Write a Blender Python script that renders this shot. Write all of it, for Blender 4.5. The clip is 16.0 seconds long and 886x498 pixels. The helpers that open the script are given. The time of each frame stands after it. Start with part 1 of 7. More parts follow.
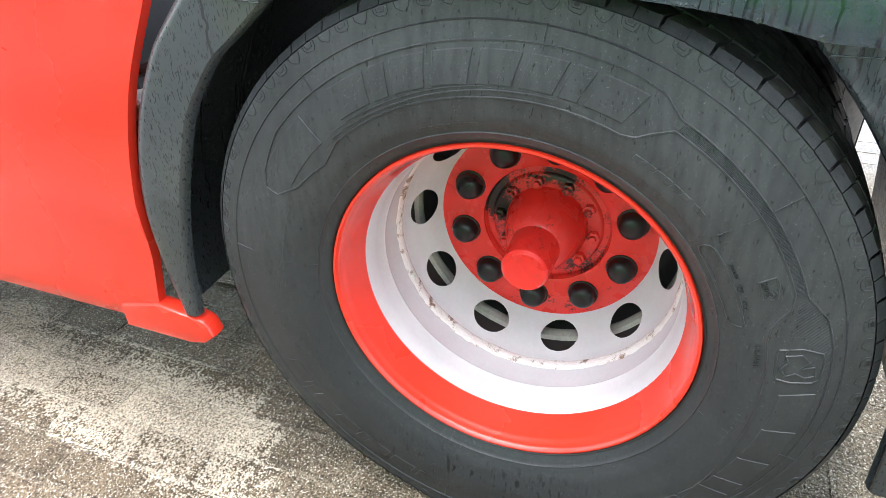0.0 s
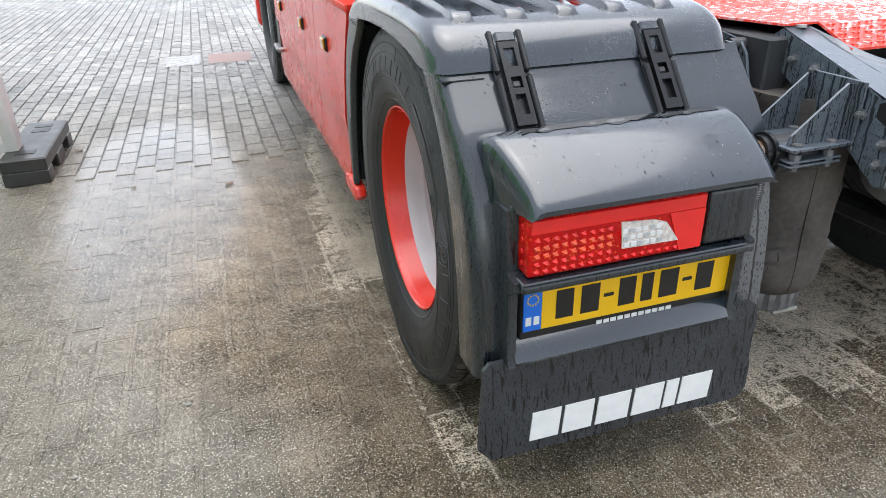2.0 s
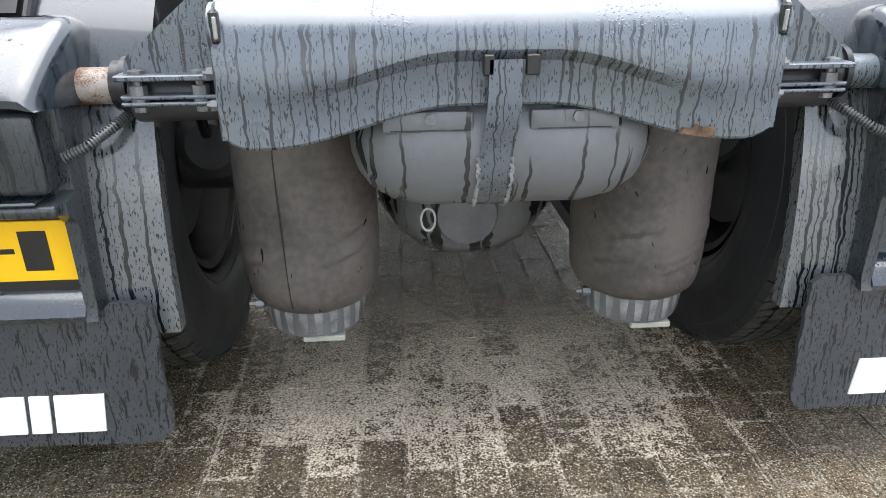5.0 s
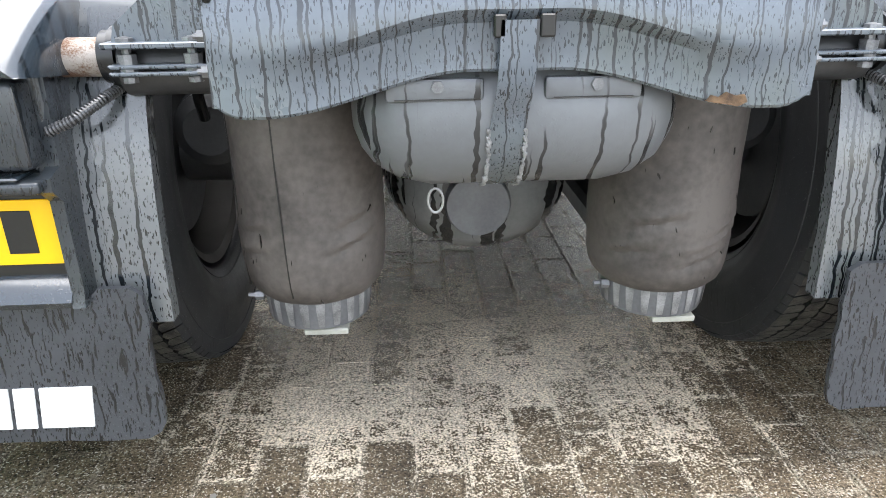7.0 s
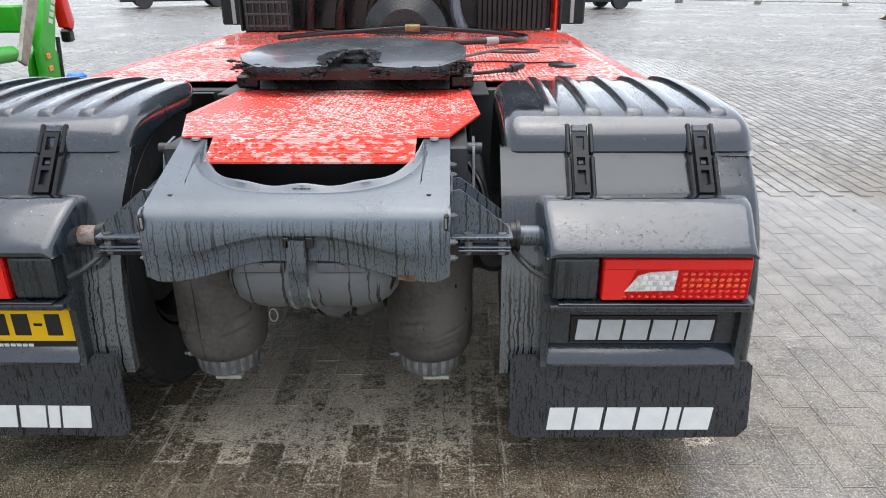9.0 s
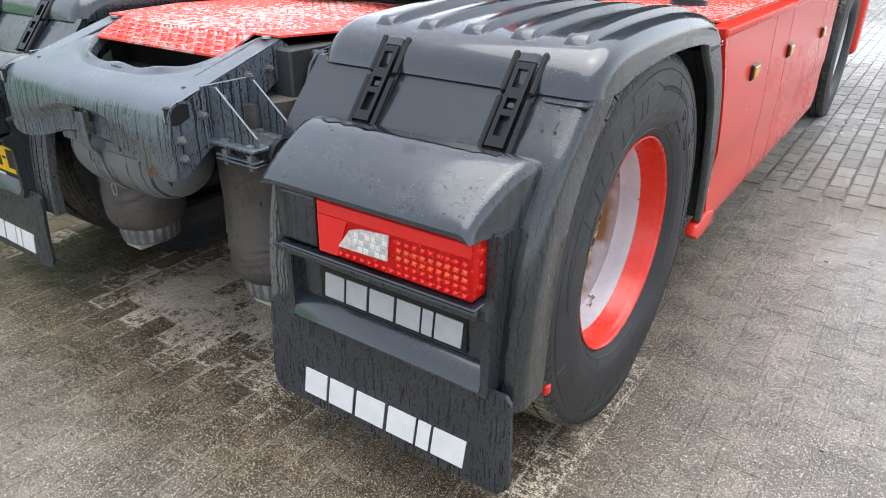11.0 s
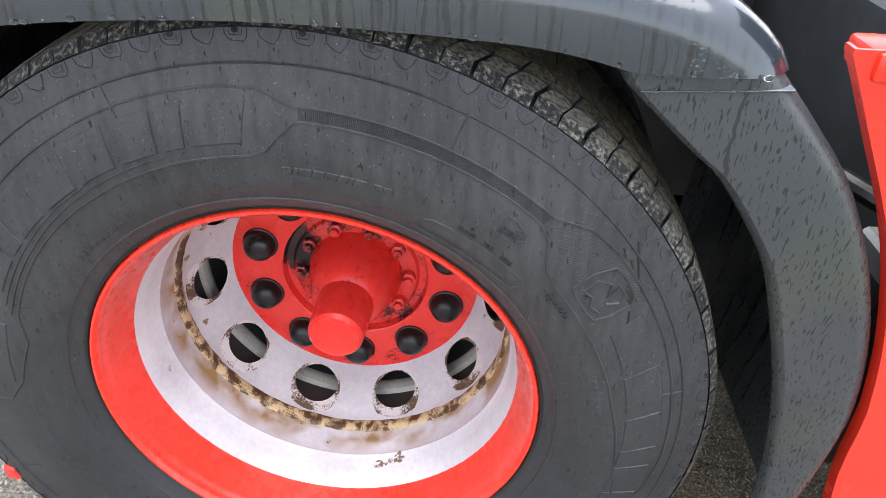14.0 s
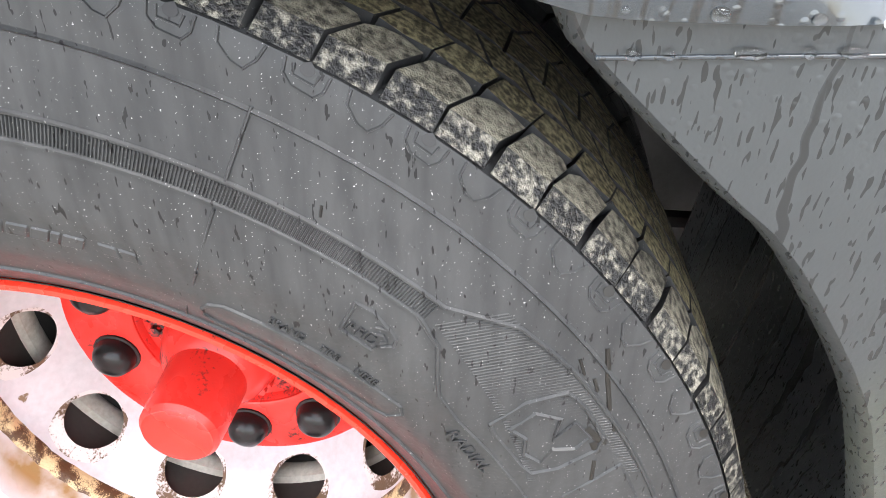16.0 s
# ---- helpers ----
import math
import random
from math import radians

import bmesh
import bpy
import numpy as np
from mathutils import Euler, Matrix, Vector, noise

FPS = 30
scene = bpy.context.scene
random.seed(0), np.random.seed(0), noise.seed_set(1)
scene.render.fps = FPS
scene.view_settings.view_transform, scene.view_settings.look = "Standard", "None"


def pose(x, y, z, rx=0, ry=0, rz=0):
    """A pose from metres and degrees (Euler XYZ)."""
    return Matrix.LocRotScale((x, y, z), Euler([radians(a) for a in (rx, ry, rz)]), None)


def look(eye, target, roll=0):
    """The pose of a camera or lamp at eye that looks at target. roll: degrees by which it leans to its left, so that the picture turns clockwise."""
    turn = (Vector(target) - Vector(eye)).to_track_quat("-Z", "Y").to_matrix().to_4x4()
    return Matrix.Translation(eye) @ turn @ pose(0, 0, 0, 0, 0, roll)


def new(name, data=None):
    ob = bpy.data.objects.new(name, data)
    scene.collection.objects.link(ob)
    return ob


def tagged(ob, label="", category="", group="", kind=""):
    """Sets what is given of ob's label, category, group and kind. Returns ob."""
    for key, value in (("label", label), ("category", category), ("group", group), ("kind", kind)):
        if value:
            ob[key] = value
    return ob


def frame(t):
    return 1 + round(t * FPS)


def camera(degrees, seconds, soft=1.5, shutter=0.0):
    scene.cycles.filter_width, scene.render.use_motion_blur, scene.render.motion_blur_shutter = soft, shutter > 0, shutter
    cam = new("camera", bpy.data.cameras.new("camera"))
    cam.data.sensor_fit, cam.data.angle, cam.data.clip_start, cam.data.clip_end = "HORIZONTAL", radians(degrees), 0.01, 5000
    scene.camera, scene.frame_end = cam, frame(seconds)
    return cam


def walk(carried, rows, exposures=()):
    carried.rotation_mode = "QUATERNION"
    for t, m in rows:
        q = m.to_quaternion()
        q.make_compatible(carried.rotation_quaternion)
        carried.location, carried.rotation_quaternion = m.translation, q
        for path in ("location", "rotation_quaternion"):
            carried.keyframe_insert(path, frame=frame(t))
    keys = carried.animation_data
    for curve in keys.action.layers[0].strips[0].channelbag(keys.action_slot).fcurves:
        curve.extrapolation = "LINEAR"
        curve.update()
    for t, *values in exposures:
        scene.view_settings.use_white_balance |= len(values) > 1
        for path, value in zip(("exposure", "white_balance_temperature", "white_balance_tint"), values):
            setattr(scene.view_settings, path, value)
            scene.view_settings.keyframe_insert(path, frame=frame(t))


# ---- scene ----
cam = camera(66.22, 16.0, soft=0.65)
PATH = [
    (0, (-2.078, -0.224, 1.215), (-0.536, 0.391, 0.1), -1.5),
    (0.5, (-2.152, -0.61, 1.247), (-0.75, 0.339, 0.184), -1.6),
    (1, (-2.139, -1.062, 1.277), (-0.942, 0.202, 0.292), -1.4),
    (1.5, (-1.963, -1.449, 1.303), (-1.144, 0.129, 0.387), -1.2),
    (2, (-1.735, -1.801, 1.307), (-1.183, -0.1, 0.412), -1.3),
    (2.5, (-1.468, -2.113, 1.331), (-1.06, -0.356, 0.466), -1.1),
    (3, (-1.109, -2.317, 1.341), (-0.742, -0.526, 0.529), -1.1),
    (3.5, (-0.759, -2.331, 1.296), (-0.381, -0.536, 0.5), -0.9),
    (4, (-0.45, -2.188, 1.262), (-0.087, -0.387, 0.47), -0.7),
    (4.5, (-0.201, -1.882, 1.107), (0.019, -0.055, 0.325), -0.4),
    (4.7, (-0.161, -1.784, 1.023), (-0.018, 0.049, 0.236), -0.3),
    (6.8, (-0.141, -1.706, 0.903), (-0.059, 0.147, 0.155), -0.9),
    (7, (-0.142, -1.705, 0.904), (-0.061, 0.149, 0.156), -0.9),
    (7.5, (-0.131, -1.729, 0.947), (-0.052, 0.125, 0.203), -0.8),
    (8, (-0.044, -1.86, 1.179), (0.027, -0.009, 0.424), -0.8),
    (8.5, (0.134, -2.152, 1.37), (0.183, -0.303, 0.609), -0.5),
    (9, (0.403, -2.423, 1.497), (0.381, -0.574, 0.736), -0.2),
    (9.5, (0.763, -2.446, 1.495), (0.629, -0.605, 0.725), -0.3),
    (9.7, (0.922, -2.381, 1.456), (0.752, -0.545, 0.681), -0.2),
    (11.8, (2.218, -1.164, 1.298), (0.661, -0.319, 0.37), 1.3),
    (12, (2.293, -1.01, 1.321), (0.661, -0.341, 0.377), 1.6),
    (12.5, (2.353, -0.67, 1.281), (0.644, -0.332, 0.299), 2.0),
    (13, (2.283, -0.394, 1.23), (0.598, -0.216, 0.167), 2.2),
    (13.5, (2.173, -0.03, 1.253), (0.506, -0.055, 0.147), 2.1),
    (14, (1.893, 0.206, 1.206), (0.239, 0.099, 0.087), 2.0),
    (14.5, (1.678, 0.285, 1.123), (0.027, 0.166, 0.000), 1.9),
    (15, (1.584, 0.327, 1.081), (-0.063, 0.210, -0.048), 1.8),
    (15.5, (1.568, 0.323, 1.082), (-0.075, 0.199, -0.051), 1.5),
    (16, (1.570, 0.300, 1.078), (-0.072, 0.178, -0.057), 1.7),
]
EXPOSURES = [(0, 2.6, 6350, 10), (0.5, 2.34, 6350, 10), (1, 1.94, 6420, 10), (1.5, 1.65, 6450, 10), (2.5, 1.25, 6400, 10), (3, 1.22, 6300, 10), (3.5, 1.22, 6300, 10), (4.2, 1.4, 6400, 10), (4.7, 1.85, 6500, 10), (6.8, 2.64, 6500, 10), (7.5, 2.60, 6500, 10), (8, 2.1, 6500, 10), (8.5, 1.52, 6500, 10), (9, 1.15, 6500, 10), (9.7, 1.15, 6500, 10), (11.8, 1.42, 6400, 10), (12.5, 1.5, 6300, 10), (13.5, 1.82, 6200, 10), (14, 1.98, 6400, 10), (14.5, 2.2, 6700, 10), (15, 2.75, 6900, 10), (16, 2.92, 6900, 10)]
walk(cam, [(t, look(eye, target, roll)) for t, eye, target, roll in PATH], EXPOSURES)

# ---- world, sun ----
world = bpy.data.worlds.new("overcast_sky")
scene.world = world
world.use_nodes = True
wn, wl = world.node_tree.nodes, world.node_tree.links
sky = wn.new("ShaderNodeTexSky")
sky.sky_type = "NISHITA"
sky.sun_disc = False
sky.sun_elevation = radians(84)
sky.sun_rotation = radians(17)
sky.air_density = 1.0
sky.dust_density = 1.5
grey = wn.new("ShaderNodeHueSaturation")
grey.inputs["Saturation"].default_value = 0.37
wl.new(sky.outputs["Color"], grey.inputs["Color"])
wl.new(grey.outputs["Color"], wn["Background"].inputs["Color"])
wn["Background"].inputs["Strength"].default_value = 0.155
sun = bpy.data.lights.new("sun", "SUN")
sun.energy, sun.angle, sun.color = 1.2, radians(70), (1.0, 0.985, 0.97)
sun_lamp = new("sun", sun)
sun_lamp.matrix_world = look((0, 0, 12), (-0.37, -1.2, 0))


# ---- materials ----
def material(name, base, rough=0.5, metal=0.0, dark=None, scale=8.0, amount=0.35, bump=0.0, bump_scale=60.0,
             streak=0.0, lo=0.5, hi=0.95, run_cut=0.55, beads=False, moss=0.0, coat=0.0, coat_rough=0.06, islands=0.0, film=0.0, side_only=False, run=(150, 4.0), wander=0.008, spec=0.5, drops=0.0, rough_var=0.12, paleness=0.0):
    """A surface with two scales of stain, a fine relief, and, where wanted, water: running streaks and standing drops."""
    m = bpy.data.materials.new(name)
    m.use_nodes = True
    n, l = m.node_tree.nodes, m.node_tree.links
    b = n["Principled BSDF"]
    b.inputs["Metallic"].default_value = metal
    b.inputs["Coat Weight"].default_value = coat
    b.inputs["Coat Roughness"].default_value = coat_rough
    b.inputs["Specular IOR Level"].default_value = spec
    geo = n.new("ShaderNodeTexCoord")
    big = n.new("ShaderNodeTexNoise")
    big.inputs["Scale"].default_value, big.inputs["Detail"].default_value = scale, 5
    l.new(geo.outputs["Object"], big.inputs["Vector"])
    fine = n.new("ShaderNodeTexNoise")
    fine.inputs["Scale"].default_value, fine.inputs["Detail"].default_value = scale * 14, 4
    l.new(geo.outputs["Object"], fine.inputs["Vector"])
    add = n.new("ShaderNodeMath")
    add.operation = "MULTIPLY_ADD"
    l.new(fine.outputs["Fac"], add.inputs[0])
    add.inputs[1].default_value = 0.45
    l.new(big.outputs["Fac"], add.inputs[2])
    ramp = n.new("ShaderNodeMapRange")
    ramp.inputs["From Min"].default_value, ramp.inputs["From Max"].default_value = lo, hi
    if islands:
        own = n.new("ShaderNodeNewGeometry")
        vary = n.new("ShaderNodeMath")
        vary.operation = "MULTIPLY_ADD"
        l.new(own.outputs["Random Per Island"], vary.inputs[0])
        vary.inputs[1].default_value = islands
        l.new(add.outputs[0], vary.inputs[2])
        l.new(vary.outputs[0], ramp.inputs["Value"])
    else:
        l.new(add.outputs[0], ramp.inputs["Value"])
    mix = n.new("ShaderNodeMix")
    mix.data_type = "RGBA"
    dark = dark or tuple(c * (1 - amount) for c in base)
    mix.inputs[6].default_value, mix.inputs[7].default_value = (*dark, 1), (*base, 1)
    l.new(ramp.outputs["Result"], mix.inputs[0])
    colour = mix.outputs[2]
    rr = n.new("ShaderNodeMapRange")
    rr.inputs["To Min"].default_value, rr.inputs["To Max"].default_value = rough + rough_var, max(rough - rough_var, 0.03)
    l.new(big.outputs["Fac"], rr.inputs["Value"])
    rough_out = rr.outputs["Result"]
    height = None
    if paleness:
        # sky sheen on the inner part, next to the chassis, put into the colour
        dx = n.new("ShaderNodeSeparateXYZ")
        l.new(geo.outputs["Object"], dx.inputs[0])
        da = n.new("ShaderNodeMath")
        da.operation = "ABSOLUTE"
        l.new(dx.outputs["X"], da.inputs[0])
        dj = n.new("ShaderNodeMath")
        dj.operation = "MULTIPLY_ADD"
        l.new(big.outputs["Fac"], dj.inputs[0])
        dj.inputs[1].default_value = 0.06
        l.new(da.outputs[0], dj.inputs[2])
        dr = n.new("ShaderNodeMapRange")
        dr.inputs["From Min"].default_value, dr.inputs["From Max"].default_value = paleness, paleness + 0.05
        dr.inputs["To Min"].default_value, dr.inputs["To Max"].default_value = 0.85, 0.0
        l.new(dj.outputs[0], dr.inputs["Value"])
        dz = n.new("ShaderNodeMapRange")
        dz.inputs["From Min"].default_value, dz.inputs["From Max"].default_value = 0.80, 0.66
        l.new(dx.outputs["Z"], dz.inputs["Value"])
        dmul = n.new("ShaderNodeMath")
        dmul.operation = "MULTIPLY"
        l.new(dr.outputs["Result"], dmul.inputs[0])
        l.new(dz.outputs["Result"], dmul.inputs[1])
        dmx = n.new("ShaderNodeMix")
        dmx.data_type = "RGBA"
        l.new(dmul.outputs[0], dmx.inputs[0])
        l.new(colour, dmx.inputs[6])
        dmx.inputs[7].default_value = (0.125, 0.132, 0.138, 1)
        colour = dmx.outputs[2]
    if streak:
        # water runs down upright faces: noise drawn out along the vertical, wandering a little
        facing = n.new("ShaderNodeNewGeometry")
        split = n.new("ShaderNodeSeparateXYZ")
        l.new(facing.outputs["Normal"], split.inputs[0])
        place = n.new("ShaderNodeSeparateXYZ")
        l.new(geo.outputs["Object"], place.inputs[0])
        turned = n.new("ShaderNodeMath")
        turned.operation = "ABSOLUTE"
        l.new(split.outputs["X"], turned.inputs[0])
        sideways = n.new("ShaderNodeMath")
        sideways.operation = "GREATER_THAN"
        l.new(turned.outputs[0], sideways.inputs[0])
        sideways.inputs[1].default_value = 0.72
        across = n.new("ShaderNodeMix")
        l.new(sideways.outputs[0], across.inputs[0])
        l.new(place.outputs["X"], across.inputs[2])
        l.new(place.outputs["Y"], across.inputs[3])
        warp = n.new("ShaderNodeTexNoise")
        warp.inputs["Scale"].default_value, warp.inputs["Detail"].default_value = 34, 1
        l.new(geo.outputs["Object"], warp.inputs["Vector"])
        bend = n.new("ShaderNodeMath")
        bend.operation = "MULTIPLY_ADD"
        l.new(warp.outputs["Fac"], bend.inputs[0])
        bend.inputs[1].default_value = wander
        l.new(across.outputs[0], bend.inputs[2])
        lane = n.new("ShaderNodeCombineXYZ")
        l.new(bend.outputs[0], lane.inputs[0])
        l.new(sideways.outputs[0], lane.inputs[1])
        l.new(place.outputs["Z"], lane.inputs[2])
        mp = n.new("ShaderNodeMapping")
        mp.inputs["Scale"].default_value = (run[0], 37.0, run[1])
        l.new(lane.outputs[0], mp.inputs["Vector"])
        run = n.new("ShaderNodeTexNoise")
        run.inputs["Scale"].default_value, run.inputs["Detail"].default_value = 1.0, 1.5
        l.new(mp.outputs["Vector"], run.inputs["Vector"])
        cut0 = n.new("ShaderNodeMapRange")
        cut0.inputs["From Min"].default_value, cut0.inputs["From Max"].default_value = run_cut, run_cut + 0.025
        l.new(run.outputs["Fac"], cut0.inputs["Value"])
        upright = n.new("ShaderNodeMapRange")
        upright.inputs["From Min"].default_value, upright.inputs["From Max"].default_value = 0.35, 0.62
        upright.inputs["To Min"].default_value, upright.inputs["To Max"].default_value = 1.0, 0.0
        l.new(split.outputs["Z"], upright.inputs["Value"])
        if side_only:
            # rain runs on the outer and inner sides, not on the faces to front and rear
            flank = n.new("ShaderNodeMath")
            flank.operation = "ABSOLUTE"
            l.new(split.outputs["X"], flank.inputs[0])
            fl = n.new("ShaderNodeMapRange")
            fl.inputs["From Min"].default_value, fl.inputs["From Max"].default_value = 0.6, 0.8
            l.new(flank.outputs[0], fl.inputs["Value"])
            both_ways = n.new("ShaderNodeMath")
            both_ways.operation = "MULTIPLY"
            l.new(fl.outputs["Result"], both_ways.inputs[0])
            l.new(upright.outputs["Result"], both_ways.inputs[1])
            upright = both_ways
        cutm = n.new("ShaderNodeMath")
        cutm.operation = "MULTIPLY"
        l.new(cut0.outputs["Result"], cutm.inputs[0])
        l.new(upright.outputs[0], cutm.inputs[1])
        cut = cutm
        if beads:
            # short running drops between the long trails
            mb = n.new("ShaderNodeMapping")
            mb.inputs["Scale"].default_value = (380, 380, 95)
            l.new(geo.outputs["Object"], mb.inputs["Vector"])
            nb = n.new("ShaderNodeTexNoise")
            nb.inputs["Scale"].default_value, nb.inputs["Detail"].default_value = 1.0, 1
            l.new(mb.outputs["Vector"], nb.inputs["Vector"])
            cb = n.new("ShaderNodeMapRange")
            cb.inputs["From Min"].default_value, cb.inputs["From Max"].default_value = 0.622, 0.645
            l.new(nb.outputs["Fac"], cb.inputs["Value"])
            cm = n.new("ShaderNodeMath")
            cm.operation = "MULTIPLY"
            l.new(cb.outputs["Result"], cm.inputs[0])
            l.new(upright.outputs[0], cm.inputs[1])
            both = n.new("ShaderNodeMath")
            both.operation = "MAXIMUM"
            l.new(cutm.outputs[0], both.inputs[0])
            l.new(cm.outputs[0], both.inputs[1])
            cut = both
        if moss:
            # thin algae film in low-frequency patches on upright faces
            nm = n.new("ShaderNodeTexNoise")
            nm.inputs["Scale"].default_value, nm.inputs["Detail"].default_value = 5.5, 5
            l.new(geo.outputs["Object"], nm.inputs["Vector"])
            rm = n.new("ShaderNodeMapRange")
            rm.inputs["From Min"].default_value, rm.inputs["From Max"].default_value = 0.50, 0.72
            rm.inputs["To Max"].default_value = moss
            l.new(nm.outputs["Fac"], rm.inputs["Value"])
            um = n.new("ShaderNodeMath")
            um.operation = "MULTIPLY"
            l.new(rm.outputs["Result"], um.inputs[0])
            l.new(upright.outputs[0], um.inputs[1])
            mm = n.new("ShaderNodeMix")
            mm.data_type = "RGBA"
            mm.inputs[7].default_value = (0.085, 0.100, 0.030, 1)
            l.new(colour, mm.inputs[6])
            l.new(um.outputs[0], mm.inputs[0])
            colour = mm.outputs[2]
        sm = n.new("ShaderNodeMix")
        sm.data_type = "RGBA"
        sm.inputs[7].default_value = (*(c * (1 - streak) for c in dark), 1)
        l.new(colour, sm.inputs[6])
        l.new(cut.outputs[0], sm.inputs[0])
        colour = sm.outputs[2]
        rs = n.new("ShaderNodeMix")
        rs.inputs[3].default_value = 0.09
        l.new(rough_out, rs.inputs[2])
        l.new(cut.outputs[0], rs.inputs[0])
        rough_out = rs.outputs[0]
    if drops:
        vor = n.new("ShaderNodeTexVoronoi")
        vor.inputs["Scale"].default_value = 170
        l.new(geo.outputs["Object"], vor.inputs["Vector"])
        dm = n.new("ShaderNodeMapRange")
        dm.inputs["From Min"].default_value, dm.inputs["From Max"].default_value = 0.10, 0.34
        dm.inputs["To Min"].default_value, dm.inputs["To Max"].default_value = drops, 0.0
        l.new(vor.outputs["Distance"], dm.inputs["Value"])
        # drops stand in fields, with bare stretches between
        fields = n.new("ShaderNodeTexNoise")
        fields.inputs["Scale"].default_value, fields.inputs["Detail"].default_value = 5.0, 3
        l.new(geo.outputs["Object"], fields.inputs["Vector"])
        fr = n.new("ShaderNodeMapRange")
        fr.inputs["From Min"].default_value, fr.inputs["From Max"].default_value = 0.52, 0.62
        l.new(fields.outputs["Fac"], fr.inputs["Value"])
        hm = n.new("ShaderNodeMath")
        hm.operation = "MULTIPLY"
        l.new(dm.outputs["Result"], hm.inputs[0])
        l.new(fr.outputs["Result"], hm.inputs[1])
        height = hm.outputs[0]
        # the clear film follows the drops as well
        wet_bump = n.new("ShaderNodeBump")
        wet_bump.inputs["Strength"].default_value, wet_bump.inputs["Distance"].default_value = 0.6, 0.004
        l.new(height, wet_bump.inputs["Height"])
        l.new(wet_bump.outputs["Normal"], b.inputs["Coat Normal"])
    if film:
        # sheets of standing rain with sharp outlines on level faces
        ws = n.new("ShaderNodeTexNoise")
        ws.inputs["Scale"].default_value, ws.inputs["Detail"].default_value, ws.inputs["Distortion"].default_value = 7.5, 4, 0.8
        l.new(geo.outputs["Object"], ws.inputs["Vector"])
        wc = n.new("ShaderNodeMapRange")
        wc.inputs["From Min"].default_value, wc.inputs["From Max"].default_value = 0.60, 0.615
        l.new(ws.outputs["Fac"], wc.inputs["Value"])
        up = n.new("ShaderNodeNewGeometry")
        uz = n.new("ShaderNodeSeparateXYZ")
        l.new(up.outputs["Normal"], uz.inputs[0])
        lev = n.new("ShaderNodeMapRange")
        lev.inputs["From Min"].default_value, lev.inputs["From Max"].default_value = 0.80, 0.92
        l.new(uz.outputs["Z"], lev.inputs["Value"])
        wm = n.new("ShaderNodeMath")
        wm.operation = "MULTIPLY"
        l.new(wc.outputs["Result"], wm.inputs[0])
        l.new(lev.outputs["Result"], wm.inputs[1])
        cr = n.new("ShaderNodeMapRange")
        cr.inputs["To Min"].default_value, cr.inputs["To Max"].default_value = coat_rough, 0.07
        l.new(wm.outputs[0], cr.inputs["Value"])
        l.new(cr.outputs["Result"], b.inputs["Coat Roughness"])
        fm = n.new("ShaderNodeMix")
        fm.data_type = "RGBA"
        fm.inputs[7].default_value = (*(c * (1 - film) for c in base), 1)
        l.new(colour, fm.inputs[6])
        l.new(wm.outputs[0], fm.inputs[0])
        colour = fm.outputs[2]
        rf = n.new("ShaderNodeMix")
        rf.inputs[3].default_value = 0.05
        l.new(rough_out, rf.inputs[2])
        l.new(wm.outputs[0], rf.inputs[0])
        rough_out = rf.outputs[0]
    l.new(colour, b.inputs["Base Color"])
    l.new(rough_out, b.inputs["Roughness"])
    if bump or height:
        bp = n.new("ShaderNodeBump")
        bp.inputs["Strength"].default_value, bp.inputs["Distance"].default_value = 0.6, 0.004
        gr = n.new("ShaderNodeTexNoise")
        gr.inputs["Scale"].default_value, gr.inputs["Detail"].default_value = bump_scale, 6
        l.new(geo.outputs["Object"], gr.inputs["Vector"])
        gs = n.new("ShaderNodeMath")
        gs.operation = "MULTIPLY_ADD"
        l.new(gr.outputs["Fac"], gs.inputs[0])
        gs.inputs[1].default_value = bump
        if height:
            l.new(height, gs.inputs[2])
        l.new(gs.outputs[0], bp.inputs["Height"])
        l.new(bp.outputs["Normal"], b.inputs["Normal"])
    return m


RED = material("red_paint", (0.78, 0.034, 0.015), 0.26, scale=3, amount=0.08, coat=0.2, bump=0.03, bump_scale=25)
RED_HUB = material("red_hub_paint", (0.78, 0.032, 0.024), 0.27, scale=14, dark=(0.06, 0.012, 0.010), bump=0.22, bump_scale=60, lo=0.50, hi=0.58)
PLASTIC = material("dark_grey_plastic", (0.030, 0.036, 0.042), 0.30, scale=5, amount=0.25, streak=0.52, drops=0.14, bump=0.05, bump_scale=300, beads=True, moss=0.10, coat=0.42, coat_rough=0.16, run_cut=0.605, run=(125, 2.0), wander=0.012, spec=0.4)
PLASTIC_FRONT = material("weathered_grey_plastic", (0.047, 0.053, 0.057), 0.34, scale=5, amount=0.2, streak=0.50, drops=0.10, bump=0.07, bump_scale=420, beads=True, moss=0.22, coat=0.25, coat_rough=0.2, run_cut=0.640, run=(58, 1.0), wander=0.018, spec=0.4)
# rear leaf plastic, paled in colour near the chassis for its sheen
PLASTIC_SHEEN = material("sheen_paled_grey_plastic", (0.020, 0.027, 0.033), 0.30, scale=5, amount=0.25, streak=0.55, drops=0.14, bump=0.05, bump_scale=300, moss=0.14, coat=0.85, coat_rough=0.08, run_cut=0.575, run=(125, 1.1), wander=0.014, beads=True, spec=0.4, paleness=0.70)
LID = material("wet_lid_plastic", (0.022, 0.031, 0.040), 0.24, scale=5, amount=0.25, drops=0.30, bump=0.04, bump_scale=200, streak=0.6, moss=0.08, coat=0.9, coat_rough=0.11, film=0.5, side_only=True)
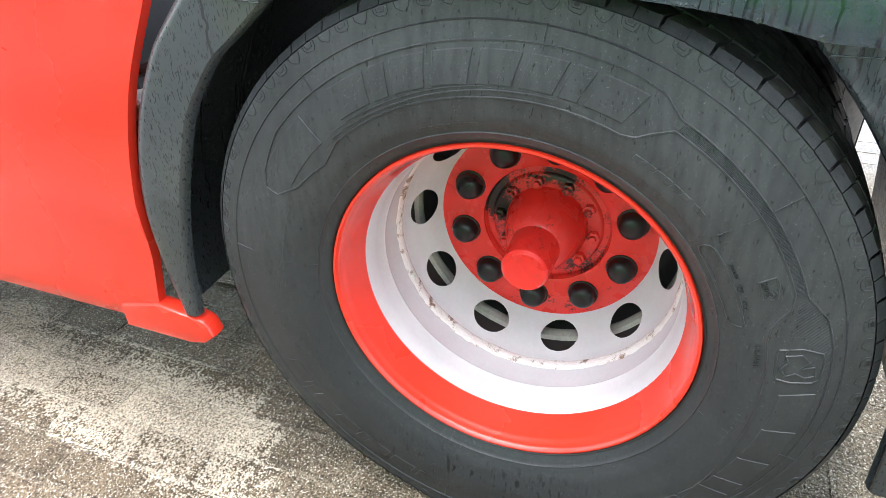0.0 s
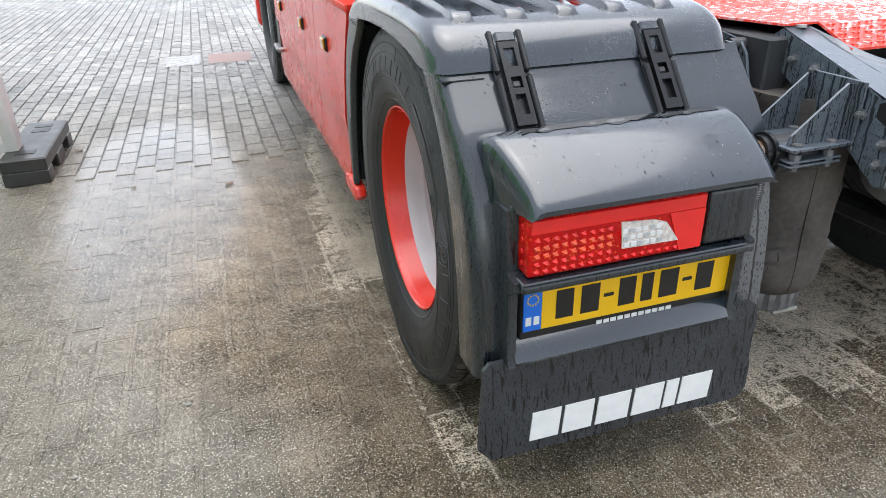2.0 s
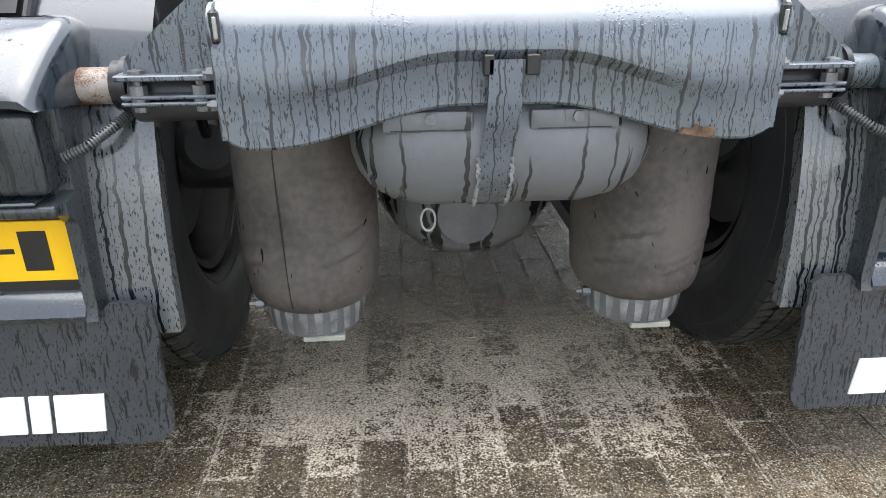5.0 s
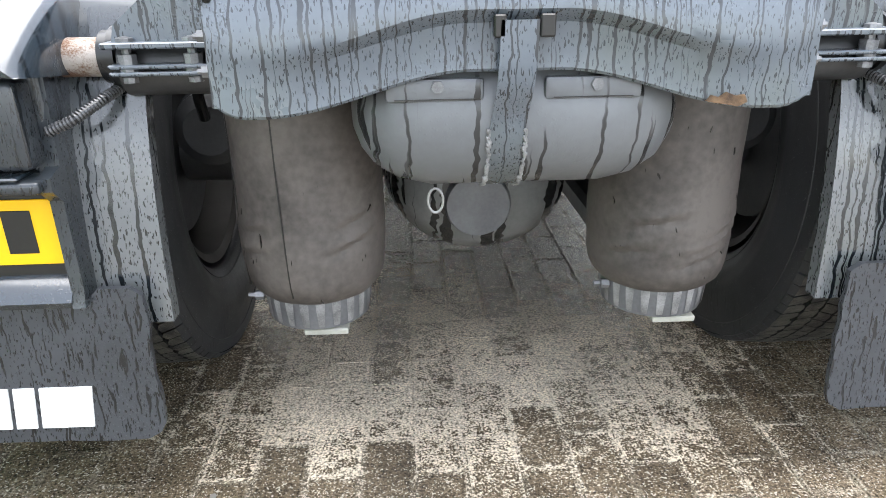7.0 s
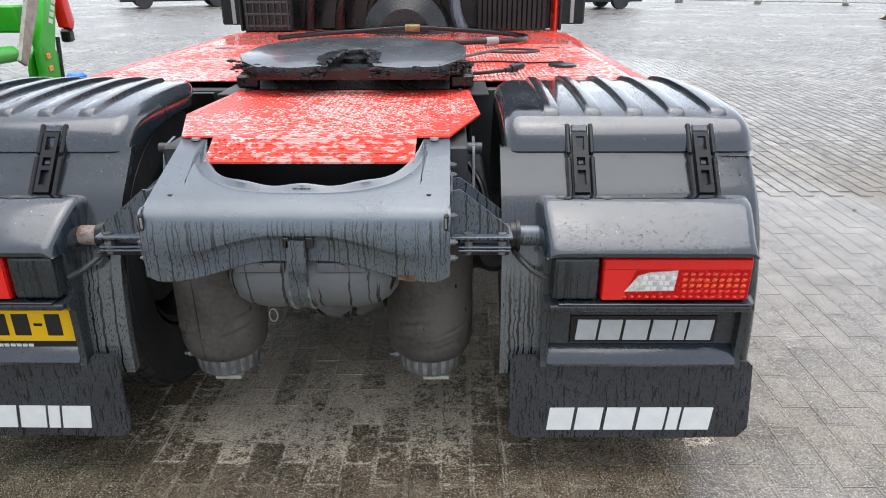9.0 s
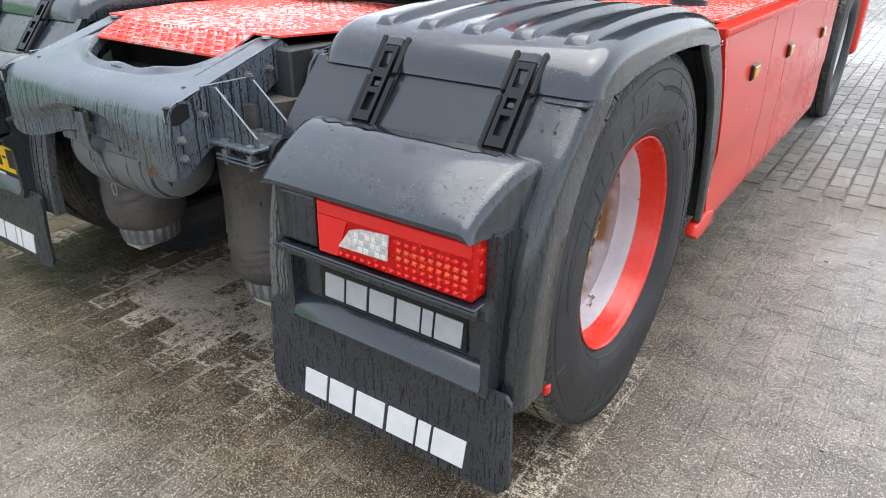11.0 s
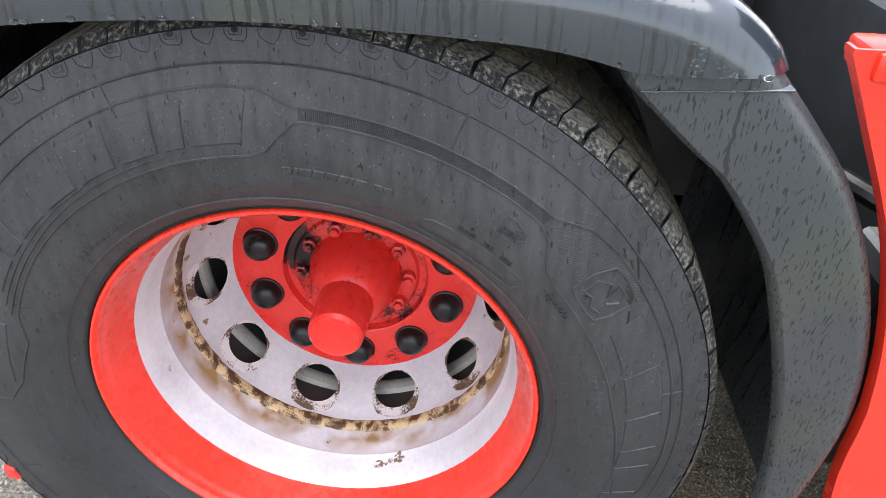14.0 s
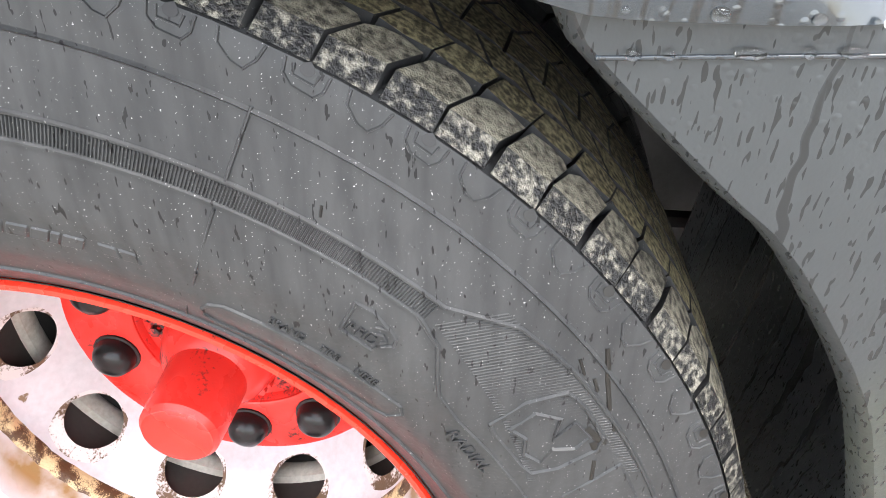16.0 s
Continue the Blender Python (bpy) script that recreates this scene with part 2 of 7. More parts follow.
LID_GREEN = material("algae_stained_lid_plastic", (0.018, 0.026, 0.034), 0.24, scale=5, amount=0.25, drops=0.32, bump=0.04, bump_scale=200, streak=0.6, moss=0.40, coat=1.0, coat_rough=0.07, film=0.5, side_only=True)
RED_WORN = material("chipped_red_rim_paint", (0.78, 0.034, 0.017), 0.28, scale=46, dark=(0.045, 0.016, 0.012), bump=0.15, bump_scale=90, coat=0.2, lo=0.44, hi=0.50)
GRIMY_RED = material("grease_stained_red_paint", (0.72, 0.035, 0.028), 0.34, scale=16, dark=(0.014, 0.010, 0.010), bump=0.5, bump_scale=70, lo=0.66, hi=0.76)
RUST_BROWN = material("brown_rust", (0.15, 0.09, 0.045), 0.8, scale=70, dark=(0.04, 0.022, 0.012), bump=0.9, bump_scale=150)
CREAM = material("cream_spacer", (0.42, 0.42, 0.36), 0.55, scale=14, amount=0.3, bump=0.2)
PEDESTAL_RIB = material("pale_casting_rib", (0.30, 0.30, 0.295), 0.55, scale=26, amount=0.7, bump=0.2)
PEDESTAL = material("light_grey_casting", (0.135, 0.138, 0.142), 0.5, scale=10, amount=0.45, bump=0.2)
BLACK = material("black_plastic", (0.009, 0.010, 0.011), 0.30, scale=9, drops=0.06, bump=0.1, coat=0.15, coat_rough=0.15, spec=0.35)
FLAP = material("flap_rubber", (0.042, 0.046, 0.053), 0.36, scale=6, drops=0.5, streak=0.72, bump=0.12, run_cut=0.60, run=(150, 14.0), wander=0.012, beads=True)
TREAD = material("dusty_tread_rubber", (0.37, 0.34, 0.265), 0.75, scale=170, dark=(0.045, 0.041, 0.034), bump=1.6, bump_scale=600, lo=0.62, hi=0.90, islands=0.14)
TREAD_WET = material("wet_tread_rubber", (0.085, 0.083, 0.072), 0.45, scale=26, dark=(0.018, 0.018, 0.018), bump=0.7, bump_scale=260, lo=0.60, hi=0.85)
TREAD_MID = material("olive_dusted_tread", (0.50, 0.44, 0.26), 0.7, scale=240, dark=(0.075, 0.065, 0.040), bump=1.6, bump_scale=600, lo=0.66, hi=0.92, islands=0.08)
TREAD_SIDE = material("worn_block_flank", (0.32, 0.30, 0.25), 0.35, scale=210, dark=(0.014, 0.014, 0.015), bump=1.0, bump_scale=500, lo=0.74, hi=0.96, islands=0.06)
SILVER = material("silver_rim_paint", (0.64, 0.63, 0.64), 0.34, scale=10, amount=0.12, bump=0.05)
PALE_RIM = material("pale_inner_rim", (0.52, 0.50, 0.43), 0.6, scale=12, amount=0.5, bump=0.2)
# shade inside the wheel is put into this near-black colour
INNER_RIM_SHADE = material("inner_rim_painted_shade", (0.035, 0.033, 0.03), 0.6, scale=12, amount=0.4, bump=0.2)
RUST_HEAVY = material("rusty_weld", (0.58, 0.45, 0.25), 0.45, scale=46, dark=(0.075, 0.036, 0.014), bump=0.9, bump_scale=120, lo=0.68, hi=0.80)
RUST_EDGE = material("rust_stained_edge", (0.60, 0.57, 0.55), 0.5, scale=22, dark=(0.10, 0.06, 0.03), bump=0.4, bump_scale=90, lo=0.66, hi=0.76)
BOLT = material("painted_bolt", (0.24, 0.245, 0.25), 0.4, metal=0.4, scale=30, amount=0.6)
RUST_LIGHT = material("chipped_weld", (0.78, 0.75, 0.72), 0.5, scale=46, dark=(0.24, 0.16, 0.10), bump=0.9, bump_scale=120, lo=0.56, hi=0.66)
RUST_PAINT = material("rusty_painted_tube", (0.30, 0.27, 0.24), 0.5, scale=26, dark=(0.12, 0.055, 0.025), bump=0.7, bump_scale=80, lo=0.62, hi=0.78)
CHASSIS = material("grey_chassis_paint", (0.103, 0.124, 0.147), 0.29, scale=6, amount=0.22, streak=0.74, drops=0.30, bump=0.10, bump_scale=90, moss=0.22, coat=0.4, coat_rough=0.2, run=(140, 2.6), run_cut=0.572, wander=0.012, beads=True)
HOUSING = material("wet_grey_casting", (0.20, 0.205, 0.20), 0.34, scale=7, amount=0.35, streak=0.85, bump=0.12, bump_scale=60, run=(46, 1.5), run_cut=0.53, wander=0.03)
TANK = material("grey_tank_paint", (0.140, 0.148, 0.155), 0.42, scale=6, amount=0.22, drops=0.05, streak=0.78, run=(62, 1.1), run_cut=0.605, wander=0.014, bump=0.08, bump_scale=60)
DARKSTEEL = material("dark_steel", (0.045, 0.047, 0.05), 0.45, scale=10, bump=0.3, amount=0.5)
SLEEVE = material("grey_cable_sleeve", (0.085, 0.087, 0.09), 0.4, scale=20, amount=0.3)
GREASE = material("black_grease", (0.012, 0.012, 0.013), 0.28, scale=20, bump=0.9, bump_scale=70)
PLATE_TOP = material("fifth_wheel_steel", (0.11, 0.125, 0.14), 0.30, scale=9, amount=0.5, bump=0.25, bump_scale=70, coat=0.6)
AIRBAG = material("air_spring_rubber", (0.104, 0.091, 0.081), 0.62, scale=5, dark=(0.038, 0.033, 0.029), bump=0.35, bump_scale=30, lo=0.50, hi=0.85, streak=0.55, run=(90, 22.0), run_cut=0.69, wander=0.02)
WHITE = material("white_lettering", (0.80, 0.81, 0.80), 0.45, scale=30, amount=0.10)
YELLOW = material("yellow_plate", (0.90, 0.52, 0.004), 0.35, scale=10, amount=0.05)
BLUE = material("blue_plastic", (0.01, 0.16, 0.70), 0.35, scale=10, amount=0.08)
# near-black for print and seams, and for painted shade in slots, holes, gaps
INK_AND_SHADE = material("black_ink_and_gap_shade", (0.014, 0.013, 0.012), 0.4, scale=10)
RED_LENS_PLAIN = material("plain_red_lens", (0.86, 0.010, 0.008), 0.12, scale=20, amount=0.1, coat=0.5)
GREY_BADGE = material("grey_badge", (0.50, 0.52, 0.53), 0.35, scale=30, amount=0.15)
LENS_CELL = material("orange_red_lens_cell", (0.95, 0.09, 0.02), 0.15, scale=40, amount=0.3, coat=0.4)
WET_PATCH = material("standing_rain_on_plastic", (0.010, 0.013, 0.016), 0.05, scale=20, amount=0.3, bump=0.10, bump_scale=40, rough_var=0.02)
LENS_CLEAR = material("clear_lens", (0.85, 0.78, 0.72), 0.12, scale=90, amount=0.45, coat=0.6, bump=0.8, bump_scale=160)
AMBER = material("amber_lens", (0.88, 0.33, 0.008), 0.15, scale=60, amount=0.4, coat=0.5)
FENCE = material("white_fence_paint", (0.80, 0.80, 0.77), 0.45, scale=5, amount=0.10)
GREEN = material("green_machine_paint", (0.035, 0.46, 0.02), 0.3, scale=3, amount=0.2, coat=0.3)
CONCRETE = material("concrete", (0.27, 0.26, 0.23), 0.7, scale=8, amount=0.4, bump=0.5, bump_scale=60)
BLACK_FOOT = material("recycled_plastic", (0.05, 0.05, 0.048), 0.35, scale=9, amount=0.4, bump=0.3, bump_scale=50)
GALVANISED = material("galvanised_steel", (0.36, 0.36, 0.35), 0.40, metal=0.5, scale=18, amount=0.35, bump=0.15)
BRASS = material("brass", (0.34, 0.25, 0.11), 0.45, metal=0.6, scale=30, amount=0.6)
ROLLER = material("grimy_roller", (0.10, 0.095, 0.085), 0.5, scale=9, amount=0.5, bump=0.3)
BRICK = material("wet_brick", (0.045, 0.040, 0.034), 0.8, scale=9, amount=0.5, bump=0.4, bump_scale=70, spec=0.15)
CARBODY = material("dark_car_paint", (0.03, 0.032, 0.035), 0.25, scale=3, coat=0.4)
GLASS_DARK = material("dark_car_glass", (0.02, 0.022, 0.024), 0.08, scale=3)


def lens_material():
    m = material("red_lens", (0.62, 0.004, 0.004), 0.3, scale=60, amount=0.35, spec=0.25)
    n, l = m.node_tree.nodes, m.node_tree.links
    tc = n.new("ShaderNodeTexCoord")
    v = n.new("ShaderNodeTexVoronoi")
    v.inputs["Scale"].default_value = 95
    l.new(tc.outputs["Object"], v.inputs["Vector"])
    bp = n.new("ShaderNodeBump")
    bp.inputs["Strength"].default_value, bp.inputs["Distance"].default_value = 0.35, 0.004
    l.new(v.outputs["Distance"], bp.inputs["Height"])
    l.new(bp.outputs["Normal"], n["Principled BSDF"].inputs["Normal"])
    # cells of the lens glint orange
    cell = n.new("ShaderNodeMapRange")
    cell.inputs["From Min"].default_value, cell.inputs["From Max"].default_value = 0.16, 0.30
    cell.inputs["To Min"].default_value, cell.inputs["To Max"].default_value = 0.5, 0.0
    l.new(v.outputs["Distance"], cell.inputs["Value"])
    mx = n.new("ShaderNodeMix")
    mx.data_type = "RGBA"
    mx.inputs[7].default_value = (1.0, 0.16, 0.03, 1)
    b = n["Principled BSDF"]
    l.new(b.inputs["Base Color"].links[0].from_socket, mx.inputs[6])
    l.new(cell.outputs["Result"], mx.inputs[0])
    l.new(mx.outputs[2], b.inputs["Base Color"])
    return m


def tread_plate_material():
    """Red paint on tread plate: raised lozenges, puddles of rain, their sky reflection painted pale pink."""
    m = bpy.data.materials.new("wet_red_tread_plate_sky_tinted")
    m.use_nodes = True
    n, l = m.node_tree.nodes, m.node_tree.links
    b = n["Principled BSDF"]
    tc = n.new("ShaderNodeTexCoord")
    big = n.new("ShaderNodeTexNoise")
    big.inputs["Scale"].default_value, big.inputs["Detail"].default_value = 2.6, 4
    l.new(tc.outputs["Object"], big.inputs["Vector"])
    small = n.new("ShaderNodeTexNoise")
    small.inputs["Scale"].default_value, small.inputs["Detail"].default_value = 46, 5
    mp = n.new("ShaderNodeMapping")
    mp.inputs["Scale"].default_value = (0.75, 1.25, 1)
    l.new(tc.outputs["Object"], mp.inputs["Vector"])
    l.new(mp.outputs["Vector"], small.inputs["Vector"])
    add = n.new("ShaderNodeMath")
    add.operation = "ADD"
    half = n.new("ShaderNodeMath")
    half.operation = "MULTIPLY_ADD"
    l.new(big.outputs["Fac"], half.inputs[0])
    half.inputs[1].default_value, half.inputs[2].default_value = 0.55, 0.195
    at = n.new("ShaderNodeSeparateXYZ")
    l.new(tc.outputs["Object"], at.inputs[0])
    away = n.new("ShaderNodeMath")
    away.operation = "ABSOLUTE"
    l.new(at.outputs["X"], away.inputs[0])
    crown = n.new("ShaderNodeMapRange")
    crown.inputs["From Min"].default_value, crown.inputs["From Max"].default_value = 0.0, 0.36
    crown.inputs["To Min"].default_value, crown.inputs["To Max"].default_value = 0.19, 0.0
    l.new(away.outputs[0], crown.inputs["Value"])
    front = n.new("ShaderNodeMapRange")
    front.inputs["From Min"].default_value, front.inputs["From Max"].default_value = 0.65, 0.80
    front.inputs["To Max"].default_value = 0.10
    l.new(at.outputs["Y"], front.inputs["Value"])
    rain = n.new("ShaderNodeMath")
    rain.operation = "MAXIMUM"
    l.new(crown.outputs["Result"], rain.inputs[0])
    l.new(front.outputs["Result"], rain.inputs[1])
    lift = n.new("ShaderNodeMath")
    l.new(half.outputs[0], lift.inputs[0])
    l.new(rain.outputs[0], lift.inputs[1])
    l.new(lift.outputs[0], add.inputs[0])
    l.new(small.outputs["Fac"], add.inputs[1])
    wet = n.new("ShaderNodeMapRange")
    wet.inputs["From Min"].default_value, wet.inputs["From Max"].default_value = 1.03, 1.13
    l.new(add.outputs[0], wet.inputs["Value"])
    # sky reflected in the puddles is put into the base colour as pink
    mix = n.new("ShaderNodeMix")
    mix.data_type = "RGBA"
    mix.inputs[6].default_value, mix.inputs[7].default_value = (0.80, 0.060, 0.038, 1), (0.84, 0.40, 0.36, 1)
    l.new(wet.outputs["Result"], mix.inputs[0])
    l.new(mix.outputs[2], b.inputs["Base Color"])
    rr = n.new("ShaderNodeMapRange")
    rr.inputs["To Min"].default_value, rr.inputs["To Max"].default_value = 0.26, 0.08
    l.new(wet.outputs["Result"], rr.inputs["Value"])
    l.new(rr.outputs["Result"], b.inputs["Roughness"])
    # the puddles lie as a clear film on the paint
    l.new(wet.outputs["Result"], b.inputs["Coat Weight"])
    b.inputs["Coat Roughness"].default_value = 0.07
    bp = n.new("ShaderNodeBump")
    bp.inputs["Strength"].default_value, bp.inputs["Distance"].default_value = 0.5, 0.004
    l.new(small.outputs["Fac"], bp.inputs["Height"])
    l.new(bp.outputs["Normal"], b.inputs["Normal"])
    return m




def shaded(name, base, rough, chips, chip_colour, stain=None, dashes=False, metal=0.0, specks=False):
    """Paint or rubber with sparse chips; a rust stain beside the weld; short running drops at the tyre's foot."""
    m = material(name, base, rough, metal=metal, scale=8, amount=0.28, bump=0.10, bump_scale=200, drops=0.03)
    n, l = m.node_tree.nodes, m.node_tree.links
    b = n["Principled BSDF"]
    tc = n.new("ShaderNodeTexCoord")
    xyz = n.new("ShaderNodeSeparateXYZ")
    l.new(tc.outputs["Object"], xyz.inputs[0])

    def noise_of(scale, detail=3, stretch=None):
        t = n.new("ShaderNodeTexNoise")
        t.inputs["Scale"].default_value, t.inputs["Detail"].default_value = scale, detail
        if stretch:
            mp = n.new("ShaderNodeMapping")
            mp.inputs["Scale"].default_value = stretch
            l.new(tc.outputs["Object"], mp.inputs["Vector"])
            l.new(mp.outputs["Vector"], t.inputs["Vector"])
        else:
            l.new(tc.outputs["Object"], t.inputs["Vector"])
        return t.outputs["Fac"]

    def span(x, a, c, lo=0.0, hi=1.0):
        r = n.new("ShaderNodeMapRange")
        r.inputs["From Min"].default_value, r.inputs["From Max"].default_value = a, c
        r.inputs["To Min"].default_value, r.inputs["To Max"].default_value = lo, hi
        l.new(x, r.inputs["Value"])
        return r.outputs["Result"]

    def times(a, c, op="MULTIPLY"):
        x = n.new("ShaderNodeMath")
        x.operation = op
        l.new(a, x.inputs[0])
        l.new(c, x.inputs[1])
        return x.outputs[0]

    def over(f, tint):
        x = n.new("ShaderNodeMix")
        x.data_type = "RGBA"
        l.new(b.inputs["Base Color"].links[0].from_socket, x.inputs[6])
        x.inputs[7].default_value = (*tint, 1)
        l.new(f, x.inputs[0])
        l.new(x.outputs[2], b.inputs["Base Color"])

    if stain:
        near_weld = span(xyz.outputs["X"], stain[0], stain[1], 1.0, 0.0)
        over(times(near_weld, span(noise_of(14, 5), 0.42, 0.58)), (0.30, 0.19, 0.075))
    if chips:
        cut = times(span(noise_of(26, 2), chips, chips + 0.015), span(noise_of(150, 3), 0.36, 0.50))
        over(cut, chip_colour)
    if specks:
        # paler blotches, stronger towards the upper half
        bloom = times(span(noise_of(5, 5), 0.32, 0.62, 0.2, 0.75), span(noise_of(1.0, 4, (90, 90, 14)), 0.30, 0.62, 0.35, 1.0))
        over(times(bloom, span(xyz.outputs["Z"], -0.10, 0.30, 0.12, 1.0)), (0.068, 0.0695, 0.071))
        over(span(noise_of(760, 2), 0.705, 0.73), (0.34, 0.34, 0.33))
    if dashes:
        b.inputs["Specular IOR Level"].default_value = 0.32
        foot = times(span(xyz.outputs["Z"], -0.46, -0.40), span(xyz.outputs["Z"], -0.30, -0.36))
        few = span(noise_of(1.0, 2, (300, 300, 90)), 0.675, 0.685)
        many = times(span(noise_of(1.0, 2, (130, 130, 26)), 0.60, 0.63), foot)
        f = times(few, many, "MAXIMUM")
        over(f, (0.008, 0.008, 0.009))
    return m


RIM_RUSTY = shaded("silver_rim_rust_spots", (0.73, 0.73, 0.76), 0.34, 0.700, (0.17, 0.11, 0.06), stain=(-0.032, 0.006))
DISC_RUSTY = shaded("silver_disc_rust_spots", (0.62, 0.61, 0.63), 0.34, 0.705, (0.20, 0.14, 0.08))
RUBBER = shaded("tyre_rubber", (0.029, 0.0305, 0.033), 0.44, 0.0, (0, 0, 0), dashes=True, specks=True)
LENS_RED = lens_material()
DECK = tread_plate_material()


# ---- mesh helpers ----
def part(name, bm, mat, parent=None, label="", smooth=35, mats=None):
    bmesh.ops.recalc_face_normals(bm, faces=bm.faces)
    me = bpy.data.meshes.new(name)
    bm.to_mesh(me)
    bm.free()
    me.materials.append(mat)
    for extra in mats or ():
        me.materials.append(extra)
    me.shade_smooth()
    me.set_sharp_from_angle(angle=radians(smooth))
    ob = new(name, me)
    if parent is not None:
        ob.parent = parent
    if label:
        ob["label"] = label
    return ob


def box(bm, x0, x1, y0, y1, z0, z1, bevel=0.0, seg=1, m=None):
    mat4 = (m or Matrix()) @ Matrix.Translation(((x0 + x1) / 2, (y0 + y1) / 2, (z0 + z1) / 2)) @ Matrix.Diagonal((abs(x1 - x0), abs(y1 - y0), abs(z1 - z0), 1))
    vs = bmesh.ops.create_cube(bm, size=1, matrix=mat4)["verts"]
    if bevel:
        es = list({e for v in vs for e in v.link_edges})
        bmesh.ops.bevel(bm, geom=es, offset=bevel, segments=seg, affect="EDGES", profile=0.5)
    return bm


def boxed(*a, **k):
    return box(bmesh.new(), *a, **k)


def prism(bm, pts, x0, x1, axis="x", bevel=0.0):
    """A closed outline (y,z), (x,z) or (x,y), drawn out along the axis named."""
    def place(u, v, w):
        return (w, u, v) if axis == "x" else (u, w, v) if axis == "y" else (u, v, w)
    lo = [bm.verts.new(place(u, v, x0)) for u, v in pts]
    hi = [bm.verts.new(place(u, v, x1)) for u, v in pts]
    n = len(pts)
    fs = [bm.faces.new(lo), bm.faces.new(hi)]
    fs += [bm.faces.new((lo[i], lo[(i + 1) % n], hi[(i + 1) % n], hi[i])) for i in range(n)]
    if bevel:
        es = list({e for f in fs[:2] for e in f.edges})
        bmesh.ops.bevel(bm, geom=es, offset=bevel, segments=2, affect="EDGES", profile=0.5)
    return bm


def lathe(bm, prof, n=64, m=None, closed=False):
    """A profile of (x, r) turned about the x axis."""
    rings = []
    for x, r in prof:
        if r < 1e-5:
            rings.append([bm.verts.new((m or Matrix()) @ Vector((x, 0, 0)))])
        else:
            rings.append([bm.verts.new((m or Matrix()) @ Vector((x, r * math.cos(2 * math.pi * k / n), r * math.sin(2 * math.pi * k / n)))) for k in range(n)])
    pairs = list(zip(rings, rings[1:]))
    if closed:
        pairs.append((rings[-1], rings[0]))
    for a, b in pairs:
        for k in range(n):
            j = (k + 1) % n
            if len(a) == 1 and len(b) == 1:
                continue
            if len(a) == 1:
                bm.faces.new((a[0], b[k], b[j]))
            elif len(b) == 1:
                bm.faces.new((a[k], a[j], b[0]))
            else:
                bm.faces.new((a[k], a[j], b[j], b[k]))
    return bm


def along(p, q):
    """A pose whose x axis runs from p to q."""
    d = Vector(q) - Vector(p)
    return Matrix.Translation(p) @ d.to_track_quat("X", "Z").to_matrix().to_4x4(), d.length


def rod(bm, p, q, r, n=14, r2=None):
    m, length = along(p, q)
    return lathe(bm, [(0, 0), (0, r), (length, r if r2 is None else r2), (length, 0)], n, m)


def hose(bm, pts, r, n=10, steps=8):
    """A round hose through the points, smoothed."""
    P = [Vector(p) for p in pts]
    path = []
    for i in range(len(P) - 1):
        a, b, c, d = P[max(i - 1, 0)], P[i], P[i + 1], P[min(i + 2, len(P) - 1)]
        for k in range(steps):
            t = k / steps
            path.append(0.5 * ((2 * b) + (c - a) * t + (2 * a - 5 * b + 4 * c - d) * t * t + (3 * b - 3 * c + d - a) * t ** 3))
    path.append(P[-1])
    rings = []
    up = Vector((0.13, 0.2, 0.97))
    for i, p in enumerate(path):
        d = (path[min(i + 1, len(path) - 1)] - path[max(i - 1, 0)]).normalized()
        s = d.cross(up).normalized()
        u = s.cross(d)
        rings.append([bm.verts.new(p + r * (math.cos(2 * math.pi * k / n) * s + math.sin(2 * math.pi * k / n) * u)) for k in range(n)])
    for a, b in zip(rings, rings[1:]):
        for k in range(n):
            bm.faces.new((a[k], a[(k + 1) % n], b[(k + 1) % n], b[k]))
    bm.faces.new(rings[0])
    bm.faces.new(rings[-1])
    return bm


def sheet(bm, rows, thick=0.0):
    """A skin over rows of points, with a thickness."""
    vs = [[bm.verts.new(p) for p in row] for row in rows]
    fs = [bm.faces.new((a[i], a[i + 1], b[i + 1], b[i])) for a, b in zip(vs, vs[1:]) for i in range(len(a) - 1)]
    if thick:
        bmesh.ops.recalc_face_normals(bm, faces=fs)
        bmesh.ops.solidify(bm, geom=fs, thickness=thick)
    return bm


def curve2(pts, steps=6):
    """Points of a smooth line through the 2D points given."""
    P = [Vector(p) for p in pts]
    out = []
    for i in range(len(P) - 1):
        a, b, c, d = P[max(i - 1, 0)], P[i], P[i + 1], P[min(i + 2, len(P) - 1)]
        for k in range(steps):
            t = k / steps
            out.append(0.5 * ((2 * b) + (c - a) * t + (2 * a - 5 * b + 4 * c - d) * t * t + (3 * b - 3 * c + d - a) * t ** 3))
    out.append(P[-1])
    return out


def empty(name, parent=None, label="", category="", kind="", m=None, group=""):
    ob = new(name)
    if parent is not None:
        ob.parent = parent
    if m is not None:
        ob.matrix_basis = m
    return tagged(ob, label, category, group, kind)


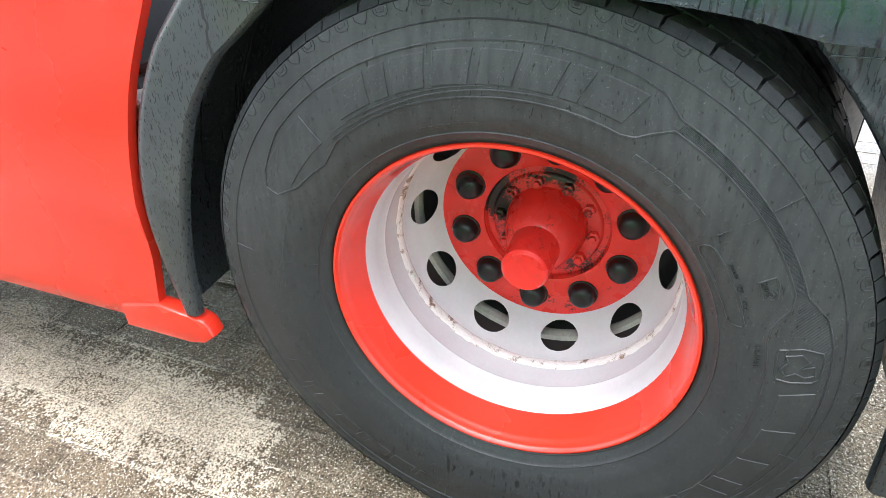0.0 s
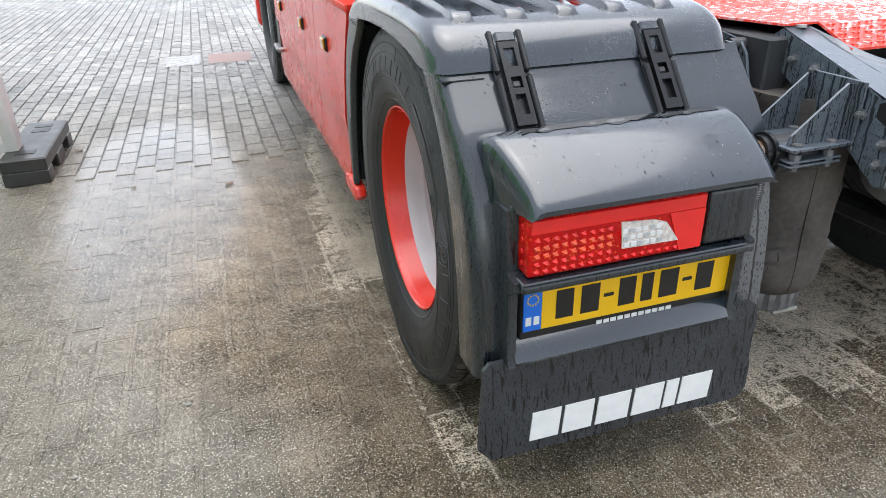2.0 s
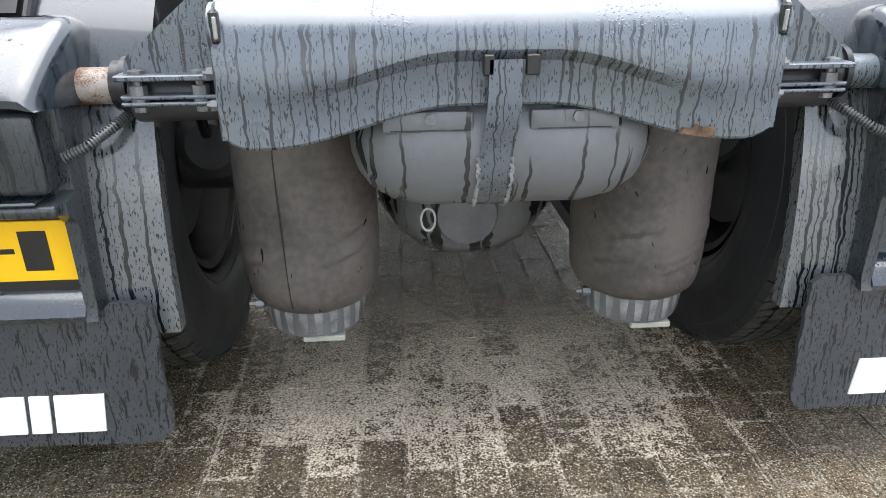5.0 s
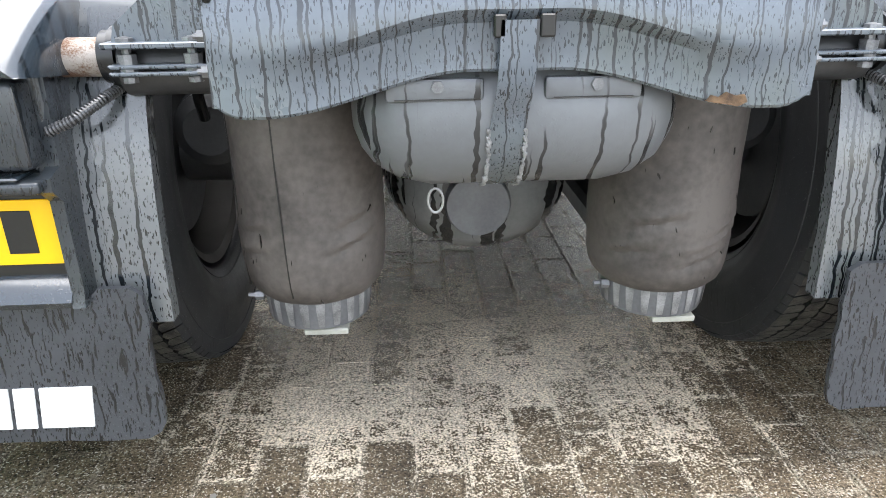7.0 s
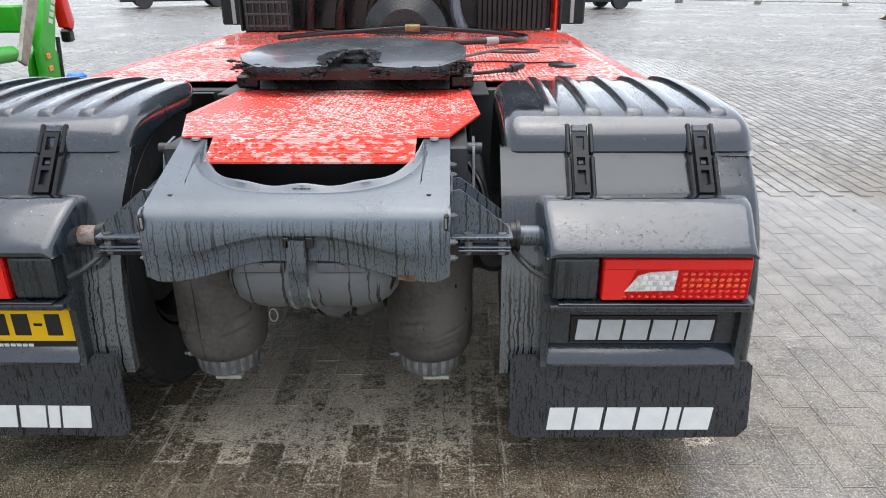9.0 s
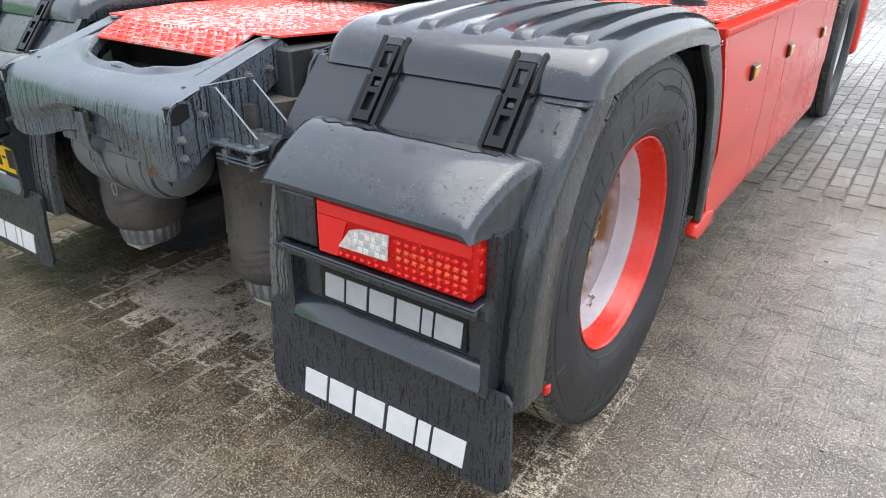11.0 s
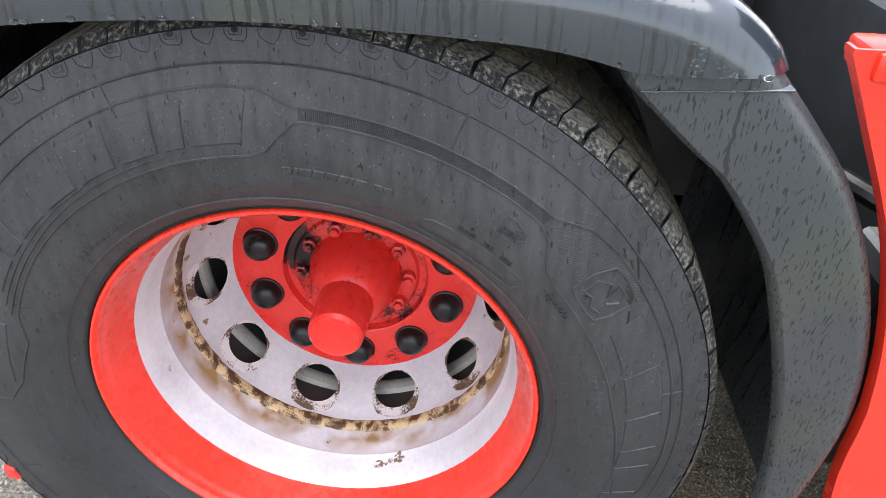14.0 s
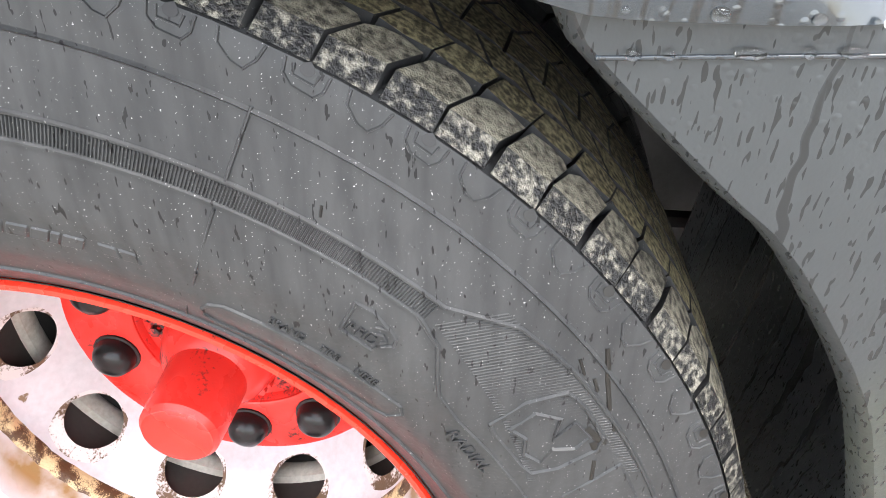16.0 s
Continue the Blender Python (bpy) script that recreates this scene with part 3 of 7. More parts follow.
# ---- ground ----
def ground_material(name, singles=False):
    """Wet paving: stone by stone tone, a film of mud, grit, pale dried silt where tyres and drips leave it; some shade
    and sheen put into the colour.
    """
    m = bpy.data.materials.new(name)
    m.use_nodes = True
    n, l = m.node_tree.nodes, m.node_tree.links
    b = n["Principled BSDF"]
    geo = n.new("ShaderNodeNewGeometry")
    pos = n.new("ShaderNodeSeparateXYZ")
    l.new(geo.outputs["Position"], pos.inputs[0])

    def noise_tex(scale, detail=5, rough=0.5):
        t = n.new("ShaderNodeTexNoise")
        t.inputs["Scale"].default_value, t.inputs["Detail"].default_value, t.inputs["Roughness"].default_value = scale, detail, rough
        l.new(geo.outputs["Position"], t.inputs["Vector"])
        return t.outputs["Fac"]

    def span(x, a, c, lo=0.0, hi=1.0):
        r = n.new("ShaderNodeMapRange")
        r.inputs["From Min"].default_value, r.inputs["From Max"].default_value = a, c
        r.inputs["To Min"].default_value, r.inputs["To Max"].default_value = lo, hi
        l.new(x, r.inputs["Value"])
        return r.outputs["Result"]

    def calc(op, a, c):
        x = n.new("ShaderNodeMath")
        x.operation = op
        for slot, v in ((0, a), (1, c)):
            if isinstance(v, (int, float)):
                x.inputs[slot].default_value = v
            else:
                l.new(v, x.inputs[slot])
        return x.outputs[0]

    def blend(f, a, c):
        x = n.new("ShaderNodeMix")
        x.data_type = "RGBA"
        if isinstance(f, float):
            x.inputs[0].default_value = f
        else:
            l.new(f, x.inputs[0])
        for slot, v in ((6, a), (7, c)):
            if isinstance(v, tuple):
                x.inputs[slot].default_value = (*v, 1)
            else:
                l.new(v, x.inputs[slot])
        return x.outputs[2]

    speck = noise_tex(210, 2, 0.60)
    grain = noise_tex(70, 4, 0.66)
    mid = noise_tex(7, 8, 0.70)
    wide = noise_tex(0.55, 9, 0.62)
    if singles:
        info = n.new("ShaderNodeObjectInfo")
        each = info.outputs["Random"]
    else:
        each = geo.outputs["Random Per Island"]
    X, Y = pos.outputs["X"], pos.outputs["Y"]
    ax = calc("ABSOLUTE", X, 0.0)
    stone = blend(each, (0.14, 0.138, 0.134), (0.26, 0.252, 0.24))
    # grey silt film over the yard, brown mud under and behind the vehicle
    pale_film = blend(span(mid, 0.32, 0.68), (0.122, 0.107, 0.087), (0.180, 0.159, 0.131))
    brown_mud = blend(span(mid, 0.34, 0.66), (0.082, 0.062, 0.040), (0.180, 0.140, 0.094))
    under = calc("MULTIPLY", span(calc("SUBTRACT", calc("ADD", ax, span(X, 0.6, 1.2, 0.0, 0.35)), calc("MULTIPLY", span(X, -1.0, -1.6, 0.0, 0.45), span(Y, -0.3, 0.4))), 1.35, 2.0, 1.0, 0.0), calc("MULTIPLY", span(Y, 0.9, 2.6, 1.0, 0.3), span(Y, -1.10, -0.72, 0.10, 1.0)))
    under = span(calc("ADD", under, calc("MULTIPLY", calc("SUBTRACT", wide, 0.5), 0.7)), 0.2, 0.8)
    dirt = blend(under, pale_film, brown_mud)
    # wet sheen behind the wheels, put into the colour as a pale patch
    sheen_patch = calc("MULTIPLY", calc("MULTIPLY", span(ax, 0.6, 1.2), span(ax, 1.7, 2.3, 1.0, 0.0)), calc("MULTIPLY", span(Y, -0.95, -0.65, 1.0, 0.0), span(Y, -2.6, -1.9)))
    dirt = blend(calc("MULTIPLY", sheen_patch, calc("MULTIPLY", span(mid, 0.30, 0.55, 0.35, 0.8), span(X, -0.4, 0.6, 0.3, 1.0))), dirt, (0.185, 0.164, 0.136))
    # olive algae film towards the fence
    dirt = blend(calc("MULTIPLY", span(X, -0.2, -2.2, 0.0, 0.85), calc("MULTIPLY", span(Y, -0.95, -0.3, 1.0, 0.15), span(mid, 0.3, 0.6, 0.6, 1.0))), dirt, (0.090, 0.084, 0.045))
    # shade below the drive train, painted into the ground as a patchy near-black
    belly_shade = calc("MULTIPLY", calc("MULTIPLY", span(ax, 0.30, 0.62, 1.0, 0.0), calc("MULTIPLY", span(Y, 0.0, 0.45), span(Y, 2.6, 3.4, 1.0, 0.0))), span(noise_tex(4.0, 6, 0.65), 0.36, 0.52, 0.35, 0.9))
    dirt = blend(belly_shade, dirt, (0.026, 0.021, 0.016))
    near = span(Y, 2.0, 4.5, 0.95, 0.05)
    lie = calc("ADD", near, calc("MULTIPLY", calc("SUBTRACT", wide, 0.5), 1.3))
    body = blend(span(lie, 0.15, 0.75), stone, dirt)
    # silt packed in the joints shows paler than the stones
    col = calc("ADD", calc("DIVIDE", calc("ADD", X, calc("MULTIPLY", calc("SUBTRACT", mid, 0.5), 0.022)), 0.105), 0.5)
    odd = calc("MULTIPLY", calc("FLOOR", calc("PINGPONG", calc("FLOOR", col, 0.0), 1.0), 0.0), 0.5)
    row = calc("ADD", calc("SUBTRACT", calc("DIVIDE", calc("ADD", Y, calc("MULTIPLY", calc("SUBTRACT", grain, 0.5), 0.022)), 0.21), odd), 0.5)
    du = calc("MULTIPLY", calc("SUBTRACT", 0.5, calc("ABSOLUTE", calc("SUBTRACT", calc("FRACT", col, 0.0), 0.5), 0.0)), 0.105)
    dv = calc("MULTIPLY", calc("SUBTRACT", 0.5, calc("ABSOLUTE", calc("SUBTRACT", calc("FRACT", row, 0.0), 0.5), 0.0)), 0.21)
    gap = span(calc("MINIMUM", du, dv), 0.006, 0.011, 1.0, 0.0)
    sandy = calc("MULTIPLY", calc("MULTIPLY", gap, span(Y, 2.25, 2.35, 1.0, 0.0)), span(calc("ADD", mid, calc("MULTIPLY", wide, 0.6)), 0.66, 0.92, 0.10, 0.62))
    sandy = calc("MULTIPLY", sandy, calc("MULTIPLY", calc("MULTIPLY", span(ax, 0.7, 1.3, 1.0, 0.6), span(X, 1.2, 1.7, 1.0, 0.45)), span(Y, -1.5, -0.9, 0.7, 1.0)))
    open_joint = calc("MULTIPLY", span(calc("MINIMUM", du, calc("ADD", dv, 0.002)), 0.005, 0.009, 0.9, 0.0), span(Y, 2.25, 2.6, 0.0, 1.0))
    body = blend(open_joint, body, (0.026, 0.023, 0.019))
    rimline = calc("MULTIPLY", calc("MULTIPLY", span(calc("ABSOLUTE", calc("SUBTRACT", calc("MINIMUM", du, dv), 0.0125), 0.0), 0.0012, 0.0030, 0.55, 0.0), span(Y, 2.25, 2.35, 1.0, 0.0)), span(grain, 0.40, 0.56))
    body = blend(rimline, body, (0.030, 0.024, 0.018))
    body = blend(sandy, body, (0.215, 0.186, 0.142))
    # algae line along the fence
    line = calc("MULTIPLY", span(calc("ABSOLUTE", calc("ADD", calc("SUBTRACT", X, -3.13), calc("MULTIPLY", calc("SUBTRACT", mid, 0.5), 0.12)), 0.0), 0.02, 0.10, 0.55, 0.0), span(Y, 0.6, 0.0, 0.0, 1.0))
    body = blend(line, body, (0.34, 0.31, 0.14))
    # pale silt: below the frame, and along the wheel line
    mid_strip = calc("MULTIPLY", calc("MULTIPLY", span(ax, 0.42, 0.80, 1.0, 0.0), span(Y, -0.80, -0.42, 0.0, 1.0)), span(Y, 0.05, 0.60, 1.0, 0.0))
    off = calc("ABSOLUTE", calc("SUBTRACT", calc("ADD", X, 1.381), calc("MULTIPLY", Y, 0.12)), 0.0)
    skirt_strip = calc("MULTIPLY", calc("MULTIPLY", span(off, 0.05, 0.21, 1.0, 0.0), span(Y, 0.42, 0.66, 0.0, 1.0)), span(Y, 2.2, 4.0, 1.0, 0.2))
    foot_strip = calc("MULTIPLY", calc("MULTIPLY", span(calc("ABSOLUTE", calc("SUBTRACT", ax, 1.24), 0.0), 0.03, 0.13, 1.0, 0.0), span(Y, -0.68, -0.50, 0.0, 0.5)), span(Y, 0.10, 0.35, 1.0, 0.0))
    strip = calc("MAXIMUM", mid_strip, calc("MAXIMUM", skirt_strip, foot_strip))
    paleness = noise_tex(38, 4, 0.62)
    lay = calc("ADD", calc("ADD", calc("MULTIPLY", mid, 0.30), calc("MULTIPLY", paleness, 0.30)), calc("ADD", calc("MULTIPLY", each, 0.10), calc("ADD", calc("MULTIPLY", gap, 0.055), calc("MULTIPLY", speck, 0.36))))
    silt = calc("MULTIPLY", span(calc("ADD", lay, calc("ADD", calc("MULTIPLY", strip, 0.140), calc("MULTIPLY", skirt_strip, 0.03))), 0.622, 0.690), span(strip, 0.0, 0.35))
    body = blend(calc("MULTIPLY", silt, calc("SUBTRACT", 0.94, calc("MULTIPLY", skirt_strip, 0.58))), body, (0.51, 0.437, 0.34))
    # grain: fine dark and light, pits, sparse bright specks for grit and painted glints
    tone = n.new("ShaderNodeMix")
    tone.data_type, tone.blend_type = "RGBA", "MULTIPLY"
    tone.inputs[0].default_value = 1.0
    l.new(body, tone.inputs[6])
    rub = calc("ADD", calc("MULTIPLY", calc("SUBTRACT", span(speck, 0.36, 0.64, 0.42, 1.58), 1.0), span(under, 0.0, 1.0, 0.55, 1.0)), 1.0)
    l.new(calc("MULTIPLY", calc("MULTIPLY", rub, span(each, 0.0, 1.0, 0.88, 1.11)), span(noise_tex(1.7, 9, 0.70), 0.42, 0.58, 0.84, 1.10)), tone.inputs[7])
    body = tone.outputs[2]
    body = blend(calc("MULTIPLY", span(noise_tex(230, 1, 0.5), 0.62, 0.66), 0.85), body, (0.52, 0.475, 0.39))
    body = blend(calc("MULTIPLY", span(noise_tex(120, 3, 0.6), 0.655, 0.70), 0.85), body, (0.012, 0.010, 0.008))
    l.new(body, b.inputs["Base Color"])
    # standing water makes it smooth
    def pool(cx, cy, rx, ry):
        dx = calc("DIVIDE", calc("SUBTRACT", pos.outputs["X"], cx), rx)
        dy = calc("DIVIDE", calc("SUBTRACT", pos.outputs["Y"], cy), ry)
        return span(calc("ADD", calc("MULTIPLY", dx, dx), calc("MULTIPLY", dy, dy)), 0.2, 1.1, 0.42, 0.0)
    pools = calc("MAXIMUM", calc("MAXIMUM", pool(-2.15, 1.9, 0.55, 1.6), pool(2.6, 0.9, 1.1, 2.2)), calc("MAXIMUM", pool(1.5, 9.0, 3.0, 2.5), pool(1.35, -1.02, 0.85, 0.50)))
    wet = span(calc("ADD", calc("ADD", wide, pools), calc("MULTIPLY", calc("SUBTRACT", mid, 0.5), 0.16)), 0.48, 0.66)
    rough = span(wet, 0.0, 1.0, 0.25, 0.13)
    rough = calc("ADD", calc("ADD", calc("SUBTRACT", rough, span(pools, 0.1, 0.38, 0.0, 0.06)), span(Y, 2.6, 6.0, 0.0, 0.07)), calc("MULTIPLY", silt, 0.3))
    l.new(rough, b.inputs["Roughness"])
    l.new(calc("ADD", span(under, 0.0, 1.0, 0.42, 0.16), span(pools, 0.08, 0.38, 0.0, 0.6)), b.inputs["Specular IOR Level"])
    bp = n.new("ShaderNodeBump")
    bp.inputs["Distance"].default_value = 0.013
    l.new(calc("MULTIPLY", calc("MULTIPLY", span(wet, 0.0, 1.0, 0.9, 0.28), span(under, 0.0, 1.0, 0.68, 1.0)), span(pools, 0.12, 0.36, 1.0, 0.3)), bp.inputs["Strength"])
    l.new(calc("ADD", calc("ADD", calc("MULTIPLY", speck, 0.8), calc("MULTIPLY", grain, 0.8)), calc("MULTIPLY", gap, 0.2)), bp.inputs["Height"])
    l.new(bp.outputs["Normal"], b.inputs["Normal"])
    return m


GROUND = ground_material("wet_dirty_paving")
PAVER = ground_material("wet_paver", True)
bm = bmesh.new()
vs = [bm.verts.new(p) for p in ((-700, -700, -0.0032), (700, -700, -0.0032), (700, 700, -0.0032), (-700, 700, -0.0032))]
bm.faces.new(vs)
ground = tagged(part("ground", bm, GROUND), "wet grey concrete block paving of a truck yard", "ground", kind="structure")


def paver_cells():
    """Places of the pavers: all lengthwise, close and silted by the vehicle, open-jointed beyond it."""
    cells = []
    for i in range(-70, 100):
        for j in range(-20, 22):
            x, y = i * 0.105, j * 0.21 + (0.105 if i % 2 else 0)
            if -7.2 < x < 9.5 and -3.6 < y < 2.3 - 0.001:
                cells.append((x, y, 0.1038, 0.2088))
    for i in range(-86, 115):
        for j in range(11, 72):
            x, y = i * 0.105, j * 0.21 + (0.105 if i % 2 else 0)
            if y > 2.3:
                cells.append((x, y, 0.101, 0.205))
    return cells


def build_pavers():
    rnd = np.random.RandomState(3)
    cells = np.array(paver_cells())
    keep = (np.abs(cells[:, 0] - 0.05) < 0.72) & (np.abs(cells[:, 1] + 0.62) < 0.72)
    joined, near = cells[~keep], cells[keep]
    n = len(joined)
    # top inset by a worn edge, feet below the joints
    sx = np.array([-1, 1, 1, -1]) * 0.5
    sy = np.array([-1, -1, 1, 1]) * 0.5
    v = np.zeros((n, 8, 3))
    inset = np.where(joined[:, 1] > 2.3, 0.009, 0.004)
    tilt = rnd.uniform(-1, 1, (n, 2)) * np.where(joined[:, 1] > 2.3, 0.006, 0.0015)[:, None]
    lift = rnd.uniform(-0.0018, -0.0002, n) + np.where(joined[:, 1] > 2.3, 0.0042, -0.0007)
    for k in range(4):
        v[:, k, 0] = joined[:, 0] + sx[k] * joined[:, 2]
        v[:, k, 1] = joined[:, 1] + sy[k] * joined[:, 3]
        v[:, k, 2] = -0.0075
        v[:, 4 + k, 0] = joined[:, 0] + sx[k] * (joined[:, 2] - inset)
        v[:, 4 + k, 1] = joined[:, 1] + sy[k] * (joined[:, 3] - inset)
        v[:, 4 + k, 2] = lift + sx[k] * joined[:, 2] * tilt[:, 0] + sy[k] * joined[:, 3] * tilt[:, 1]
    base = (np.arange(n) * 8)[:, None]
    quads = [(4, 5, 6, 7), (0, 1, 5, 4), (1, 2, 6, 5), (2, 3, 7, 6), (3, 0, 4, 7)]
    faces = np.concatenate([base + np.array(q)[None] for q in quads], 0)
    me = bpy.data.meshes.new("pavers")
    me.from_pydata(v.reshape(-1, 3).tolist(), [], faces.tolist())
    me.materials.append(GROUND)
    ob = new("paver_field", me)
    ob.parent = ground
    tagged(ob, kind="stuff")
    shapes = []
    for q in range(5):
        b2 = bmesh.new()
        hx, hy = 0.0519, 0.1044
        t = [rnd.uniform(-0.001, 0.001) for _ in range(4)]
        lo = [b2.verts.new((a * hx, c * hy, -0.0075)) for a, c in ((-1, -1), (1, -1), (1, 1), (-1, 1))]
        hi = [b2.verts.new((a * (hx - 0.002), c * (hy - 0.002), t[k])) for k, (a, c) in enumerate(((-1, -1), (1, -1), (1, 1), (-1, 1)))]
        b2.faces.new(hi)
        for k in range(4):
            b2.faces.new((lo[k], lo[(k + 1) % 4], hi[(k + 1) % 4], hi[k]))
        me = bpy.data.meshes.new("paver")
        b2.to_mesh(me)
        b2.free()
        me.materials.append(PAVER)
        shapes.append(me)
    for k, (x, y, _, _) in enumerate(near[:300]):
        p = new("paver", shapes[k % 5])
        p.parent = ground
        p.location = (x, y, rnd.uniform(-0.0024, -0.0012))


# ---- tractor unit ----
truck = empty("tractor_unit", label="wet red two-axle tractor unit with dark grey plastic mudguards", category="truck", m=pose(0, 0, 0))
ZC = 0.509

SIDE = [(0.299, 0.112), (0.303, 0.127), (0.309, 0.1345), (0.320, 0.1420), (0.35, 0.1575), (0.39, 0.1655), (0.42, 0.1655), (0.455, 0.1610), (0.480, 0.1570), (0.500, 0.1545), (0.511, 0.1515), (0.514, 0.142), (0.5155, 0.118)]


def side(r):
    """How far out the tyre's side stands at the radius r."""
    return float(np.interp(r, [p[0] for p in SIDE], [p[1] for p in SIDE]))


def on_side(a, r, h=0.0):
    """A place on the tyre's outer side, a degrees round from the front."""
    return Vector((side(r) + h, r * math.cos(radians(a)), r * math.sin(radians(a))))


def raised(bm, line, w=0.0022, h=0.0016):
    """A fine raised line on the tyre's side through (angle, radius) points."""
    pts = []
    for (a0, r0), (a1, r1) in zip(line, line[1:]):
        steps = max(1, int(abs(a1 - a0) / 2.5))
        pts += [(a0 + (a1 - a0) * k / steps, r0 + (r1 - r0) * k / steps) for k in range(steps)]
    pts.append(line[-1])
    P = [on_side(a, r, 0) for a, r in pts]
    rows = []
    for i, p in enumerate(P):
        d = (P[min(i + 1, len(P) - 1)] - P[max(i - 1, 0)]).normalized()
        q = d.cross(Vector((1, 0, 0))).normalized()
        rows.append([p - q * w, p - q * w * 0.4 + Vector((h, 0, 0)), p + q * w * 0.4 + Vector((h, 0, 0)), p + q * w])
    sheet(bm, rows)


def pad(bm, a0, a1, r0, r1, h=0.0016, slant=0.0, n=3):
    """A plain raised block on the tyre's side."""
    rows = []
    for j, (r, hh) in enumerate(((r0, 0), (r0 + 0.0012, h), ((r0 + r1) / 2, h), (r1 - 0.0012, h), (r1, 0))):
        f = (r - r0) / (r1 - r0)
        row = []
        for k in range(n + 3):
            g = min(max((k - 1) / n, 0), 1)
            edge = k in (0, n + 2)
            aa = a0 + (a1 - a0) * g + slant * f + (-0.12 if k == 0 else 0.12 if k == n + 2 else 0) * (1 if a1 > a0 else -1)
            row.append(on_side(aa, r, 0 if edge else hh))
        rows.append(row)
    sheet(bm, rows)


def crown(x):
    """How high the tread stands at the distance x from the tyre's middle."""
    return float(np.interp(abs(x), [0, 0.06, 0.10, 0.140, 0.146], [0.5315, 0.5305, 0.5285, 0.5245, 0.521]))


def lug(bm, outline, foot, mat=1, flank=None):
    """One tread block over an outline of (x, angle) points; flank: where the foot of its first edge stands, (x, radius)."""
    cx = sum(x for x, _ in outline) / len(outline)
    ca = sum(a for _, a in outline) / len(outline)
    lo, hi = [], []
    for i, (x, a) in enumerate(outline):
        fx, fr = flank if flank and i < 2 else (x, foot)
        lo.append(bm.verts.new((fx, fr * math.cos(a), fr * math.sin(a))))
        tx, ta, r = x + (cx - x) * 0.03, a + (ca - a) * 0.03, crown(x)
        hi.append(bm.verts.new((tx, r * math.cos(ta), r * math.sin(ta))))
    n = len(outline)
    bm.faces.new(hi).material_index = mat
    for i in range(n):
        f = bm.faces.new((lo[i], lo[(i + 1) % n], hi[(i + 1) % n], hi[i]))
        f.material_index = 2 if flank and i == 0 else 0


def tyre_mesh():
    bm = bmesh.new()
    out = [(x, r) for r, x in SIDE]
    fine = []
    for (xa, ra), (xb, rb) in zip(out, out[1:]):
        for k in range(4):
            fine.append((ra + (rb - ra) * k / 4))
    fine.append(out[-1][1])
    fine += [0.4785, 0.480, 0.4815, 0.3245, 0.326, 0.3275]
    prof = [(side(r) + (0.0018 if r in (0.480, 0.326) else 0), r) for r in sorted(fine)]
    full = [(-x, r) for x, r in prof]
    full = full + [(-0.10, 0.5120), (0.10, 0.5120)] + prof[::-1]
    return lathe(bm, full + [(0.085, 0.299), (-0.085, 0.299)], 144, closed=True)


SLOT = radians(3.6)


def tread_mesh(turn=0.0):
    """A hundred worn blocks a row: narrow sipes and open slots in turn, the rows stepping back towards the middle."""
    bm = bmesh.new()
    rnd = random.Random(8)
    start = radians(37.5 + turn)
    J = lambda v=0.0013: rnd.uniform(-v, v)
    for k in range(100):
        a0, a1 = start + SLOT * k, start + SLOT * (k + 1)
        g0, g1 = (0.0010, 0.0038) if k % 2 == 0 else (0.0038, 0.0010)
        for s in (1, -1):
            sk = -0.028
            c0, c1 = a0 + g0, a1 - g1
            mid = (c0 + c1) / 2
            # shoulder block with a notched inner edge beside the sipe
            notch = [(s * (0.1085 + J()), c1 + sk), (s * (0.1045 + J()), mid + 0.004 + sk + J(0.003)), (s * (0.1075 + J()), c0 + 0.012 + sk), (s * (0.1145 + J()), c0 + sk * 0.8)]
            if k % 2:
                notch = [(s * (0.1145 + J()), c1 + sk * 0.8), (s * (0.1075 + J()), c1 - 0.012 + sk), (s * (0.1045 + J()), mid - 0.004 + sk + J(0.003)), (s * (0.1085 + J()), c0 + sk)]
            lug(bm, [(s * (0.1405 + J()), c0 + J(0.0006)), (s * (0.1405 + J()), c1 + J(0.0006))] + notch, 0.507, 1, (s * 0.1518, 0.5128))
            # second and third rows
            b0, b1 = a0 + g1 * 0.5 - 0.030, a1 - g0 * 0.5 - 0.030
            lug(bm, [(s * 0.0995, b0), (s * (0.1025 + J(0.0008)), (b0 + b1) / 2), (s * 0.0995, b1), (s * 0.0710, b1 - 0.020 + J(0.001)), (s * 0.0680, (b0 + b1) / 2 - 0.022), (s * 0.0710, b0 - 0.020)], 0.509, 3)
            d0, d1 = a0 + 0.002 - 0.034, a1 - 0.002 - 0.034
            lug(bm, [(s * 0.0670, d0), (s * 0.0640, (d0 + d1) / 2), (s * 0.0670, d1), (s * 0.0330, d1 + 0.026), (s * 0.0300, (d0 + d1) / 2 + 0.028), (s * 0.0330, d0 + 0.026)], 0.510, 3)
        e0, e1 = a0 + 0.0035 + 0.012, a1 + 0.012
        lug(bm, [(0.0285, e0), (0.0255, (e0 + e1) / 2), (0.0285, e1), (-0.0285, e1 - 0.012), (-0.0255, (e0 + e1) / 2 - 0.012), (-0.0285, e0 - 0.012)], 0.511, 3)
    # round ends of the sipes on the shoulder
    for k in range(0, 100, 2):
        a = math.degrees(start + SLOT * k)
        for s in (1, -1):
            ring = []
            for q in range(8):
                w = on_side(a + 0.42 * math.cos(q * math.pi / 4), 0.5090 + 0.0030 * math.sin(q * math.pi / 4), 0.0008)
                ring.append(bm.verts.new((s * w.x, w.y, w.z)))
            bm.faces.new(ring).material_index = 4
    return bm


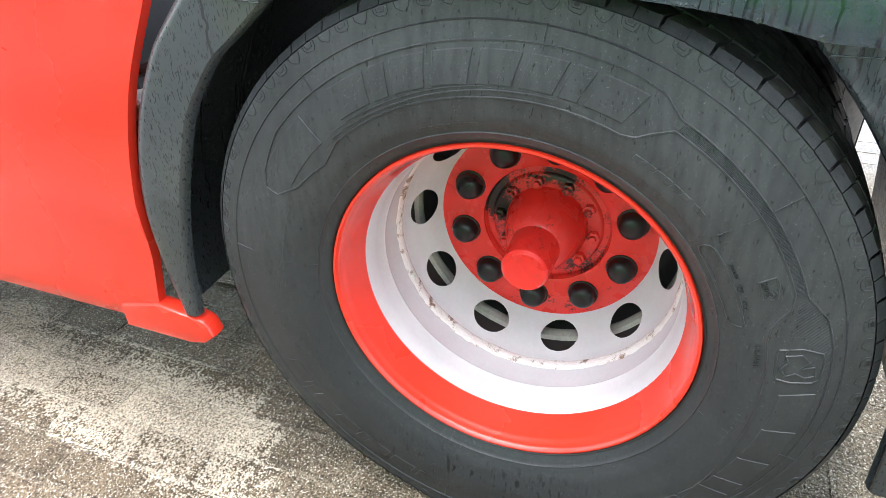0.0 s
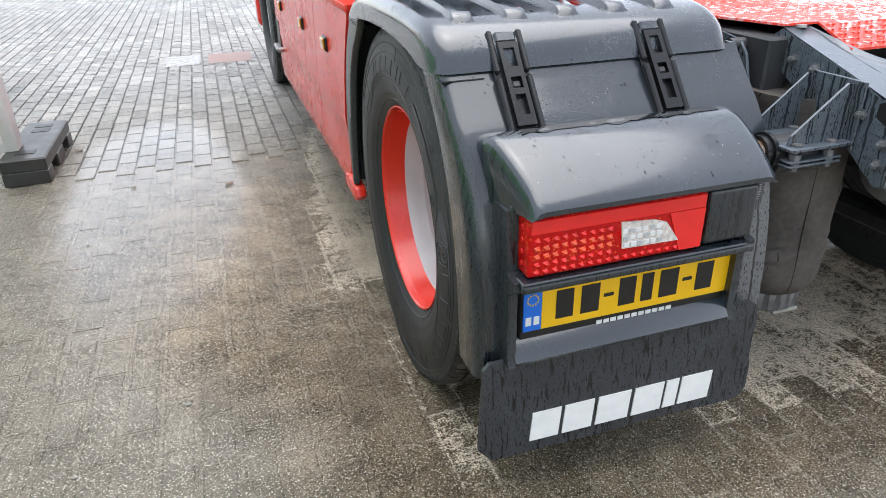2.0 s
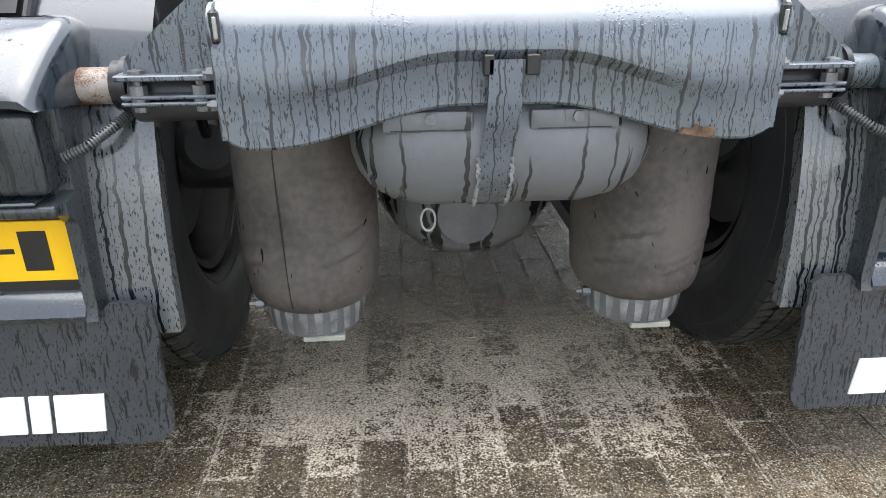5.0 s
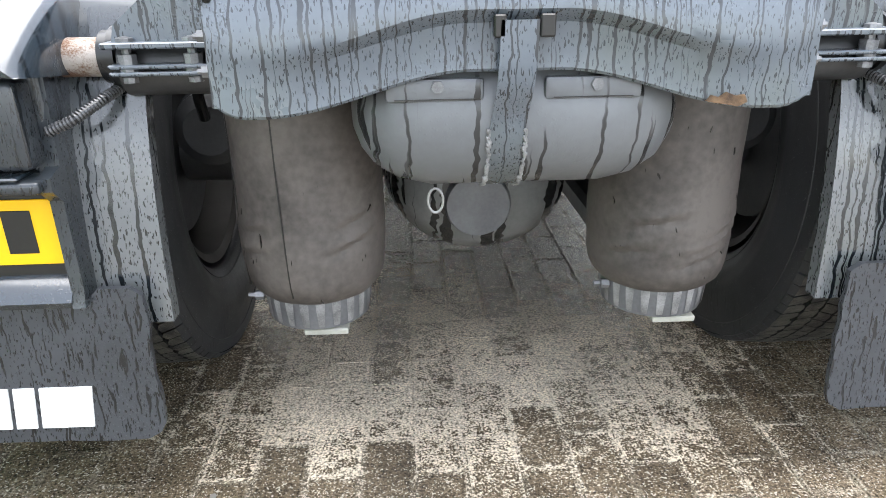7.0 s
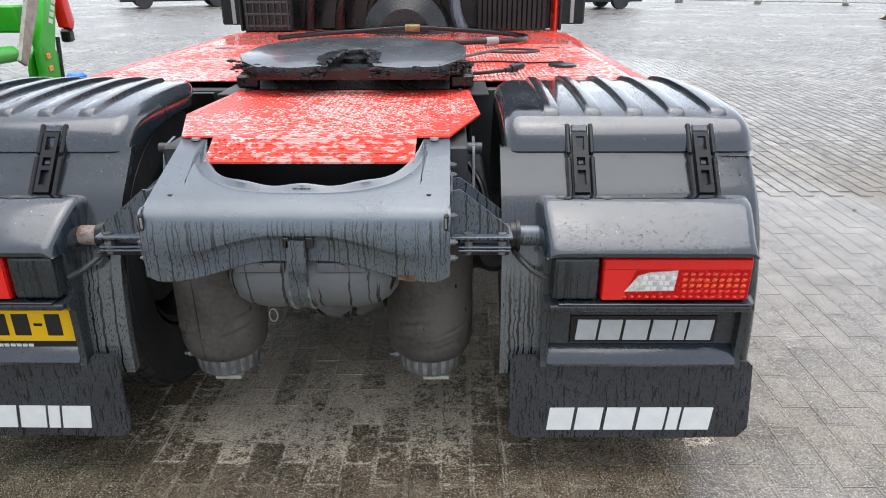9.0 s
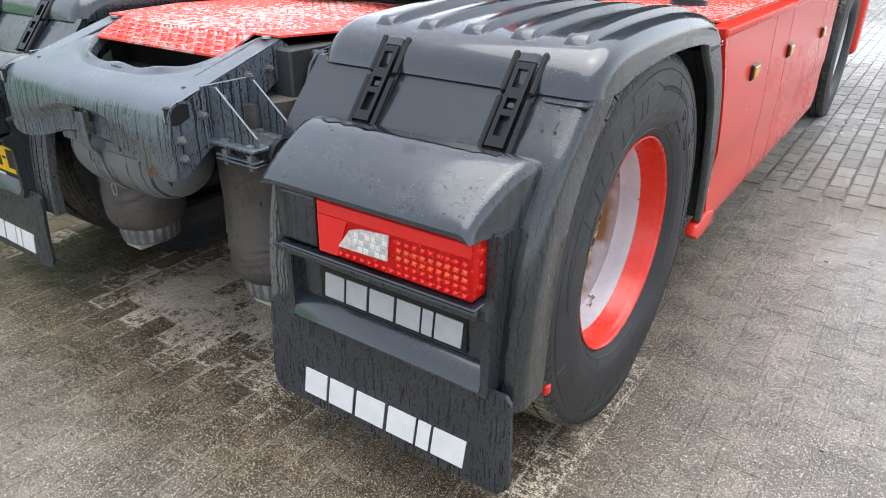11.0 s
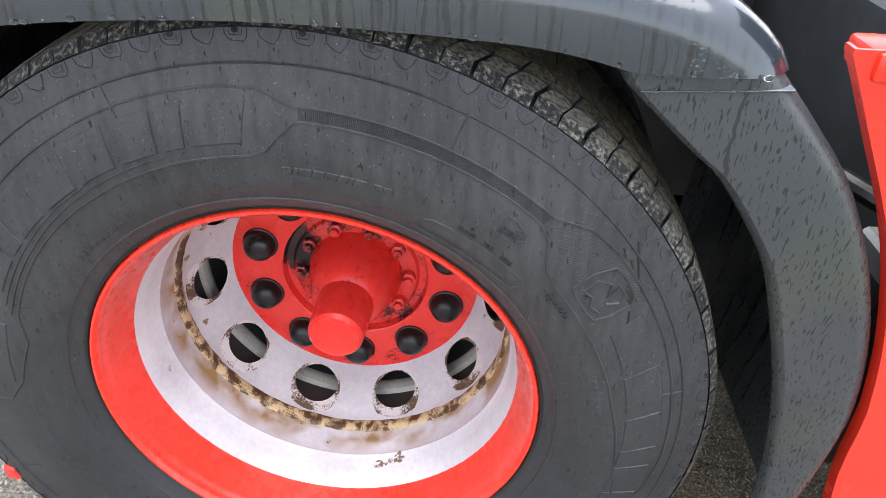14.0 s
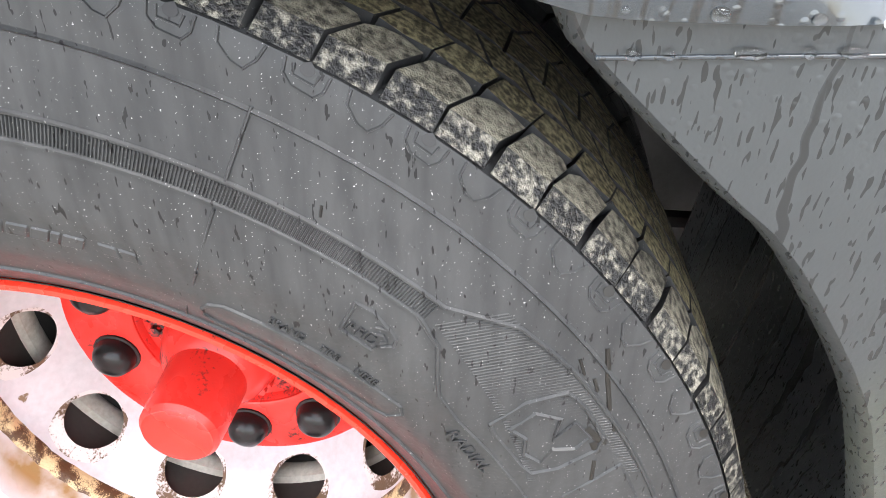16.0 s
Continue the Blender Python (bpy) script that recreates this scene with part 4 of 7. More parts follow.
def moulding_mesh(marks, turn):
    """Raised lines and shapes on the tyre's outer side."""
    bm = bmesh.new()
    for k in range(100):
        a = 37.5 + turn + 3.6 * k
        if k % 2:
            raised(bm, [(a - 1.3, 0.5103), (a - 1.1, 0.5033), (a - 0.55, 0.4968), (a + 0.15, 0.4978), (a + 1.05, 0.5033), (a + 1.2, 0.5103)], 0.0008, 0.0010)
        else:
            raised(bm, [(a - 1.25, 0.5103), (a - 1.2, 0.5028), (a - 0.8, 0.4983), (a + 0.5, 0.4993), (a + 1.1, 0.5033), (a + 1.25, 0.5103)], 0.0008, 0.0010)
            raised(bm, [(a - 0.7, 0.5088), (a - 0.6, 0.5036), (a + 0.6, 0.5041), (a + 0.75, 0.5093)], 0.0008, 0.0008)
    marks(bm)
    return bm


def settle_tyre(ob, phase=0):
    """The tyre's foot pressed flat on the ground."""
    for v in ob.data.vertices:
        low = -ZC + 0.001
        if v.co.z < low + 0.03:
            v.co.x *= 1 + 0.05 * min(1, (low + 0.03 - v.co.z) / 0.03)
        if v.co.z < low:
            v.co.z = low + 0.12 * (v.co.z - low) * 0
    return ob


def word(bm, a_mid, span, r0, r1, widths, flip=1, slant=0.6, h=0.0010):
    """Plain raised blocks along the side for a moulded word."""
    total = sum(widths)
    a = a_mid + flip * span / 2
    for w in widths:
        d = span * w / total
        pad(bm, a - flip * d * 0.10, a - flip * d * 0.90, r0, r1, h, -flip * slant, n=3)
        a -= flip * d


def side_marks(turn):
    """Moulded lines, frames and word shapes, turned round the wheel by so many degrees."""
    def draw(bm):
        L = lambda line, **k: raised(bm, [(a + turn, r) for a, r in line], **k)
        # raised word with its frame, which narrows into a ribbed band and widens again
        word(bm, 97 + turn, 60, 0.400, 0.446, (1.2, 0.5, 1, 1.05, 1, 0.9, 0.5, 1.1), 1, 1.6, 0.0016)
        L([(154, 0.430), (150, 0.443), (141, 0.455), (130, 0.455), (108, 0.4545), (94, 0.456), (80, 0.459), (69, 0.459), (64.5, 0.456), (60.5, 0.441), (50, 0.4405), (28, 0.4405), (22.5, 0.4405), (20, 0.450), (17.5, 0.4600), (12, 0.4650), (-10, 0.4665), (-30, 0.4670), (-38, 0.462), (-44, 0.446)], w=0.0016)
        L([(154, 0.430), (154, 0.408), (149, 0.384), (138, 0.368), (131, 0.380), (113, 0.382), (94.6, 0.383), (78, 0.386), (67, 0.386), (64.5, 0.392), (62.5, 0.408), (60, 0.4255), (50, 0.4265), (28, 0.4275), (23.5, 0.427), (20.5, 0.419), (18.5, 0.404), (16.5, 0.392), (13, 0.3865), (0, 0.388), (-17, 0.394), (-34, 0.412), (-42, 0.430), (-44, 0.446)], w=0.0016)
        L([(131, 0.387), (113, 0.3885), (94, 0.393), (80, 0.396)], w=0.0012)
        L([(129, 0.394), (113, 0.395), (94, 0.3985)], w=0.0008)
        pad(bm, 149 + turn, 134 + turn, 0.392, 0.444, 0.0014)
        for k in range(150):
            raised(bm, [(59.5 - k * 0.245 + turn, 0.4285), (59.5 - k * 0.245 + turn, 0.4390)], 0.0006, 0.0011)
        # fine slanting lines in the wide field, badge and word shapes below it
        for k in range(64):
            a = 22.0 - k * 0.30
            raised(bm, [(a + turn, 0.4285 - 0.0005 * k), (a - 3.0 + turn, 0.4615 + 0.00003 * k)], 0.0005, 0.0006)
        L([(11.2, 0.402), (11.6, 0.430), (10.6, 0.454), (8.6, 0.4565), (5.0, 0.4545), (4.0, 0.447), (3.6, 0.420), (3.9, 0.402), (5.4, 0.3990), (9.8, 0.3990), (11.2, 0.402)], w=0.0016)
        L([(9.8, 0.410), (10.2, 0.430), (8.6, 0.440), (7.0, 0.428), (7.6, 0.446), (5.6, 0.448), (5.0, 0.436), (5.9, 0.424), (4.9, 0.412), (6.6, 0.406), (8.2, 0.414), (9.8, 0.410)], w=0.0018)
        word(bm, -21.5 + turn, 45, 0.411, 0.456, (1.2, 1.2, 1, 0.5, 0.9, 0.5), 1, -1.6, 0.0013)
        word(bm, 231 + turn, 52, 0.430, 0.458, (1, 1, 1, 0.3, 1, 1, 0.5, 1), 1, 0.6)
        word(bm, 287 + turn, 34, 0.432, 0.456, (1, 0.4, 1, 1, 1, 1), 1, 0.6)
        word(bm, 56 + turn, 14, 0.3640, 0.3740, (1, 0.4, 1, 1, 1, 0.8, 0.4, 1), 1, 0.4)
        word(bm, 45.6 + turn, 3.4, 0.3660, 0.3745, (1, 1), 1, -0.6)
        word(bm, 104 + turn, 16, 0.3385, 0.3445, (1, 1, 1, 0.3, 1, 1, 1, 1, 0.4, 1.4), 1, 0.3, 0.0008)
        word(bm, 168 + turn, 26, 0.3800, 0.3850, (1, 1, 1, 0.3, 1, 1, 0.4, 1, 1, 1, 0.3, 1, 1, 1), 1, 0.2, 0.0007)
        word(bm, -14 + turn, 11, 0.3740, 0.3810, (1, 1, 1, 1, 0.4, 1, 1, 1), 1, 0.2, 0.0008)
        # label pad and its badge
        L([(38.3, 0.347), (37.8, 0.354), (36.5, 0.358), (26.6, 0.3605), (17, 0.362), (16.0, 0.357), (16.4, 0.345), (18, 0.340), (26, 0.336), (36.5, 0.3365), (38.0, 0.340), (38.3, 0.347)], w=0.0014)
        L([(27.2, 0.390), (27.7, 0.412), (26.2, 0.4125), (24.4, 0.4085)], w=0.0014)
        L([(27.2, 0.390), (23.9, 0.389), (23.9, 0.394)], w=0.0014)
        L([(25.2, 0.4045), (24.2, 0.4085), (23.2, 0.4055), (22.9, 0.400), (23.6, 0.395)], w=0.0012)
        L([(24.9, 0.4005), (24.2, 0.4030), (23.6, 0.4005), (23.9, 0.397)], w=0.0010)
        for a in (39.5, -15, -58, -102, 84, 128, 173, 214):
            L([(a, 0.306), (a + 0.3, 0.335)], w=0.0010)
            L([(a + 0.3, 0.335), (a, 0.378)], w=0.0009)
            L([(a, 0.442), (a, 0.482)], w=0.0011)
        L([(39.6, 0.380), (39.6, 0.424)], w=0.0010)
    return draw


def disc_mesh():
    """The dished disc with its ten oval hand holes."""
    bm = bmesh.new()
    prof = [(-0.166, 0.212), (-0.158, 0.2185), (-0.144, 0.2275), (-0.112, 0.2475), (-0.084, 0.2610), (-0.062, 0.2655)]
    L = [0.0]
    for a, b in zip(prof, prof[1:]):
        L.append(L[-1] + math.dist(a, b))
    L = [v / L[-1] for v in L]

    def at(th, s, deep=0.0):
        x = float(np.interp(s, L, [p[0] for p in prof])) - deep
        r = float(np.interp(s, L, [p[1] for p in prof])) - deep * 0.5
        return (x, r * math.cos(th), r * math.sin(th))

    n = 40
    for k in range(10):
        mid = radians(270 + 18 + 36 * k)
        rings = []
        for f, deep in ((1.0, 0.014), (1.0, 0.001), (0.88, 0.0), (0.6, 0.0), (0.3, 0.0), (0.0, 0.0)):
            ring = []
            for j in range(n):
                t = 2 * math.pi * j / n
                u, v = math.cos(t), math.sin(t)
                m = max(abs(u), abs(v))
                ex, ey = radians(9.7) * u, 0.5 + 0.36 * v
                qx, qy = radians(18) * u / m, 0.5 + 0.5 * v / m
                ring.append(bm.verts.new(at(mid + ex * f + qx * (1 - f), ey * f + qy * (1 - f), deep)))
            rings.append(ring)
        for q, (a, b) in enumerate(zip(rings, rings[1:])):
            for j in range(n):
                bm.faces.new((a[j], a[(j + 1) % n], b[(j + 1) % n], b[j])).material_index = 1 if q < 2 else 0
    bmesh.ops.remove_doubles(bm, verts=bm.verts, dist=0.0004)
    return bm


def rear_wheel(parent, m, weld, weld_edge, tyre_turn, turn=0.0, dusty=True):
    w = empty("rear_wheel", parent, m=m)
    settle_tyre(part("tyre", tyre_mesh(), RUBBER, w, "worn black radial truck tyre", smooth=40))
    tops = [TREAD, TREAD_SIDE, TREAD_MID, INK_AND_SHADE] if dusty else [TREAD_WET, RUBBER, TREAD_WET, INK_AND_SHADE]
    settle_tyre(tagged(part("tread", tread_mesh(tyre_turn), RUBBER, w, "worn dusty tread blocks" if dusty else "wet black tread blocks", smooth=30, mats=tops), kind="stuff"))
    tagged(part("moulding", moulding_mesh(side_marks(tyre_turn), tyre_turn), RUBBER, w, "moulded lines and shapes", smooth=30), kind="stuff")
    R = pose(0, 0, 0, turn)
    bm = lathe(bmesh.new(), [(-0.062, 0.2660), (-0.052, 0.2665), (-0.046, 0.2680), (-0.020, 0.2685), (-0.004, 0.2690), (0.002, 0.2672), (0.008, 0.2695), (0.030, 0.2715), (0.048, 0.2740), (0.063, 0.2775)], 96)
    part("rim", bm, RIM_RUSTY if dusty else SILVER, w, "silver painted steel rim with rust spots" if dusty else "silver painted steel rim")
    bm = lathe(bmesh.new(), [(0.063, 0.2775), (0.067, 0.2790), (0.092, 0.2860), (0.110, 0.2910), (0.116, 0.2920), (0.119, 0.2938), (0.126, 0.2948), (0.1325, 0.2965), (0.136, 0.3000), (0.1355, 0.3035), (0.131, 0.3058), (0.118, 0.3050)], 96)
    part("rim_lip", bm, RED_WORN if dusty else RED, w, "red painted rim lip")
    # near-black ring painted in for the shade of the bead gap
    part("bead_line", lathe(bmesh.new(), [(0.128, 0.3050), (0.1338, 0.3062), (0.1358, 0.3082), (0.1360, 0.3092)], 96), INK_AND_SHADE, w, "dark gap between rim and tyre")
    bm = lathe(bmesh.new(), [(-0.076, 0.2650), (-0.072, 0.2630), (-0.066, 0.2618), (-0.059, 0.2622), (-0.053, 0.2645), (-0.048, 0.2685)], 144)
    for v in bm.verts:
        v.co += v.co.normalized() * 0.0022 * noise.noise(v.co * 60)
    part("weld_ring", bm, weld, w, "weld ring with flaking paint and rust")
    bm = disc_mesh()
    bmesh.ops.transform(bm, matrix=R, verts=bm.verts)
    part("disc", bm, DISC_RUSTY if dusty else SILVER, w, "silver dished disc with ten round hand holes", mats=[weld_edge])
    bm = lathe(bmesh.new(), [(-0.180, 0.2185), (-0.166, 0.2185), (-0.1640, 0.2160), (-0.1635, 0.131), (-0.166, 0.127), (-0.178, 0.124)], 96)
    part("wheel_flange", bm, RED_HUB, w, "red painted wheel flange")
    bm = lathe(bmesh.new(), [(-0.1670, 0.1285), (-0.1690, 0.126), (-0.1785, 0.1225), (-0.1780, 0.111), (-0.174, 0.108), (-0.172, 0.105), (-0.172, 0.081)], 72)
    part("hub_flange", bm, GRIMY_RED, w, "grease stained hub flange")
    bm = lathe(bmesh.new(), [(-0.1718, 0.0815), (-0.166, 0.079), (-0.130, 0.072), (-0.100, 0.062), (-0.088, 0.053),
                             (-0.083, 0.0465), (-0.030, 0.0445), (-0.006, 0.043), (0.000, 0.038), (-0.002, 0.034), (-0.002, 0)], 56)
    part("hub", bm, RED_HUB, w, "red hub with stepped cap")
    for k in range(10):
        a = radians(turn + 270 + 36 * k)
        M = pose(0, 0.1675 * math.cos(a), 0.1675 * math.sin(a))
        bm = lathe(bmesh.new(), [(-0.166, 0.031), (-0.161, 0.0305), (-0.160, 0.0275), (-0.150, 0.0265), (-0.141, 0.022), (-0.136, 0.013), (-0.1345, 0)], 18, M)
        part("nut_cap", bm, BLACK, w, "black plastic nut cap")
        a = radians(turn + 252 + 36 * k)
        M = pose(0, 0.0935 * math.cos(a), 0.0935 * math.sin(a))
        bm = lathe(bmesh.new(), [(-0.175, 0.0125), (-0.160, 0.0125), (-0.158, 0.008), (-0.151, 0.0075), (-0.150, 0)], 6, M)
        part("hub_bolt", bm, GRIMY_RED, w)
    # inner wheel behind it
    for nm, mesh in (("inner_tyre", tyre_mesh()), ("inner_tread", tread_mesh())):
        inner = settle_tyre(part(nm, mesh, RUBBER, w, mats=[TREAD_WET, RUBBER, TREAD_WET, INK_AND_SHADE]))
        inner.matrix_basis = pose(-0.345, 0, 0)
        if nm == "inner_tread":
            tagged(inner, kind="stuff")
    # inner rim coloured near-black for the shade behind the hand holes
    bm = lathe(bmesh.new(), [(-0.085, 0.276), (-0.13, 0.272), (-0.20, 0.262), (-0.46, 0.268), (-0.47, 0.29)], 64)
    part("inner_rim", bm, INNER_RIM_SHADE, w)
    # pale ring: the bright strip inside the holes, put into its colour
    part("inner_lip", lathe(bmesh.new(), [(-0.144, 0.2700), (-0.149, 0.2625), (-0.158, 0.2600), (-0.170, 0.2605), (-0.178, 0.2660)], 64), PALE_RIM, w)
    bm = lathe(bmesh.new(), [(-0.198, 0.0), (-0.20, 0.205), (-0.40, 0.21), (-0.41, 0.0)], 48)
    part("brake_drum", bm, DARKSTEEL, w)
    return w


WX = 1.124
right_wheel = rear_wheel(truck, pose(WX, -0.005, ZC), RUST_HEAVY, RUST_EDGE, 27, 0)
left_wheel = rear_wheel(truck, pose(-WX, 0.005, ZC, 0, 0, 180), RUST_LIGHT, SILVER, 0, -5, dusty=False)


# small moulded words on the tyres, scrape marks on the right one
def moulded_word(wheel, text, a, r, size):
    cu = bpy.data.curves.new("moulded_word", "FONT")
    cu.body, cu.size, cu.extrude, cu.align_x = text, size, 0.0012, "CENTER"
    cu.materials.append(RUBBER)
    ob = new("moulded_word", cu)
    ob.parent = wheel
    c, d = math.cos(radians(a)), math.sin(radians(a))
    ob.matrix_basis = Matrix(((0, 0, 1, side(r + size * 0.3) + 0.0004), (d, c, 0, r * c), (-c, d, 0, r * d), (0, 0, 0, 1)))


for wheel, turn in ((right_wheel, 27), (left_wheel, 0)):
    for text, a, r, size in (("RADIAL", 8.8, 0.3715, 0.0125), ("RFID", 25.6, 0.3930, 0.0095), ("BRAND", 30.6, 0.3640, 0.0072), ("TIRE", 26.2, 0.3640, 0.0072), ("HERE", 22.0, 0.3640, 0.0072)):
        moulded_word(wheel, text, a + turn, r, size)
bm = bmesh.new()
for line, w in (([(39.7, 0.472), (38.3, 0.468)], 0.0010), ([(39.3, 0.488), (38.0, 0.482), (37.0, 0.477), (34.3, 0.467)], 0.0016), ([(37.6, 0.471), (36.4, 0.468)], 0.0012), ([(33.6, 0.448), (32.6, 0.450), (31.4, 0.453)], 0.0034), ([(32.0, 0.447), (30.7, 0.446)], 0.0026), ([(30.0, 0.442), (28.0, 0.434)], 0.0014), ([(33.0, 0.465), (32.2, 0.462)], 0.0012), ([(60.5, 0.452), (60.2, 0.446)], 0.0008)):
    raised(bm, line, w, 0.0007)
tagged(part("tyre_scuffing", bm, INK_AND_SHADE, right_wheel, "black scrape marks on the tyre side"), kind="stuff")


# ---- mudguards ----
def arch(bm, outer, inner, x_in0, x_out, r, s, both=False, thick=0.006):
    """A guard skin: over the wheel from x_in to x_out, rounded at the edge and turned down to the inner line."""
    rows = []
    for o, i in zip(outer, inner):
        o, i = Vector(o), Vector(i)
        # the lid's inner edge sweeps outwards towards its front end
        x_in = x_in0 + (0.17 * min(max((o.x - 0.08) / 0.38, 0), 1) ** 2.2 if both else 0)
        d = (i - o)
        ln = d.length or 1e-4
        d = d / ln
        rr = min(r, ln * 0.8)
        turns = [radians(a) for a in (15, 30, 45, 60, 75)]
        row = []
        if both:
            row += [(x_in, *i), (x_in, *(o + d * rr))]
            row += [(x_in + rr * (1 - math.cos(a)), *(o + d * rr * (1 - math.sin(a)))) for a in turns]
            row += [(x_in + rr, *o)]
        else:
            row += [(x_in, *(o + d * 0.03)), (x_in, *o)]
        row += [(x_in + (x_out - x_in) * f, *o) for f in (0.3, 0.5, 0.7)]
        row += [(x_out - rr, *o)]
        row += [(x_out - rr + rr * math.sin(a), *(o + d * rr * (1 - math.cos(a)))) for a in turns]
        row += [(x_out, *(o + d * rr)), (x_out, *i)]
        row += [(x_out - 0.012, *i)] if both else [(x_out - 0.003, *(i + d * 0.0045)), (x_out - 0.009, *(i + d * 0.008)), (x_out - 0.020, *(i + d * 0.009))]
        rows.append([(s * p[0], p[1], p[2]) for p in row])
    return sheet(bm, rows, thick)


def resample(pts, n):
    P = curve2(pts, 10)
    L = [0]
    for a, b in zip(P, P[1:]):
        L.append(L[-1] + (b - a).length)
    out = []
    for k in range(n):
        d = L[-1] * k / (n - 1)
        j = max(i for i in range(len(L)) if L[i] <= d + 1e-9)
        j = min(j, len(P) - 2)
        t = (d - L[j]) / max(L[j + 1] - L[j], 1e-9)
        out.append(P[j].lerp(P[j + 1], t))
    return out


LID_TOP = [(-0.455, 0.999), (-0.440, 1.035), (-0.400, 1.074), (-0.32, 1.098), (-0.15, 1.111), (0.0, 1.114), (0.15, 1.111), (0.30, 1.096), (0.40, 1.07), (0.455, 1.035), (0.474, 1.010)]
LID_LOW = [(-0.40, 0.998), (-0.345, 0.998), (-0.31, 1.004), (-0.25, 1.017), (-0.14, 1.028), (0.0, 1.034), (0.14, 1.031), (0.24, 1.025), (0.30, 1.015), (0.335, 1.007), (0.40, 1.007)]
REAR_OUT = [(-0.440, 1.010), (-0.455, 0.990), (-0.50, 0.94), (-0.56, 0.872), (-0.61, 0.78), (-0.645, 0.66), (-0.665, 0.52), (-0.672, 0.372)]
REAR_IN = [(-0.326, 1.006), (-0.340, 0.989), (-0.400, 0.922), (-0.458, 0.840), (-0.503, 0.750), (-0.533, 0.650), (-0.548, 0.570), (-0.557, 0.47), (-0.563, 0.372)]
FRONT_OUT = [(0.450, 1.024), (0.470, 1.002), (0.505, 0.965), (0.56, 0.90), (0.615, 0.80), (0.650, 0.70), (0.667, 0.60), (0.662, 0.50), (0.645, 0.38)]
FRONT_IN = [(0.322, 1.016), (0.334, 0.995), (0.357, 0.974), (0.408, 0.930), (0.438, 0.906), (0.470, 0.866), (0.499, 0.825), (0.520, 0.785), (0.551, 0.700), (0.578, 0.610), (0.599, 0.50), (0.609, 0.38)]


def latch(g, s, x):
    m, length = along((s * x, -0.402, 1.066), (s * x, -0.550, 0.884))
    lat = part("latch", box(bmesh.new(), 0.002, length, -0.040, 0.040, -0.006, 0.004, 0.003, m=m), BLACK, g, "black moulded lid latch")
    for v0, v1 in ((-0.041, -0.027), (0.027, 0.041)):
        for u0, u1 in ((0.0, 0.098), (0.106, length)):
            part("latch_rail", box(bmesh.new(), u0, u1, v0, v1, 0.0, 0.015, 0.004, m=m), BLACK, lat)
    part("latch_head", box(bmesh.new(), 0.004, 0.03, -0.024, 0.024, 0.002, 0.016, 0.004, m=m), LID, lat)
    bm = bmesh.new()
    us, vs2 = (0.03, 0.045, 0.088, 0.112, 0.138, 0.152, 0.198, 0.222), (-0.022, -0.012, 0.012, 0.022)
    grid = [[bm.verts.new(m @ Vector((u, v, 0.017))) for v in vs2] for u in us]
    cells = [bm.faces.new((grid[i][k], grid[i + 1][k], grid[i + 1][k + 1], grid[i][k + 1])) for i in range(7) for k in range(3) if not (k == 1 and i in (1, 3, 5))]
    ext = bmesh.ops.extrude_face_region(bm, geom=cells)["geom"]
    bmesh.ops.translate(bm, verts=[v for v in ext if isinstance(v, bmesh.types.BMVert)], vec=(m.to_3x3() @ Vector((0, 0, -0.014))))
    part("strap", bm, BLACK, lat, "pierced rubber strap")
    part("hook", box(bmesh.new(), 0.118, 0.134, -0.010, 0.010, 0.003, 0.012, 0.003, m=m), DARKSTEEL, lat)


def mudguard(s):
    g = empty("mudguard", truck, label="dark grey plastic rear mudguard with ribbed lid")
    part("lid", arch(bmesh.new(), resample(LID_TOP, 48), resample(LID_LOW, 48), 0.562, 1.308, 0.052, s, both=True), LID_GREEN if s > 0 else LID, g, "ribbed wet dark grey lid")
    part("rear_leaf", arch(bmesh.new(), resample(REAR_OUT, 30), resample(REAR_IN, 30), 0.550, 1.298, 0.034, s), PLASTIC_SHEEN, g, "dark grey rear leaf with water streaks")
    part("front_leaf", arch(bmesh.new(), resample(FRONT_OUT, 30), resample(FRONT_IN, 30), 0.585, 1.302, 0.026, s), PLASTIC_FRONT, g, "dark grey front leaf with water streaks")
    # step under the lid's front edge
    part("seam_step", prism(bmesh.new(), [(0.338, 0.9885), (0.470, 0.9970), (0.470, 0.9990), (0.338, 0.9905)], s * 1.20, s * 1.3036, bevel=0.0006), LID, g)
    part("seam_step", prism(bmesh.new(), [(-0.462, 0.9855), (-0.344, 0.983), (-0.344, 0.985), (-0.462, 0.9875)], s * 1.20, s * 1.2994, bevel=0.0006), LID, g)
    P = resample(LID_TOP, 90)
    for k in range(5):
        x = 0.708 + 0.126 * k
        Q = [p for p in P if -0.375 < p.x < (0.22 if k == 0 else 0.40)]
        rows = []
        for i, p in enumerate(Q):
            e = min(i, len(Q) - 1 - i)
            h = (-0.004, 0.008, 0.014)[min(e, 2)]
            w = 0.029 - 0.007 * i / len(Q)
            rows.append([(s * (x - w), p.x, p.y - 0.004), (s * (x - w * 0.76), p.x, p.y + h - 0.002), (s * (x - w * 0.62), p.x, p.y + h), (s * (x + w * 0.62), p.x, p.y + h), (s * (x + w * 0.76), p.x, p.y + h - 0.002), (s * (x + w), p.x, p.y - 0.004)])
        part("rib", sheet(bmesh.new(), rows), LID, g)
    for x in (0.783, 1.139):
        latch(g, s, x)
    return g


for side_sign in (1, -1):
    mudguard(side_sign)


# ---- rear lamp carriers with mud flaps ----
WORD = (1.05, 1.1, 1.25, 1.15, 0.5, 1.25)


